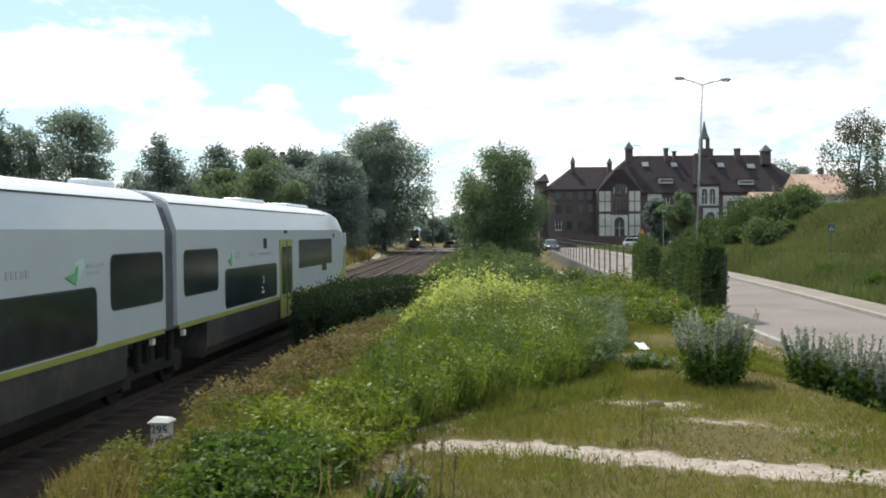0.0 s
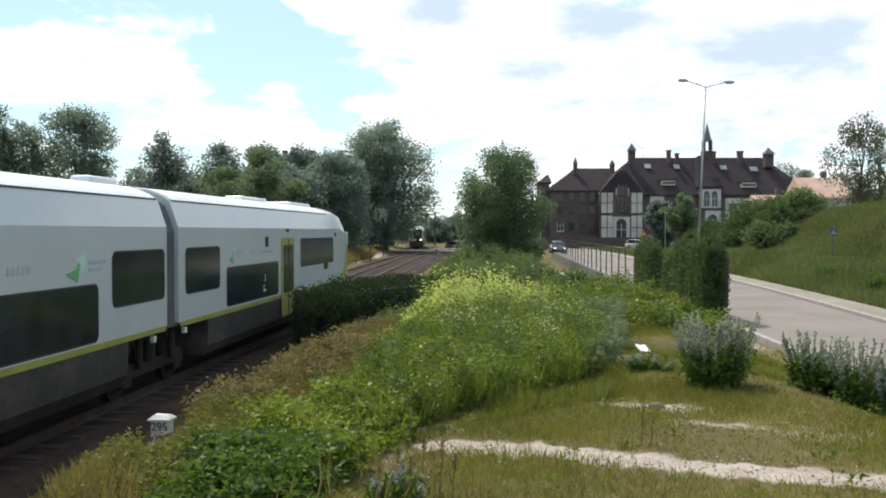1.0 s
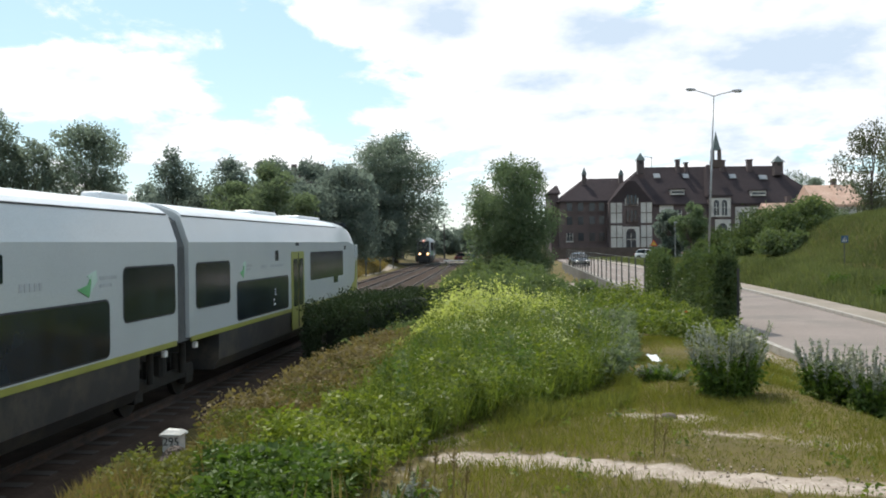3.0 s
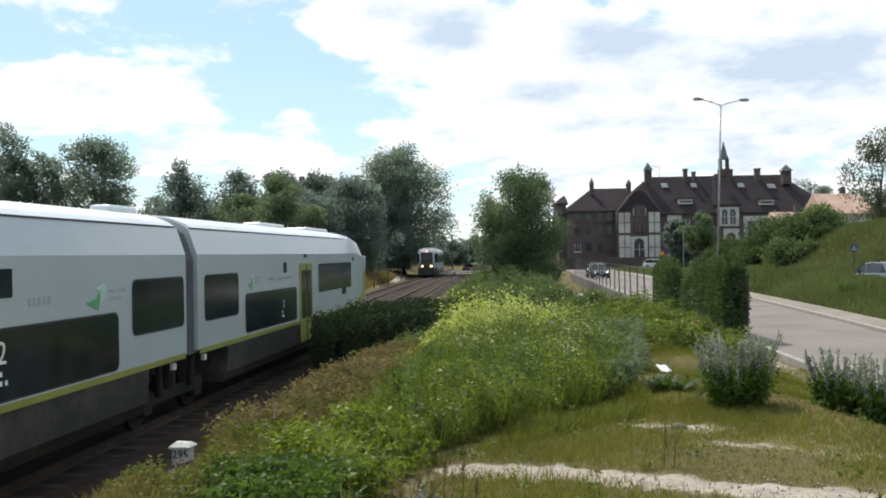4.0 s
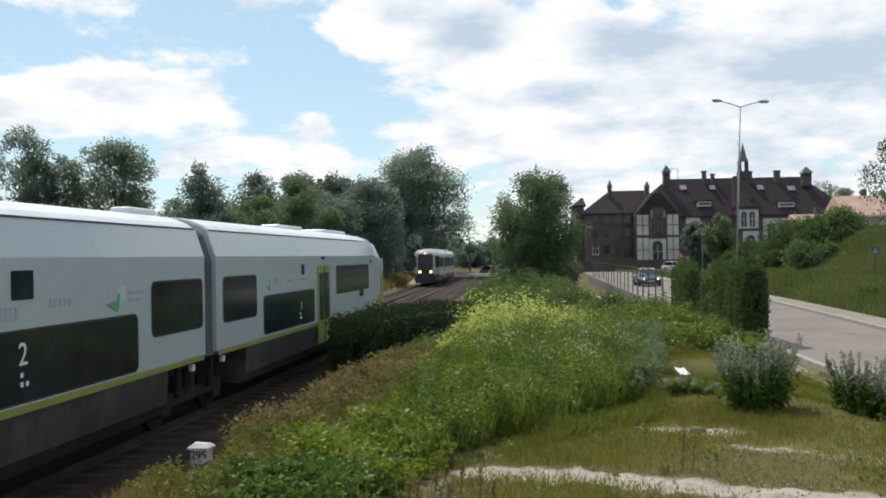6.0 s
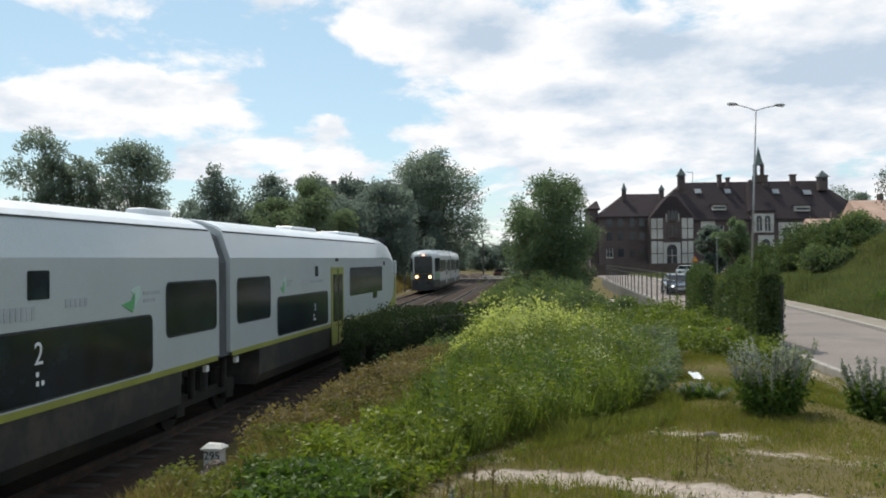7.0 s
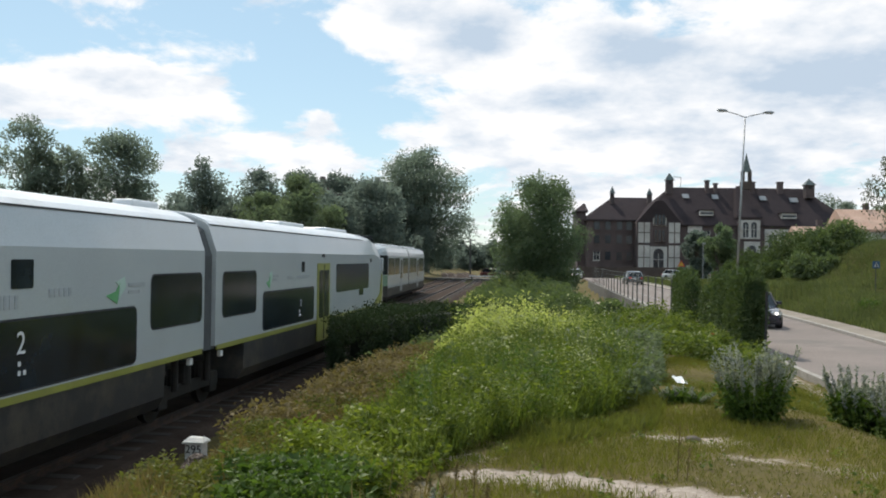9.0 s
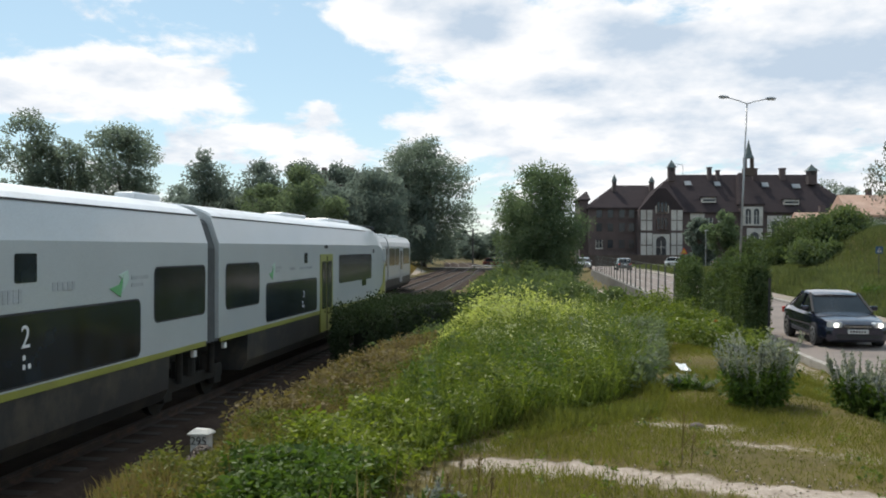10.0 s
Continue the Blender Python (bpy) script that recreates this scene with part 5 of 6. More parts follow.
def window_set(parent, x, y, z, wide, high, arch=False, bars=True):
    """A window recessed in a wall that faces -y: pane, frame, sill."""
    bm = bmesh.new()
    box(bm, x - wide / 2, x + wide / 2, y - 0.03, y + 0.1, z, z + high)
    if arch:
        prism(bm, [(x + wide / 2 * math.cos(radians(a)), z + high + wide / 2 * math.sin(radians(a))) for a in range(0, 181, 30)], 0.12, Matrix.Translation((0, y - 0.03, 0)))
    win = part("window", bm, M["pane"], parent, "dark window pane")
    bm = bmesh.new()
    for a, b in ((x - wide / 2 - .1, x - wide / 2), (x + wide / 2, x + wide / 2 + .1)):
        box(bm, a, b, y - 0.09, y + 0.05, z, z + high)
    if bars:
        box(bm, x - .05, x + .05, y - 0.07, y - .02, z, z + high)
        box(bm, x - wide / 2, x + wide / 2, y - 0.07, y - .02, z + high * .62, z + high * .62 + .09)
    box(bm, x - wide / 2 - .1, x + wide / 2 + .1, y - 0.085, y + .04, z, z + .09)
    part("frame", bm, M["plaster" if bars else "timber"], win)
    bm = bmesh.new()
    box(bm, x - wide / 2 - .2, x + wide / 2 + .2, y - 0.2, y + .02, z - .18, z)
    part("sill", bm, M["plaster" if bars else "brick"], win)


def pitched(x0, x1, y0, y1, eave, ridge, hip0=0.0, hip1=0.0, over=0.4):
    """A roof with its ridge along x, hipped by so much at either end."""
    bm = bmesh.new()
    ym = (y0 + y1) / 2
    low = [(x0 - over, y0 - over, eave), (x1 + over, y0 - over, eave), (x1 + over, y1 + over, eave), (x0 - over, y1 + over, eave)]
    a = [bm.verts.new(p) for p in low]
    c = [bm.verts.new((x, y, z - 0.3)) for x, y, z in low]
    r0, r1 = bm.verts.new((x0 - over + hip0, ym, ridge)), bm.verts.new((x1 + over - hip1, ym, ridge))
    bm.faces.new((a[0], a[1], r1, r0))
    bm.faces.new((a[2], a[3], r0, r1))
    bm.faces.new((a[1], a[2], r1))
    bm.faces.new((a[3], a[0], r0))
    bm.faces.new(c[::-1])
    for k in range(4):
        bm.faces.new((a[k], c[k], c[(k + 1) % 4], a[(k + 1) % 4]))
    return bm


def turret(parent, x, y, z, wide, body, cap):
    bm = bmesh.new()
    box(bm, x - wide / 2, x + wide / 2, y - wide / 2, y + wide / 2, z - 1.5, z + body)
    t = part("turret", bm, M["brick"], parent, "small brick roof turret")
    bm = bmesh.new()
    tube(bm, (x, y, z + body), (x, y, z + body + cap), wide * 0.95, 0.02, 4)
    bmesh.ops.rotate(bm, verts=bm.verts, cent=(x, y, 0), matrix=Matrix.Rotation(radians(45), 3, "Z"))
    part("turret_cap", bm, M["copper"], t)
    bm = bmesh.new()
    box(bm, x - wide * .22, x + wide * .22, y - wide / 2 - .03, y - wide / 2 + .02, z + body * .35, z + body * .85)
    part("turret_opening", bm, M["black"], t)


def brick_building():
    root = empty("brick_building", label="large dark brick institution with steep roofs, white bays and a spire", category="building")
    F = 180.0
    # left wing
    xa, xb = bx(62), bx(216)
    part("wall", boxed(xa, xb, F + 2, F + 16, -0.5, bz(404)), M["brick"], root, "dark brick wing wall")
    part("roof", pitched(xa, xb + 4, F + 2, F + 16, bz(404), bz(325), 6.2, 0.0), M["slate"], root, "dark brown tiled roof")
    part("wall", boxed(bx(36), xa, F + 5, F + 15, -0.5, bz(375)), M["brick"], root)
    part("roof", pitched(bx(36), xa, F + 5, F + 15, bz(375), bz(346), 2.0, 0.0), M["slate"], root)
    for u in (92, 128, 165, 196):
        for v in (535, 482, 438):
            window_set(root, bx(u), F + 2, bz(v), 1.1, 1.7, False, v == 535 and u < 100)
    # main block
    xm0, xm1 = bx(216), bx(915)
    part("wall", boxed(xm0 + .02, xm1, F + 1, F + 19, -0.5, bz(418)), M["brick"], root, "dark brick main wall")
    part("roof", pitched(xm0, xm1, F + 1, F + 19, bz(418), bz(288), 8.8, 8.0), M["slate"], root, "steep dark brown tiled roof")
    # gabled bay with white panels
    g0, g1 = bx(213), bx(352)
    part("wall", boxed(g0, g1, F - 0.8, F + 6, -0.5, bz(412)), M["brick"], root, "brick bay")
    bm = bmesh.new()
    prism(bm, [(g0, bz(412)), (g1, bz(412)), (bx(297), bz(345)), (bx(272), bz(345))], 6.5, Matrix.Translation((0, F - 0.78, 0)))
    part("gable", bm, M["slate"], root, "steep gable over the bay")
    for u0, u1 in ((218, 254), (314, 349)):
        for v0, v1 in ((478, 414), (563, 486)):
            bm = boxed(bx(u0), bx(u1), F - 0.92, F - 0.79, bz(v0), bz(v1))
            pl = part("panel", bm, M["plaster"], root, "white plaster panel in dark timber")
            bm = bmesh.new()
            um = (bx(u0) + bx(u1)) / 2
            box(bm, um - .08, um + .08, F - 0.96, F - 0.9, bz(v0), bz(v1))
            box(bm, bx(u0), bx(u1), F - 0.96, F - 0.9, (bz(v0) + bz(v1)) / 2 - .08, (bz(v0) + bz(v1)) / 2 + .08)
            part("timber", bm, M["timber"], pl)
    bm = boxed(bx(264), bx(306), F - 0.90, F - 0.79, bz(424), bz(400))
    part("panel", bm, M["plaster"], root, "pale central bay panel")
    for u in (273, 285, 297):
        window_set(root, bx(u), F - 0.9, bz(420), .5, 1.7, True, False)
        window_set(root, bx(u), F - 0.9, bz(474), .5, 2.2, False, False)
    bm = boxed(bx(256), bx(309), F - 0.90, F - 0.79, bz(565), bz(490))
    part("panel", bm, M["plaster"], root, "pale doorway surround")
    window_set(root, bx(282), F - 0.9, bz(563), 2.0, 3.2, True)
    # pieces of white wall and windows along the main block
    for u0, u1, v0, v1 in ((380, 425, 445, 420), (540, 606, 462, 402), (556, 606, 556, 470), (624, 698, 512, 430), (624, 660, 545, 520)):
        part("panel", boxed(bx(u0), bx(u1), F + (.16 if 530 < u0 < 610 else .86), F + (.29 if 530 < u0 < 610 else .99), bz(v0), bz(v1)), M["plaster"], root, "white plaster panel")
    for u, v, w, h, arch in ((560, 458, 1.1, 2.6, True), (586, 458, 1.1, 2.6, True), (580, 553, 1.7, 3.6, True), (650, 503, 1.6, 3.5, False), (684, 503, .9, 3.5, False), (640, 556, 1.5, 1.9, False),
                             (400, 470, 1.2, 2.0, False), (440, 470, 1.2, 2.0, False), (480, 470, 1.2, 2.0, False), (400, 540, 1.2, 2.2, False), (440, 540, 1.2, 2.2, False), (480, 540, 1.2, 2.2, False),
                             (730, 500, 1.2, 2.2, False), (770, 500, 1.2, 2.2, False), (810, 500, 1.2, 2.2, False), (730, 555, 1.2, 2.2, False)):
        window_set(root, bx(u), F + (.15 if 530 < u < 610 else .85), bz(v), w, h, arch)
    # central bay and its stump of a tower
    part("wall", boxed(bx(536), bx(610), F + .3, F + 8, -0.5, bz(392)), M["brick"], root, "brick central bay")
    part("roof", pitched(bx(536), bx(610), F + .3, F + 16, bz(392), bz(284), 2.0, 2.0, 0.2), M["slate"], root)
    # dormers and skylights
    for u, v, w in ((395, 328, 1.3), (491, 330, 1.2), (646, 333, 1.3), (745, 338, 1.6)):
        y = F + 1 + 9 * (bz(v) - bz(418)) / (bz(288) - bz(418))
        bm = bmesh.new()
        box(bm, -w / 2, w / 2, -.05, .12, -.65, .65, m=Matrix.Translation((bx(u), y - .1, bz(v) + .5)) @ Matrix.Rotation(radians(-45), 4, "X"))
        part("skylight", bm, M["galv"], root, "pale reflecting skylight")
    for u, v, w in ((445, 383, 2.7), (705, 390, 2.9)):
        y = F + 1 + 9 * (bz(v) - bz(418)) / (bz(288) - bz(418))
        d = part("dormer", boxed(bx(u) - w / 2, bx(u) + w / 2, y - 1.2, y + 2, bz(v) - .3, bz(v) + .75), M["plaster"], root, "low dormer with pale front")
        part("dormer_roof", boxed(bx(u) - w / 2 - .2, bx(u) + w / 2 + .2, y - 1.4, y + 2.2, bz(v) + .75, bz(v) + .95), M["slate"], d)
        part("dormer_window", boxed(bx(u) - w / 2 + .15, bx(u) + w / 2 - .15, y - 1.24, y - 1.15, bz(v) + .0, bz(v) + .4), M["pane"], d)
    # chimneys, turrets, spire
    for u, v0, v1, w in ((472, 292, 268, .75), (622, 294, 272, .9), (713, 310, 271, 1.05), (500, 290, 278, .6)):
        bm = bmesh.new()
        box(bm, bx(u) - w / 2, bx(u) + w / 2, F + 8.5, F + 9.5, bz(v0) - 2, bz(v1))
        box(bm, bx(u) - w / 2 - .12, bx(u) + w / 2 + .12, F + 8.4, F + 9.6, bz(v1) - .05, bz(v1) + .22)
        part("chimney", bm, M["brick"], root, "brick chimney")
    for u, v, w, body, cap in ((152, 325, .8, .7, 1.5), (275, 325, .9, .5, 1.3), (340, 290, 1.35, 1.3, 1.6), (797, 300, 1.7, 1.2, 1.4)):
        turret(root, bx(u), F + 7, bz(v), w, body, cap)
    bm = bmesh.new()
    for dx, dy in ((-.7, -.7), (.7, -.7), (.7, .7), (-.7, .7)):
        box(bm, bx(578) + dx - .16, bx(578) + dx + .16, F + 4 + dy - .16, F + 4 + dy + .16, bz(300), bz(243))
    box(bm, bx(578) - 1, bx(578) + 1, F + 3, F + 5, bz(300), bz(275))
    spire = part("spire_lantern", bm, M["timber"], root, "open wooden lantern under the spire")
    bm = bmesh.new()
    tube(bm, (bx(578), F + 4, bz(243)), (bx(578), F + 4, bz(232)), 1.25, .85, 4)
    tube(bm, (bx(578), F + 4, bz(232)), (bx(578), F + 4, bz(183)), .85, .03, 4)
    bmesh.ops.rotate(bm, verts=bm.verts, cent=(bx(578), F + 4, 0), matrix=Matrix.Rotation(radians(45), 3, "Z"))
    part("spire", bm, M["copper"], root, "pointed copper spire")
    bm = bmesh.new()
    tube(bm, (bx(385), F + 9, bz(290)), (bx(385), F + 9, bz(255)), .05, sides=6)
    tube(bm, (bx(385), F + 9, bz(257)), (bx(360), F + 9, bz(253)), .04, sides=6)
    part("aerial", bm, M["post_dark"], root)


def house(x, y, w, d, eave, ridge, label, base):
    root = empty("house", pose(x, y, base), label=label, category="house")
    bm = boxed(0, w, 0, d, -0.5, eave)
    part("wall", bm, M["plaster"], root, "white plastered wall")
    part("roof", pitched(0, w, 0, d, eave, ridge, 0.0, 0.0, .3), M["tile_red"], root, "pale red tiled roof")
    bm = bmesh.new()
    box(bm, 1.0, 2.1, -.03, .05, eave - 1.9, eave - .7)
    part("window", bm, M["pane"], root)
    bm = bmesh.new()
    box(bm, w * .6, w * .6 + .6, d * .5, d * .5 + .6, eave, ridge + .8)
    part("chimney", bm, M["brick"], root)


def build_far_things():
    brick_building()
    house(45.2, 112, 5.6, 7.0, 7.2, 9.8, "white house with pale red roof beyond the bank", 0.2)
    house(37.4, 106, 4.6, 5.0, 5.6, 7.3, "small white outbuilding with pale red roof", 0.2)
    # a long low roof behind the trees
    root = empty("apartment_building", pose(-36, 175, 0), label="long building far behind the trees", category="building")
    part("wall", boxed(0, 26, 0, 10, -0.5, 14.5), M["brick"], root, "dark wall")
    part("roof", pitched(0, 26, 0, 10, 14.5, 18.2, 3, 3), M["slate"], root, "dark roof")
    for k in range(4):
        part("chimney", boxed(4 + 5.5 * k, 5 + 5.5 * k, 4.5, 5.5, 16, 19.2), M["brick"], root)
    root = empty("shed", pose(-40.5, 98, 0.5), label="low shed with a flat dark roof", category="shed")
    part("wall", boxed(0, 10, 0, 5, -0.5, 6.0), M["brick"], root)
    part("roof", boxed(-.3, 10.3, -.3, 5.3, 6.0, 6.3), M["slate"], root)
    # dark boundary wall before the building
    tagged(part("wall_far", boxed(16.5, 42, 150, 150.5, -0.5, 2.1), M["timber"]), "dark boundary fence before the brick building", "wall", kind="structure")
    # parked cars
    for paint, x, y, rz, lab in (("car_white", 31.9, 138, 40, "white car parked before the brick building"), ("car_white", 35.0, 140, 8, "white car parked facing the road"),
                                 ("car_silver", 38.6, 139, 10, "silver van-like car parked before the building"), ("car_red", 36.8, 143, 5, "dark red car parked before the building")):
        c = tagged(car(paint, lab, height=1.5, estate=True), group="parked cars")
        c.matrix_basis = pose(x, y, float(land(x, y)) + 0.02, 0, 0, rz)
    # dark goods wagon or car waiting at the crossing
    c = car("car_red", "dark car waiting beyond the level crossing", height=1.5, estate=True)
    c.matrix_basis = pose(4.6, 149, float(land(4.6, 149)) + 0.02, 0, 0, 60)


build_far_things()


# ---- low plants ----
def inside(poly, x, y):
    poly = np.array(poly)
    ok = np.zeros(len(x), dtype=bool)
    j = len(poly) - 1
    for i in range(len(poly)):
        xi, yi, xj, yj = *poly[i], *poly[j]
        cut = ((yi > y) != (yj > y)) & (x < (xj - xi) * (y - yi) / (yj - yi + 1e-9) + xi)
        ok ^= cut
        j = i
    return ok


def scatter(poly, count, rng):
    """Random places inside an outline, in x and y."""
    p = np.array(poly)
    lo, hi = p.min(axis=0), p.max(axis=0)
    got = np.zeros((0, 2))
    while len(got) < count:
        q = rng.uniform(lo, hi, (count * 2, 2))
        got = np.concatenate([got, q[inside(poly, q[:, 0], q[:, 1])]])
    return got[:count]


def stalks(p, z, high, wide, rng, lean=0.25):
    """Thin blades: a bent narrow diamond from the ground up."""
    n = len(p)
    way = np.stack([rng.normal(0, lean, n), rng.normal(0, lean, n), np.ones(n)], axis=1)
    base = np.stack([p[:, 0], p[:, 1], z], axis=1)
    return leaf_quads(base, way * 1.0, high, wide, rng, 0.35)


def weed_patch(name, poly, plants, high, material, label, seed, per=26, size=0.085, spread=0.16):
    """Leafy weeds: each plant a leaning stem with leaves up its length. high: a function of x and y."""
    rng = np.random.default_rng(seed)
    p = scatter(poly, plants, rng)
    lump = 0.5 + 0.25 * np.sin(p[:, 0] * 2.3 + 1.7 * np.sin(p[:, 1] * 1.1 + seed)) + 0.25 * np.sin(p[:, 1] * 2.9 + 2.1 * np.sin(p[:, 0] * 1.6 + seed))
    keep = rng.uniform(0, 1, plants) < 0.15 + 1.1 * lump
    p, lump = p[keep], lump[keep]
    plants = len(p)
    h = high(p[:, 0], p[:, 1]) * (0.45 + 0.85 * lump) * np.where((np.abs(p[:, 0] / p[:, 1] + 0.309) < 0.035) & (p[:, 1] < 13.8), 0.25, 1.0) * rng.uniform(0.72, 1.15, plants)
    lean = rng.normal(0, 0.16, (plants, 2))
    u = rng.uniform(0.08, 1.0, (plants, per)) ** 0.8
    wide = spread * (1.15 - 0.75 * u) * (0.6 + 0.5 * h[:, None])
    a = rng.uniform(0, 2 * math.pi, (plants, per))
    x = p[:, :1] + lean[:, :1] * u * h[:, None] + np.cos(a) * wide * rng.uniform(0.1, 1, (plants, per))
    y = p[:, 1:] + lean[:, 1:] * u * h[:, None] + np.sin(a) * wide * rng.uniform(0.1, 1, (plants, per))
    z = land(p[:, 0], p[:, 1])[:, None] + u * h[:, None]
    pts = np.stack([x, y, z], axis=-1).reshape(-1, 3)
    grow = np.stack([np.cos(a), np.sin(a), rng.normal(0.15, 0.5, a.shape)], axis=-1).reshape(-1, 3)
    own = np.repeat(size * rng.uniform(0.55, 1.7, plants), per)
    v, f = leaf_quads(pts, grow, own, own * np.repeat(rng.uniform(0.3, 0.7, plants), per), rng, 0.3)
    return tagged(raw(name, v, f, material), label, "weeds", kind="stuff")


def spike_plant(x, y, seed, label, spikes=38, high=0.85, wide=0.42):
    """A clump of bugloss: leafy foot, many upright grey-blue flower spikes."""
    rng = np.random.default_rng(seed)
    z0 = float(land(x, y)) - 0.03
    root = empty("bugloss_plant", pose(x, y, z0), label=label, category="plant", group="bugloss plants")
    a, r = rng.uniform(0, 2 * math.pi, spikes), np.sqrt(rng.uniform(0, 1, spikes)) * wide * 0.55
    foot = np.stack([np.cos(a) * r * 0.6, np.sin(a) * r * 0.6, np.zeros(spikes)], axis=1)
    tip = np.stack([np.cos(a) * r * 1.5, np.sin(a) * r * 1.5, high * rng.uniform(0.72, 1.15, spikes)], axis=1)
    bm = bmesh.new()
    for p, q in zip(foot, tip):
        tube(bm, p, q, 0.008, 0.003, 4, False)
    part("stem", bm, M["leaf_grey"], root)
    n = 40
    u = rng.uniform(0.58, 1.0, (spikes, n))
    pts = foot[:, None] * (1 - u[..., None]) + tip[:, None] * u[..., None]
    v, f = leaf_quads(pts.reshape(-1, 3), rng.normal(size=(spikes * n, 3)) + [0, 0, 0.5], 0.042, 0.024, rng)
    core, _ = leaf_quads(foot * 0.5 + tip * 0.5, tip - foot, np.linalg.norm(tip - foot, axis=1) * 0.52, 0.012, np.random.default_rng(seed + 1), 0.0)
    v = np.concatenate([v.reshape(spikes, -1, 3), core.reshape(spikes, 4, 3)], axis=1)
    f = np.arange(v.shape[1], dtype=np.int32).reshape(-1, 4)
    for one in v:
        raw("flower_spike", one, f, M["leaf_spike"], root)
    n = 58
    u = rng.uniform(0.0, 0.58, (spikes, n))
    pts = foot[:, None] * (1 - u[..., None]) + tip[:, None] * u[..., None] + rng.normal(0, 0.05, (spikes, n, 3))
    pts[..., 2] = np.maximum(pts[..., 2], 0.02)
    v, f = leaf_quads(pts.reshape(-1, 3), rng.normal(size=(spikes * n, 3)) + [0, 0, 0.2], 0.095, 0.032, rng)
    raw("foliage", v, f, M["leaf_weed_dark"], root, "green lower leaves")
    return root


def plant_low():
    rng = np.random.default_rng(21)
    bend = lambda x, y: 0.19 + smooth(-2.3, -0.3, x) * np.interp(y, (6, 9, 13, 17, 21, 25), (0.10, 0.24, 0.34, 0.50, 0.68, 0.45))
    lush = [(-1.2, 10.6), (-1.0, 8.4), (-0.5, 7.9), (0.0, 9.0), (0.8, 10.2), (1.6, 11.8), (2.4, 13.6), (2.8, 17), (3.0, 21), (1.2, 25.5), (-0.2, 23.5), (-0.5, 19.5), (-0.7, 15.5), (-1.1, 12.5)]
    weed_patch("green_weeds", lush, 4200, bend, M["leaf_weed"], "lush fresh green weeds on the railway slope", 22, 36, 0.048)
    p = scatter(lush, 42000, rng)
    v, f = stalks(p, land(p[:, 0], p[:, 1]), bend(p[:, 0], p[:, 1]) * (0.75 + 0.45 * rng.uniform(0, 1, len(p)) ** 2), 0.011, rng, 0.26)
    tagged(raw("tall_grass", v, f, M["leaf_weed"]), "tall fresh grass blades among the weeds", "grass", kind="stuff")
    nettles = [(-1.55, 6.4), (-1.62, 7.6), (-1.5, 8.6), (-1.3, 9.8), (-0.9, 11.0), (-0.4, 10.0), (-0.25, 8.4), (-0.5, 7.3), (-0.7, 6.3)]
    weed_patch("dark_weeds", [(-1.9, 5.4), (-1.85, 7.2), (-1.5, 8.2), (-1.0, 7.6), (-0.75, 6.4), (-0.8, 5.4)], 560, lambda x, y: 0.25 + 0 * x, M["leaf_weed_dark"],
               "dark green leafy nettles on the slope", 23, 44, 0.044, 0.12)
    weed_patch("lime_weeds", nettles, 760, lambda x, y: 0.33 + 0 * x, M["leaf_lime"],
               "yellowish green broad-leaved weeds on the slope", 33, 46, 0.046, 0.13)
    weed_patch("shaded_weeds", [(-1.0, 13.6), (-0.2, 11.2), (1.0, 12.2), (1.6, 14.6), (0.4, 17.2), (-0.6, 16.4)], 620, lambda x, y: 0.50 + 0 * x, M["leaf_weed_dark"],
               "deep green leafy weeds among the tall grass", 35, 44, 0.05, 0.15)
    weed_patch("umbel_flowers", [(-0.3, 16), (1.2, 13), (2.4, 14), (3.0, 21), (2.6, 22.6), (0.8, 22.6), (-0.2, 21)], 1900, lambda x, y: 0.55 + 0.062 * (y - 12) + 0 * x, M["umbel"],
               "small pale flowers scattered over the weeds", 34, 7, 0.035, 0.10)
    weed_patch("blossoming_weeds", [(-1.5, 17.2), (-0.4, 16.6), (0.6, 18.4), (1.8, 19.4), (2.7, 20.6), (2.8, 22.8), (1.2, 23.6), (-0.4, 22.4), (-1.2, 20.4)], 1500, lambda x, y: 0.28 + 0.84 * smooth(-1.3, 0.3, x), M["leaf_yellow"],
               "tall yellow-green blossoming weeds", 24, 30, 0.06)
    weed_patch("grey_weeds", [(1.7, 12.8), (2.5, 13.4), (3.0, 15.2), (3.4, 17), (4.2, 21.5), (2.6, 21.0), (1.6, 16)], 1500, lambda x, y: 0.26 + 0.045 * (y - 12) + 0 * x, M["leaf_grey"],
               "grey-green weeds with bluish spikes", 25, 34, 0.065)
    weed_patch("fence_weeds", [(4.2, 22), (7.0, 20.5), (7.5, 24), (8.2, 34), (8.4, 42), (5.0, 42), (3.2, 33), (3.2, 24)], 4200, lambda x, y: 0.36 + 0.009 * y + 0.14 * np.sin(x * 2.1 + y), M["leaf_weed"],
               "tall green weeds at the foot of the fence", 26, 26, 0.085)
    weed_patch("verge_weeds", [(-2.6, 22.5), (2, 25), (5, 33), (5.0, 43), (5.4, 60), (6.2, 75), (5, 75), (1.5, 60), (0.0, 45), (0.6, 38), (-0.6, 34)], 3400, lambda x, y: 0.32 + 0.005 * y, M["leaf_bramble"],
               "rough green weeds along the railway", 27, 34, 0.085, 0.3)
    # taller single plants that stand out of the carpet
    for k, (mat, label, n) in enumerate((("leaf_lime", "upright yellowish thistle plants", 90), ("leaf_weed_dark", "upright dark green thistle plants", 90), ("leaf_bramble", "upright grey-green mugwort plants", 80))):
        weed_patch("upright_weeds", lush, n, lambda x, y: bend(x, y) * 1.7, M[mat], label, 60 + k, 120, 0.038, 0.13)
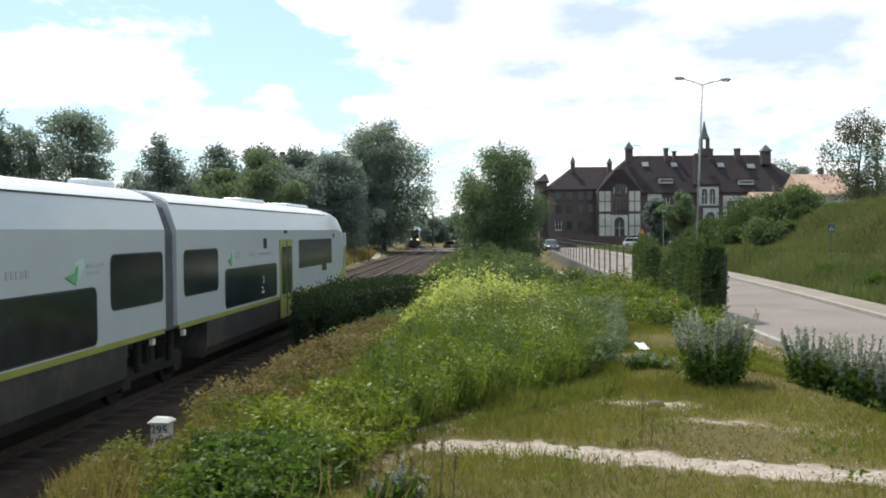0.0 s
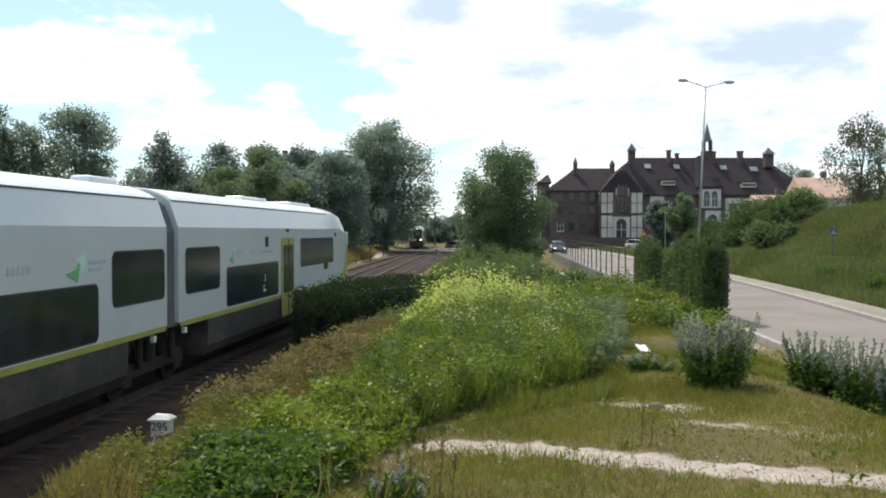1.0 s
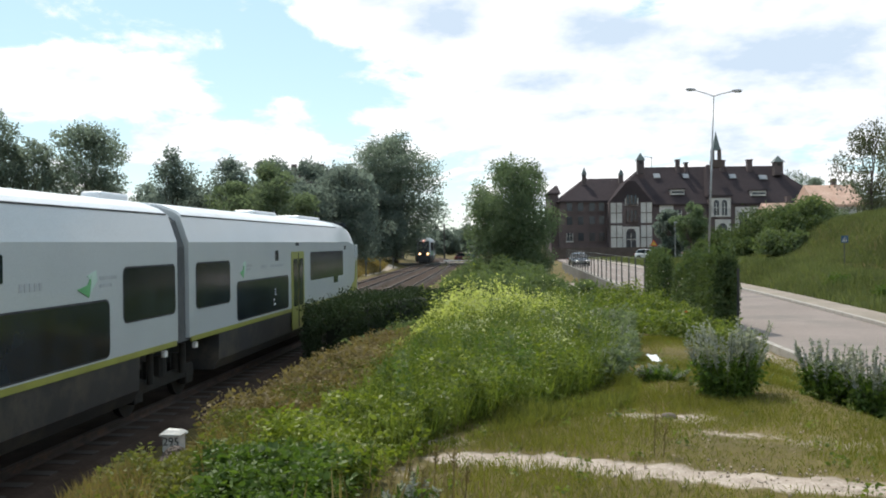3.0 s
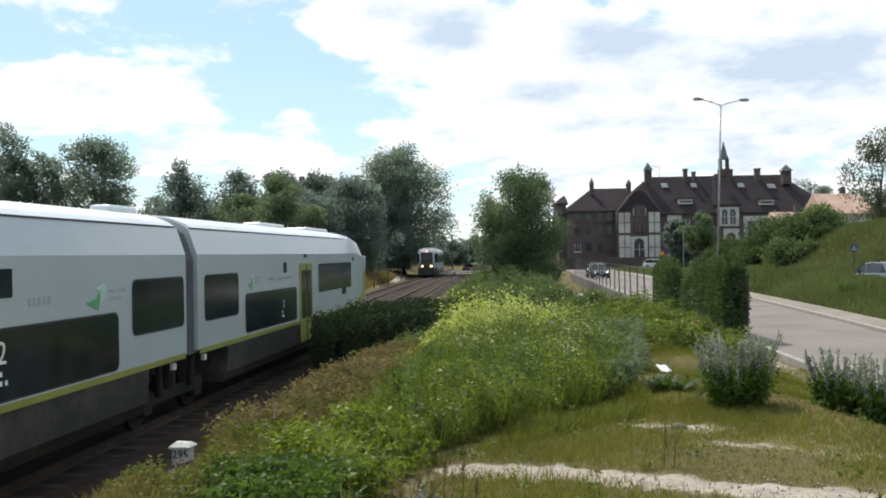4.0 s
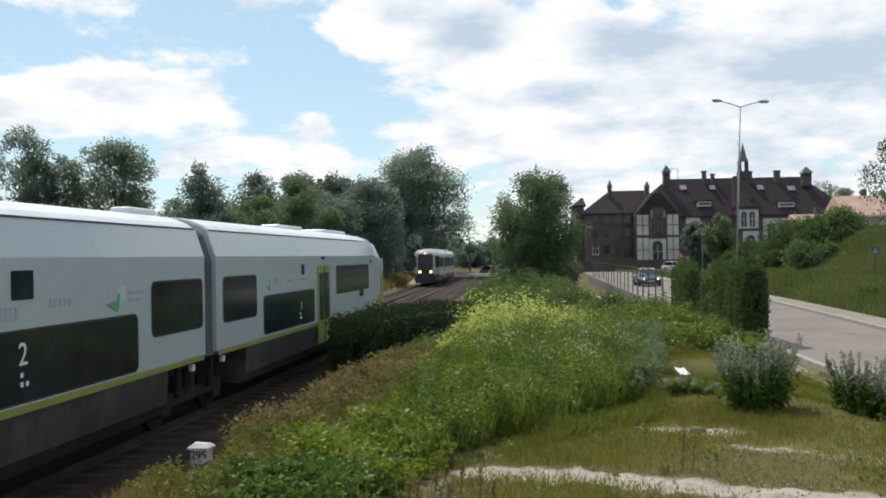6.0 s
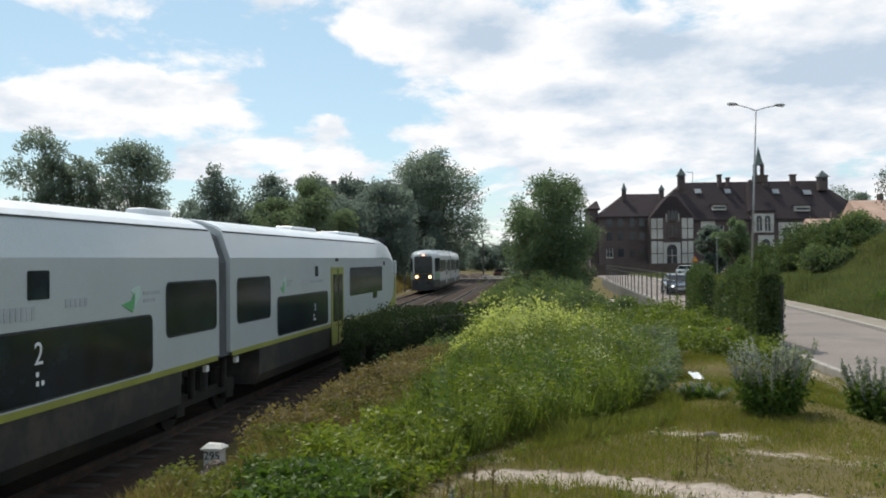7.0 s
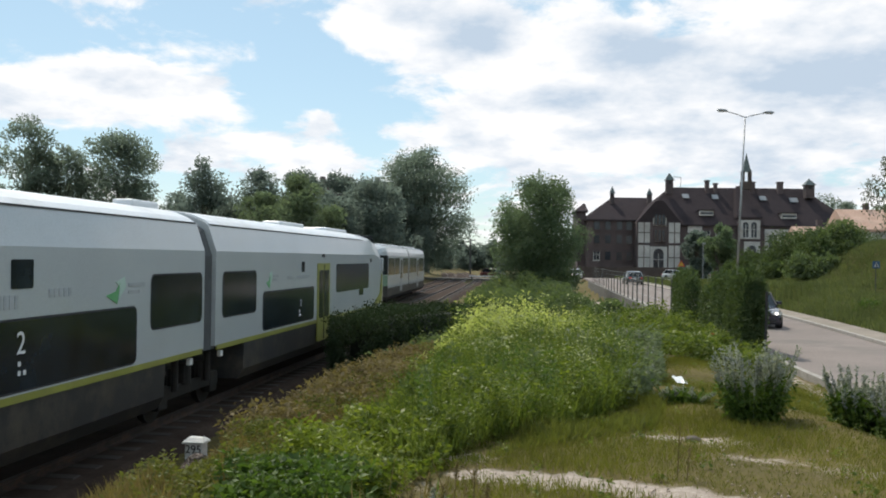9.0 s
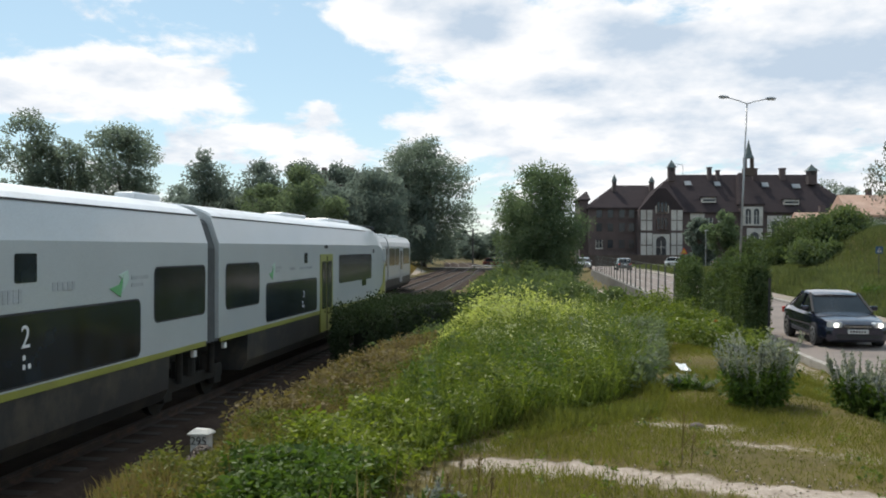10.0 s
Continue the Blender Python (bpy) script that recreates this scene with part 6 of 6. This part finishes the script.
    # longer grass where the weeds give way to turf
    p = scatter([(-0.4, 7.9), (1.0, 9.2), (2.1, 10.9), (2.6, 12.6), (3.0, 14.4), (2.2, 14.0), (1.4, 12.0), (0.4, 10.2), (-0.5, 8.8)], 9000, rng)
    tall = 0.06 + 0.17 * (0.5 + 0.5 * np.sin(p[:, 0] * 3.1 + 2 * np.sin(p[:, 1] * 1.9)))
    v, f = stalks(p, land(p[:, 0], p[:, 1]) - 0.02, tall, 0.011, rng, 0.45)
    tagged(raw("fringe_grass", v, f, M["leaf_olive"]), "longer yellowish green grass fringing the weeds", "grass", kind="stuff")
    # seedy, drying plants along the ballast
    dry = [(-3.7, 8.6), (-3.0, 7.0), (-2.4, 5.4), (-1.7, 5.4), (-1.6, 6.9), (-1.5, 9.2), (-1.1, 12), (-1.2, 15.5), (-1.0, 19.0), (-2.0, 22), (-2.7, 22), (-3.0, 20), (-3.25, 16), (-3.45, 13), (-3.5, 11)]
    p = scatter(dry, 30000, rng)
    by_stone = (np.abs(p[:, 0] / p[:, 1] + 0.312) < 0.036) & (p[:, 1] < 13.8)
    v, f = stalks(p, land(p[:, 0], p[:, 1]) - 0.02, np.where(by_stone, np.where(p[:, 1] > 12.6, 0.17, 0.06), 0.26), 0.011, rng, 0.35)
    tagged(raw("dry_grass", v, f, M["dry_grass"]), "straw-coloured dry grass along the ballast", "grass", kind="stuff")
    weed_patch("seeding_weeds", [(-3.05, 11.2), (-2.6, 8.6), (-1.4, 10.0), (-0.9, 12.4), (-0.6, 15), (-0.6, 18.0), (-1.2, 20.5), (-2.3, 21.5), (-2.8, 20), (-3.05, 15)], 2400, lambda x, y: 0.36 + 0.005 * y, M["brown_seed"],
               "brown seeding dock plants", 28, 26, 0.05, 0.10)
    weed_patch("slope_weeds", dry, 4200, lambda x, y: 0.30 + 0 * x, M["leaf_olive"], "small olive green weeds among dry grass", 29, 26, 0.034)
    # short turf
    turf = [(-2.5, 4.8), (7.5, 4.6), (8.0, 20), (6.5, 24), (3.0, 20), (2.8, 14), (0.5, 9.6), (-0.4, 6.8)]
    p = scatter(turf, 190000, rng)
    way = 7.84 - 0.56 * p[:, 0] + 0.10 * np.sin(p[:, 0] * 2.1) + 0.0175 * p[:, 0] * np.abs(p[:, 0])
    keep = (np.abs(p[:, 1] - way) > rng.uniform(0.10, 0.42, len(p))) | (p[:, 0] < -0.2)
    for px, py, r in ((2.42, 10.15, 0.40), (2.75, 8.8, 0.36)):
        keep &= np.hypot((p[:, 0] - px) / 1.5, p[:, 1] - py) > r * rng.uniform(0.3, 1.1, len(p))
    lush_up = 0.5 + 0.5 * np.sin(p[:, 0] * 1.7 + 0.6 * np.sin(p[:, 1] * 1.1)) * np.sin(p[:, 1] * 0.9 + 1.0)
    keep &= rng.uniform(0, 1, len(p)) < 0.35 + 0.65 * lush_up
    p, tall = p[keep], lush_up[keep]
    way3 = np.stack([rng.normal(0, 0.45, len(p)), rng.normal(0, 0.45, len(p)), np.ones(len(p))], axis=1)
    base = np.stack([p[:, 0], p[:, 1], land(p[:, 0], p[:, 1]) - 0.01], axis=1)
    v, f = leaf_quads(base, way3, 0.038 + 0.085 * tall, 0.0065, rng, 0.35)
    tagged(raw("short_grass", v, f, M["grass"]), "short yellowish green grass with bare spots", "grass", kind="stuff")
    # scattered small turf weeds
    weed_patch("turf_weeds", turf, 420, lambda x, y: 0.11 + 0 * x, M["leaf_weed"], "small weeds in the turf", 31, 16, 0.03, 0.10)
    # tall sparse stems near the camera
    p = scatter([(-1.0, 5.2), (0.2, 5.2), (0.3, 6.2), (-0.6, 6.4)], 60, rng)
    v, f = stalks(p, land(p[:, 0], p[:, 1]), 0.40, 0.012, rng, 0.18)
    tagged(raw("seed_stems", v, f, M["brown_seed"]), "thin brown seed stems", "weeds", kind="stuff")
    # bank grass beyond the pavement
    q = scatter([(13.8, 24), (17, 24), (26, 36), (45, 70), (44, 92), (24, 95), (18.0, 80), (16.0, 48)], 150000, rng)
    edge = road_right(q[:, 1]) + WALK_WIDE
    q = q[(q[:, 0] > edge + 0.05) & (np.abs(q[:, 0] - side_road_x(q[:, 1])) > 1.9)]
    ln = np.where(q[:, 0] < side_road_x(q[:, 1]), 0.46, 0.36)
    base = np.stack([q[:, 0], q[:, 1], land(q[:, 0], q[:, 1]) - 0.03], axis=1)
    v, f = leaf_quads(base, np.stack([rng.normal(0, 0.3, len(q)), rng.normal(0, 0.3, len(q)), np.ones(len(q))], axis=1), ln, 0.055, rng, 0.35)
    tagged(raw("bank_grass", v, f, M["grass_bank"]), "tall unmown grass on the bank", "grass", kind="stuff")
    for k, (x, y, h) in enumerate(((17.0, 35.0, 0.9), (18.0, 42.0, 0.8), (17.6, 30.5, 0.9), (19.0, 36.5, 0.9))):
        bush("bush", x, y, h, 0.6, 0.6, M["leaf_weed_dark"], "low dark weed clump on the bank", 140 + k, 900, 0.11)
    # verge beyond the far track
    q = scatter([(-24, 55), (-9.5, 55), (-7.5, 75), (-8.5, 100), (-9, 125), (-22, 125)], 30000, rng)
    q = q[q[:, 0] < track_x(q[:, 1]) - 6.6]
    base = np.stack([q[:, 0], q[:, 1], land(q[:, 0], q[:, 1]) - 0.03], axis=1)
    v, f = leaf_quads(base, np.stack([rng.normal(0, 0.3, len(q)), rng.normal(0, 0.3, len(q)), np.ones(len(q))], axis=1), 0.6, 0.11, rng, 0.35)
    tagged(raw("verge_grass", v, f, M["dry_grass"]), "dry yellow grass beside the far track", "grass", kind="stuff")
    # strip between main road and building
    q = scatter([(19, 88), (42, 96), (46, 148), (20.5, 148), (19.5, 110)], 26000, rng)
    base = np.stack([q[:, 0], q[:, 1], land(q[:, 0], q[:, 1]) - 0.03], axis=1)
    v, f = leaf_quads(base, np.stack([rng.normal(0, 0.3, len(q)), rng.normal(0, 0.3, len(q)), np.ones(len(q))], axis=1), 0.35, 0.11, rng, 0.35)
    tagged(raw("meadow_grass", v, f, M["grass_bank"]), "rough grass before the brick building", "grass", kind="stuff")
    # bugloss clumps
    spike_plant(3.55, 11.75, 41, "grey-green bugloss clump with bluish flower spikes", 84, 0.88, 0.70)
    for k, (x, y, h, w, n) in enumerate(((4.75, 11.5, 0.72, 0.5, 40), (5.15, 11.2, 0.80, 0.55, 48), (5.6, 11.0, 0.84, 0.55, 46), (6.0, 11.3, 0.8, 0.55, 40), (5.0, 12.0, 0.6, 0.4, 20), (5.7, 12.0, 0.6, 0.45, 22), (2.3, 13.8, 0.46, 0.4, 20), (2.6, 14.8, 0.44, 0.35, 16),
                                         (3.0, 13.3, 0.20, 0.6, 22), (2.2, 15.6, 0.66, 0.45, 24), (2.6, 16.8, 0.62, 0.45, 24), (3.1, 17.8, 0.6, 0.45, 24), (2.0, 17.8, 0.85, 0.4, 20), (2.9, 19.2, 0.8, 0.45, 24), (3.4, 20.4, 0.8, 0.45, 24),
                                         (-0.30, 5.7, 0.26, 0.3, 9))):
        spike_plant(x, y, 50 + k, "bugloss plant with grey-blue flower spikes", n, h, w)
    # poppies
    p = np.array([(6.0, 23.4)])
    for x, y in p:
        root = empty("poppy", pose(x, y, float(land(x, y))), label="red poppy among green weeds", category="flower")
        bm = bmesh.new()
        tube(bm, (0, 0, 0), (0.02, 0, 0.72), 0.006, sides=5)
        part("stem", bm, M["leaf_weed"], root)
        v, f = leaf_quads(np.tile([[0.02, 0, 0.72]], (8, 1)), np.stack([np.cos(np.arange(8) * .785), np.sin(np.arange(8) * .785), np.full(8, .5)], axis=1), 0.07, 0.07, rng)
        raw("petals", v, f, M["poppy"], root)


plant_low()


# ---- small things and stones ----
def small_things():
    # kilometre stone beside the track
    x, y = -4.29, 13.7
    root = empty("kilometre_stone", pose(x, y, -0.09, 0, 0, -6), label="small white kilometre stone with black numerals", category="marker stone")
    bm = bmesh.new()
    box(bm, -.14, .14, -.11, .11, -.2, .36, bevel=.02)
    part("shaft", bm, M["marker_white"], root)
    rings = [[(-.17, -.14, .36), (.17, -.14, .36), (.17, .14, .36), (-.17, .14, .36)], [(-.17, -.14, .385), (.17, -.14, .385), (.17, .14, .385), (-.17, .14, .385)],
             [(-.10, -.05, .445), (.12, -.05, .435), (.12, .06, .435), (-.10, .06, .445)]]
    part("cap", loft(rings), M["marker_white"], root, "white sloping cap")
    text_mesh("numerals", "295", 0.175, 0.004, M["black"], root, Matrix.Translation((0, -.114, .215)) @ Matrix.Rotation(radians(90), 4, "X"))
    # crumpled litter
    rng = np.random.default_rng(9)
    bm = bmesh.new()
    bmesh.ops.create_grid(bm, x_segments=7, y_segments=5, size=0.5)
    for v in bm.verts:
        v.co = Vector((v.co.x * 0.20, v.co.y * 0.22, 0.02 + 0.02 * abs(math.sin(v.co.x * 5)) + rng.normal(0, 0.004)))
    bmesh.ops.solidify(bm, geom=bm.faces[:], thickness=0.006)
    ob = part("litter", bm, M["paper"])
    ob.matrix_basis = pose(3.42, 15.4, float(land(3.42, 15.4)) + 0.12, 24, 6, 20)
    tagged(ob, "crumpled white piece of plastic litter in the grass", "litter")
    # a stone in the bare patch and a dry stalk by the path
    bm = bmesh.new()
    bmesh.ops.create_icosphere(bm, subdivisions=2, radius=0.075)
    for q in bm.verts:
        q.co = Vector((q.co.x * 1.3, q.co.y, q.co.z * 0.7)) * (1 + rng.normal(0, 0.07))
    ob = part("stone", bm, M["stone"], smooth=True)
    ob.matrix_basis = pose(2.38, 10.0, float(land(2.38, 10.0)) + 0.02)
    tagged(ob, "rounded brown stone on bare sandy ground", "stone")
    for sx, sy, hh in ((1.66, 7.5, 0.46), (1.72, 7.42, 0.3), (-0.15, 6.3, 0.4), (-0.32, 6.0, 0.36), (-0.02, 6.1, 0.42), (0.06, 5.8, 0.36), (-0.42, 5.7, 0.34), (-0.22, 5.6, 0.38)):
        root = empty("dry_stalk", pose(sx, sy, float(land(sx, sy))), label="dry branching weed stalk beside the path", category="plant")
        bm = bmesh.new()
        tube(bm, (0, 0, 0), (0.02, 0, hh), 0.006, 0.003, 5)
        for q in range(5):
            z = hh * (0.35 + 0.12 * q)
            tube(bm, (0.01, 0, z), (0.01 + 0.10 * math.cos(q * 2.4), 0.10 * math.sin(q * 2.4), z + 0.10), 0.003, 0.002, 4)
        part("stalk", bm, M["brown_seed"], root)
        wide, low = (0.04, 0.3) if sx > 1 else (0.008, 0.68)
        pts = np.stack([rng.normal(0.02, wide, 70), rng.normal(0, wide, 70), rng.uniform(low, 1.0, 70) * hh], axis=1)
        v, f = leaf_quads(pts, rng.normal(size=(70, 3)) + [0, 0, 0.8], 0.024, 0.009, rng)
        tagged(raw("seed_head", v, f, M["brown_seed"], root), kind="stuff")
    # loose ballast along the slope's foot
    n = 26000
    y = 7.0 + 33.0 * rng.uniform(0, 1, n) ** 1.5
    xx = track_x(y) + 3.0 + np.abs(rng.normal(0, 0.32, n)) * rng.choice((-0.8, 1.0), n)
    z = np.maximum(land(xx, y), np.interp(xx - track_x(y), (1.5, 2.25), (-0.17, -0.45))) + 0.01
    # heaped a little round the kilometre stone
    heap = rng.normal(0, 1, (420, 2)) * (0.22, 0.20) + (-4.24, 13.48)
    xx, y = np.concatenate([xx, heap[:, 0]]), np.concatenate([y, heap[:, 1]])
    z = np.concatenate([z, land(heap[:, 0], heap[:, 1]) + 0.30 * np.exp(-((heap[:, 0] + 4.24) ** 2 + (heap[:, 1] - 13.48) ** 2) / 0.06)])
    n = len(xx)
    r = rng.uniform(0.018, 0.048, n)
    octa = np.array([(1, 0, 0), (-1, 0, 0), (0, 1, 0), (0, -1, 0), (0, 0, 1), (0, 0, -1)], dtype=float)
    tri = np.array([(0, 2, 4), (2, 1, 4), (1, 3, 4), (3, 0, 4), (2, 0, 5), (1, 2, 5), (3, 1, 5), (0, 3, 5)])
    v = np.stack([xx, y, z], axis=1)[:, None] + octa[None] * r[:, None, None] * rng.uniform(0.6, 1.3, (n, 6, 1))
    f = (np.arange(n) * 6)[:, None, None] + tri[None]
    tagged(raw("loose_ballast", v.reshape(-1, 3), f.reshape(-1, 3), M["gravel"]), "loose brown ballast stones beside the track", "gravel", kind="stuff")
    n = 600
    xx = rng.uniform(-0.3, 5.5, n)
    y = 7.84 - 0.56 * xx + 0.0175 * xx * xx + rng.normal(0, 0.3, n)
    extra = rng.normal(0, 1, (500, 2)) * (0.8, 0.9) + (2.5, 9.6)
    xx, y = np.concatenate([xx, extra[:, 0]]), np.concatenate([y, extra[:, 1]])
    n = len(xx)
    z, r = land(xx, y) + 0.003, rng.uniform(0.005, 0.016, n)
    v = np.stack([xx, y, z], axis=1)[:, None] + octa[None] * r[:, None, None] * rng.uniform(0.6, 1.3, (n, 6, 1))
    f = (np.arange(n) * 6)[:, None, None] + tri[None]
    tagged(raw("path_gravel", v.reshape(-1, 3), f.reshape(-1, 3), M["sand"]), "small stones on the trodden path", "gravel", kind="stuff")
    # soil heap by the wall
    rings = []
    for k in range(6):
        q = k / 5
        rr = 1.9 * (1 - q) ** 0.8 + 0.05
        rings.append([(rr * math.cos(a) * (1 + .12 * math.sin(3 * a)), rr * 0.8 * math.sin(a), 0.85 * q ** 0.9 - 0.1) for a in np.linspace(0, 2 * math.pi, 15)[:-1]])
    ob = part("soil_heap", loft(rings), M["sand"], smooth=True)
    ob.matrix_basis = pose(6.2, 50.0, float(land(6.2, 50.0)) + 0.3)
    tagged(ob, "small heap of pale bare soil", "soil heap")


M["gravel"] = surface("loose_brown_gravel", (0.085, 0.068, 0.058), (0.22, 0.18, 0.155), 9, 60, 0.95, 0, 0.4)
M["sand"] = surface("pale_soil", (0.24, 0.19, 0.145), (0.40, 0.33, 0.265), 1.5, 18, 0.95, 0, 0.6)
small_things()
build_sleepers(near_track, 0.0)
build_sleepers(far_track, -3.4)


# ---- what moves ----
def motions():
    # railcar: about 13 m/s along the far track, slowing a little
    rows = []
    for t, y in ((0.0, 180.0), (1.0, 166.5), (2.0, 153.0), (3.5, 132.5), (4.5, 118.8), (5.5, 105.5), (6.2, 96.0), (7.5, 77.0), (8.0, 70.6), (9.0, 57.8), (10.0, 45.0)):
        x0, x1 = float(track_x(y)) - 3.3, float(track_x(y + 20.0)) - 3.3
        rows.append((t, pose(x0, y, 0, 0, 0, -math.degrees(math.atan2(x1 - x0, 20.0)))))
    walk(moving_railcar, rows)
    # the saloon comes down the main road
    way = [(0.0, 13.9, 112.0), (2.0, 13.6, 100.0), (3.5, 13.7, 92.0), (4.5, 13.85, 84.6), (5.5, 13.85, 76.4), (6.4, 13.45, 68.5), (7.4, 12.7, 58.0),
           (8.4, 12.1, 44.4), (8.8, 11.65, 39.0), (9.05, 11.1, 35.2), (9.35, 10.45, 30.9), (10.0, 9.97, 24.25)]
    rows = []
    for k, (t, x, y) in enumerate(way):
        a, b = way[max(k - 1, 0)], way[min(k + 1, len(way) - 1)]
        rows.append((t, pose(x, y, 0.515, 0, 0, -math.degrees(math.atan2(a[1] - b[1], a[2] - b[2])))))
    walk(navy_car, rows)
    # a silver car follows slowly from the level crossing
    rows = [(t, pose(x, y, 0.515, 0, 0, -3)) for t, x, y in ((0.0, 12.4, 150.0), (6.5, 12.6, 146.0), (7.5, 13.0, 134.0), (8.0, 13.5, 128.0), (8.8, 13.5, 125.0), (9.5, 13.6, 122.0), (10.0, 13.7, 119.0))]
    walk(silver_car, rows)
    # the grey estate drives away down the side road and joins the main one
    way = [(0.0, 25.6, 18.0, 1.45), (2.2, 24.6, 34.0, 1.25), (3.5, 23.4, 46.0, 0.98), (4.5, 21.9, 58.5, 0.74), (5.1, 21.2, 66.0, 0.64), (6.2, 19.4, 77.0, 0.54),
           (7.4, 17.7, 88.0, 0.515), (8.4, 17.4, 98.0, 0.515), (9.3, 17.3, 107.0, 0.515), (10.0, 17.6, 114.0, 0.515)]
    rows = []
    for k, (t, x, y, z) in enumerate(way):
        a, b = way[max(k - 1, 0)], way[min(k + 1, len(way) - 1)]
        rows.append((t, pose(x, y, z, 0, 0, 180 - math.degrees(math.atan2(b[1] - a[1], b[2] - a[2])))))
    walk(grey_car, rows)


motions()
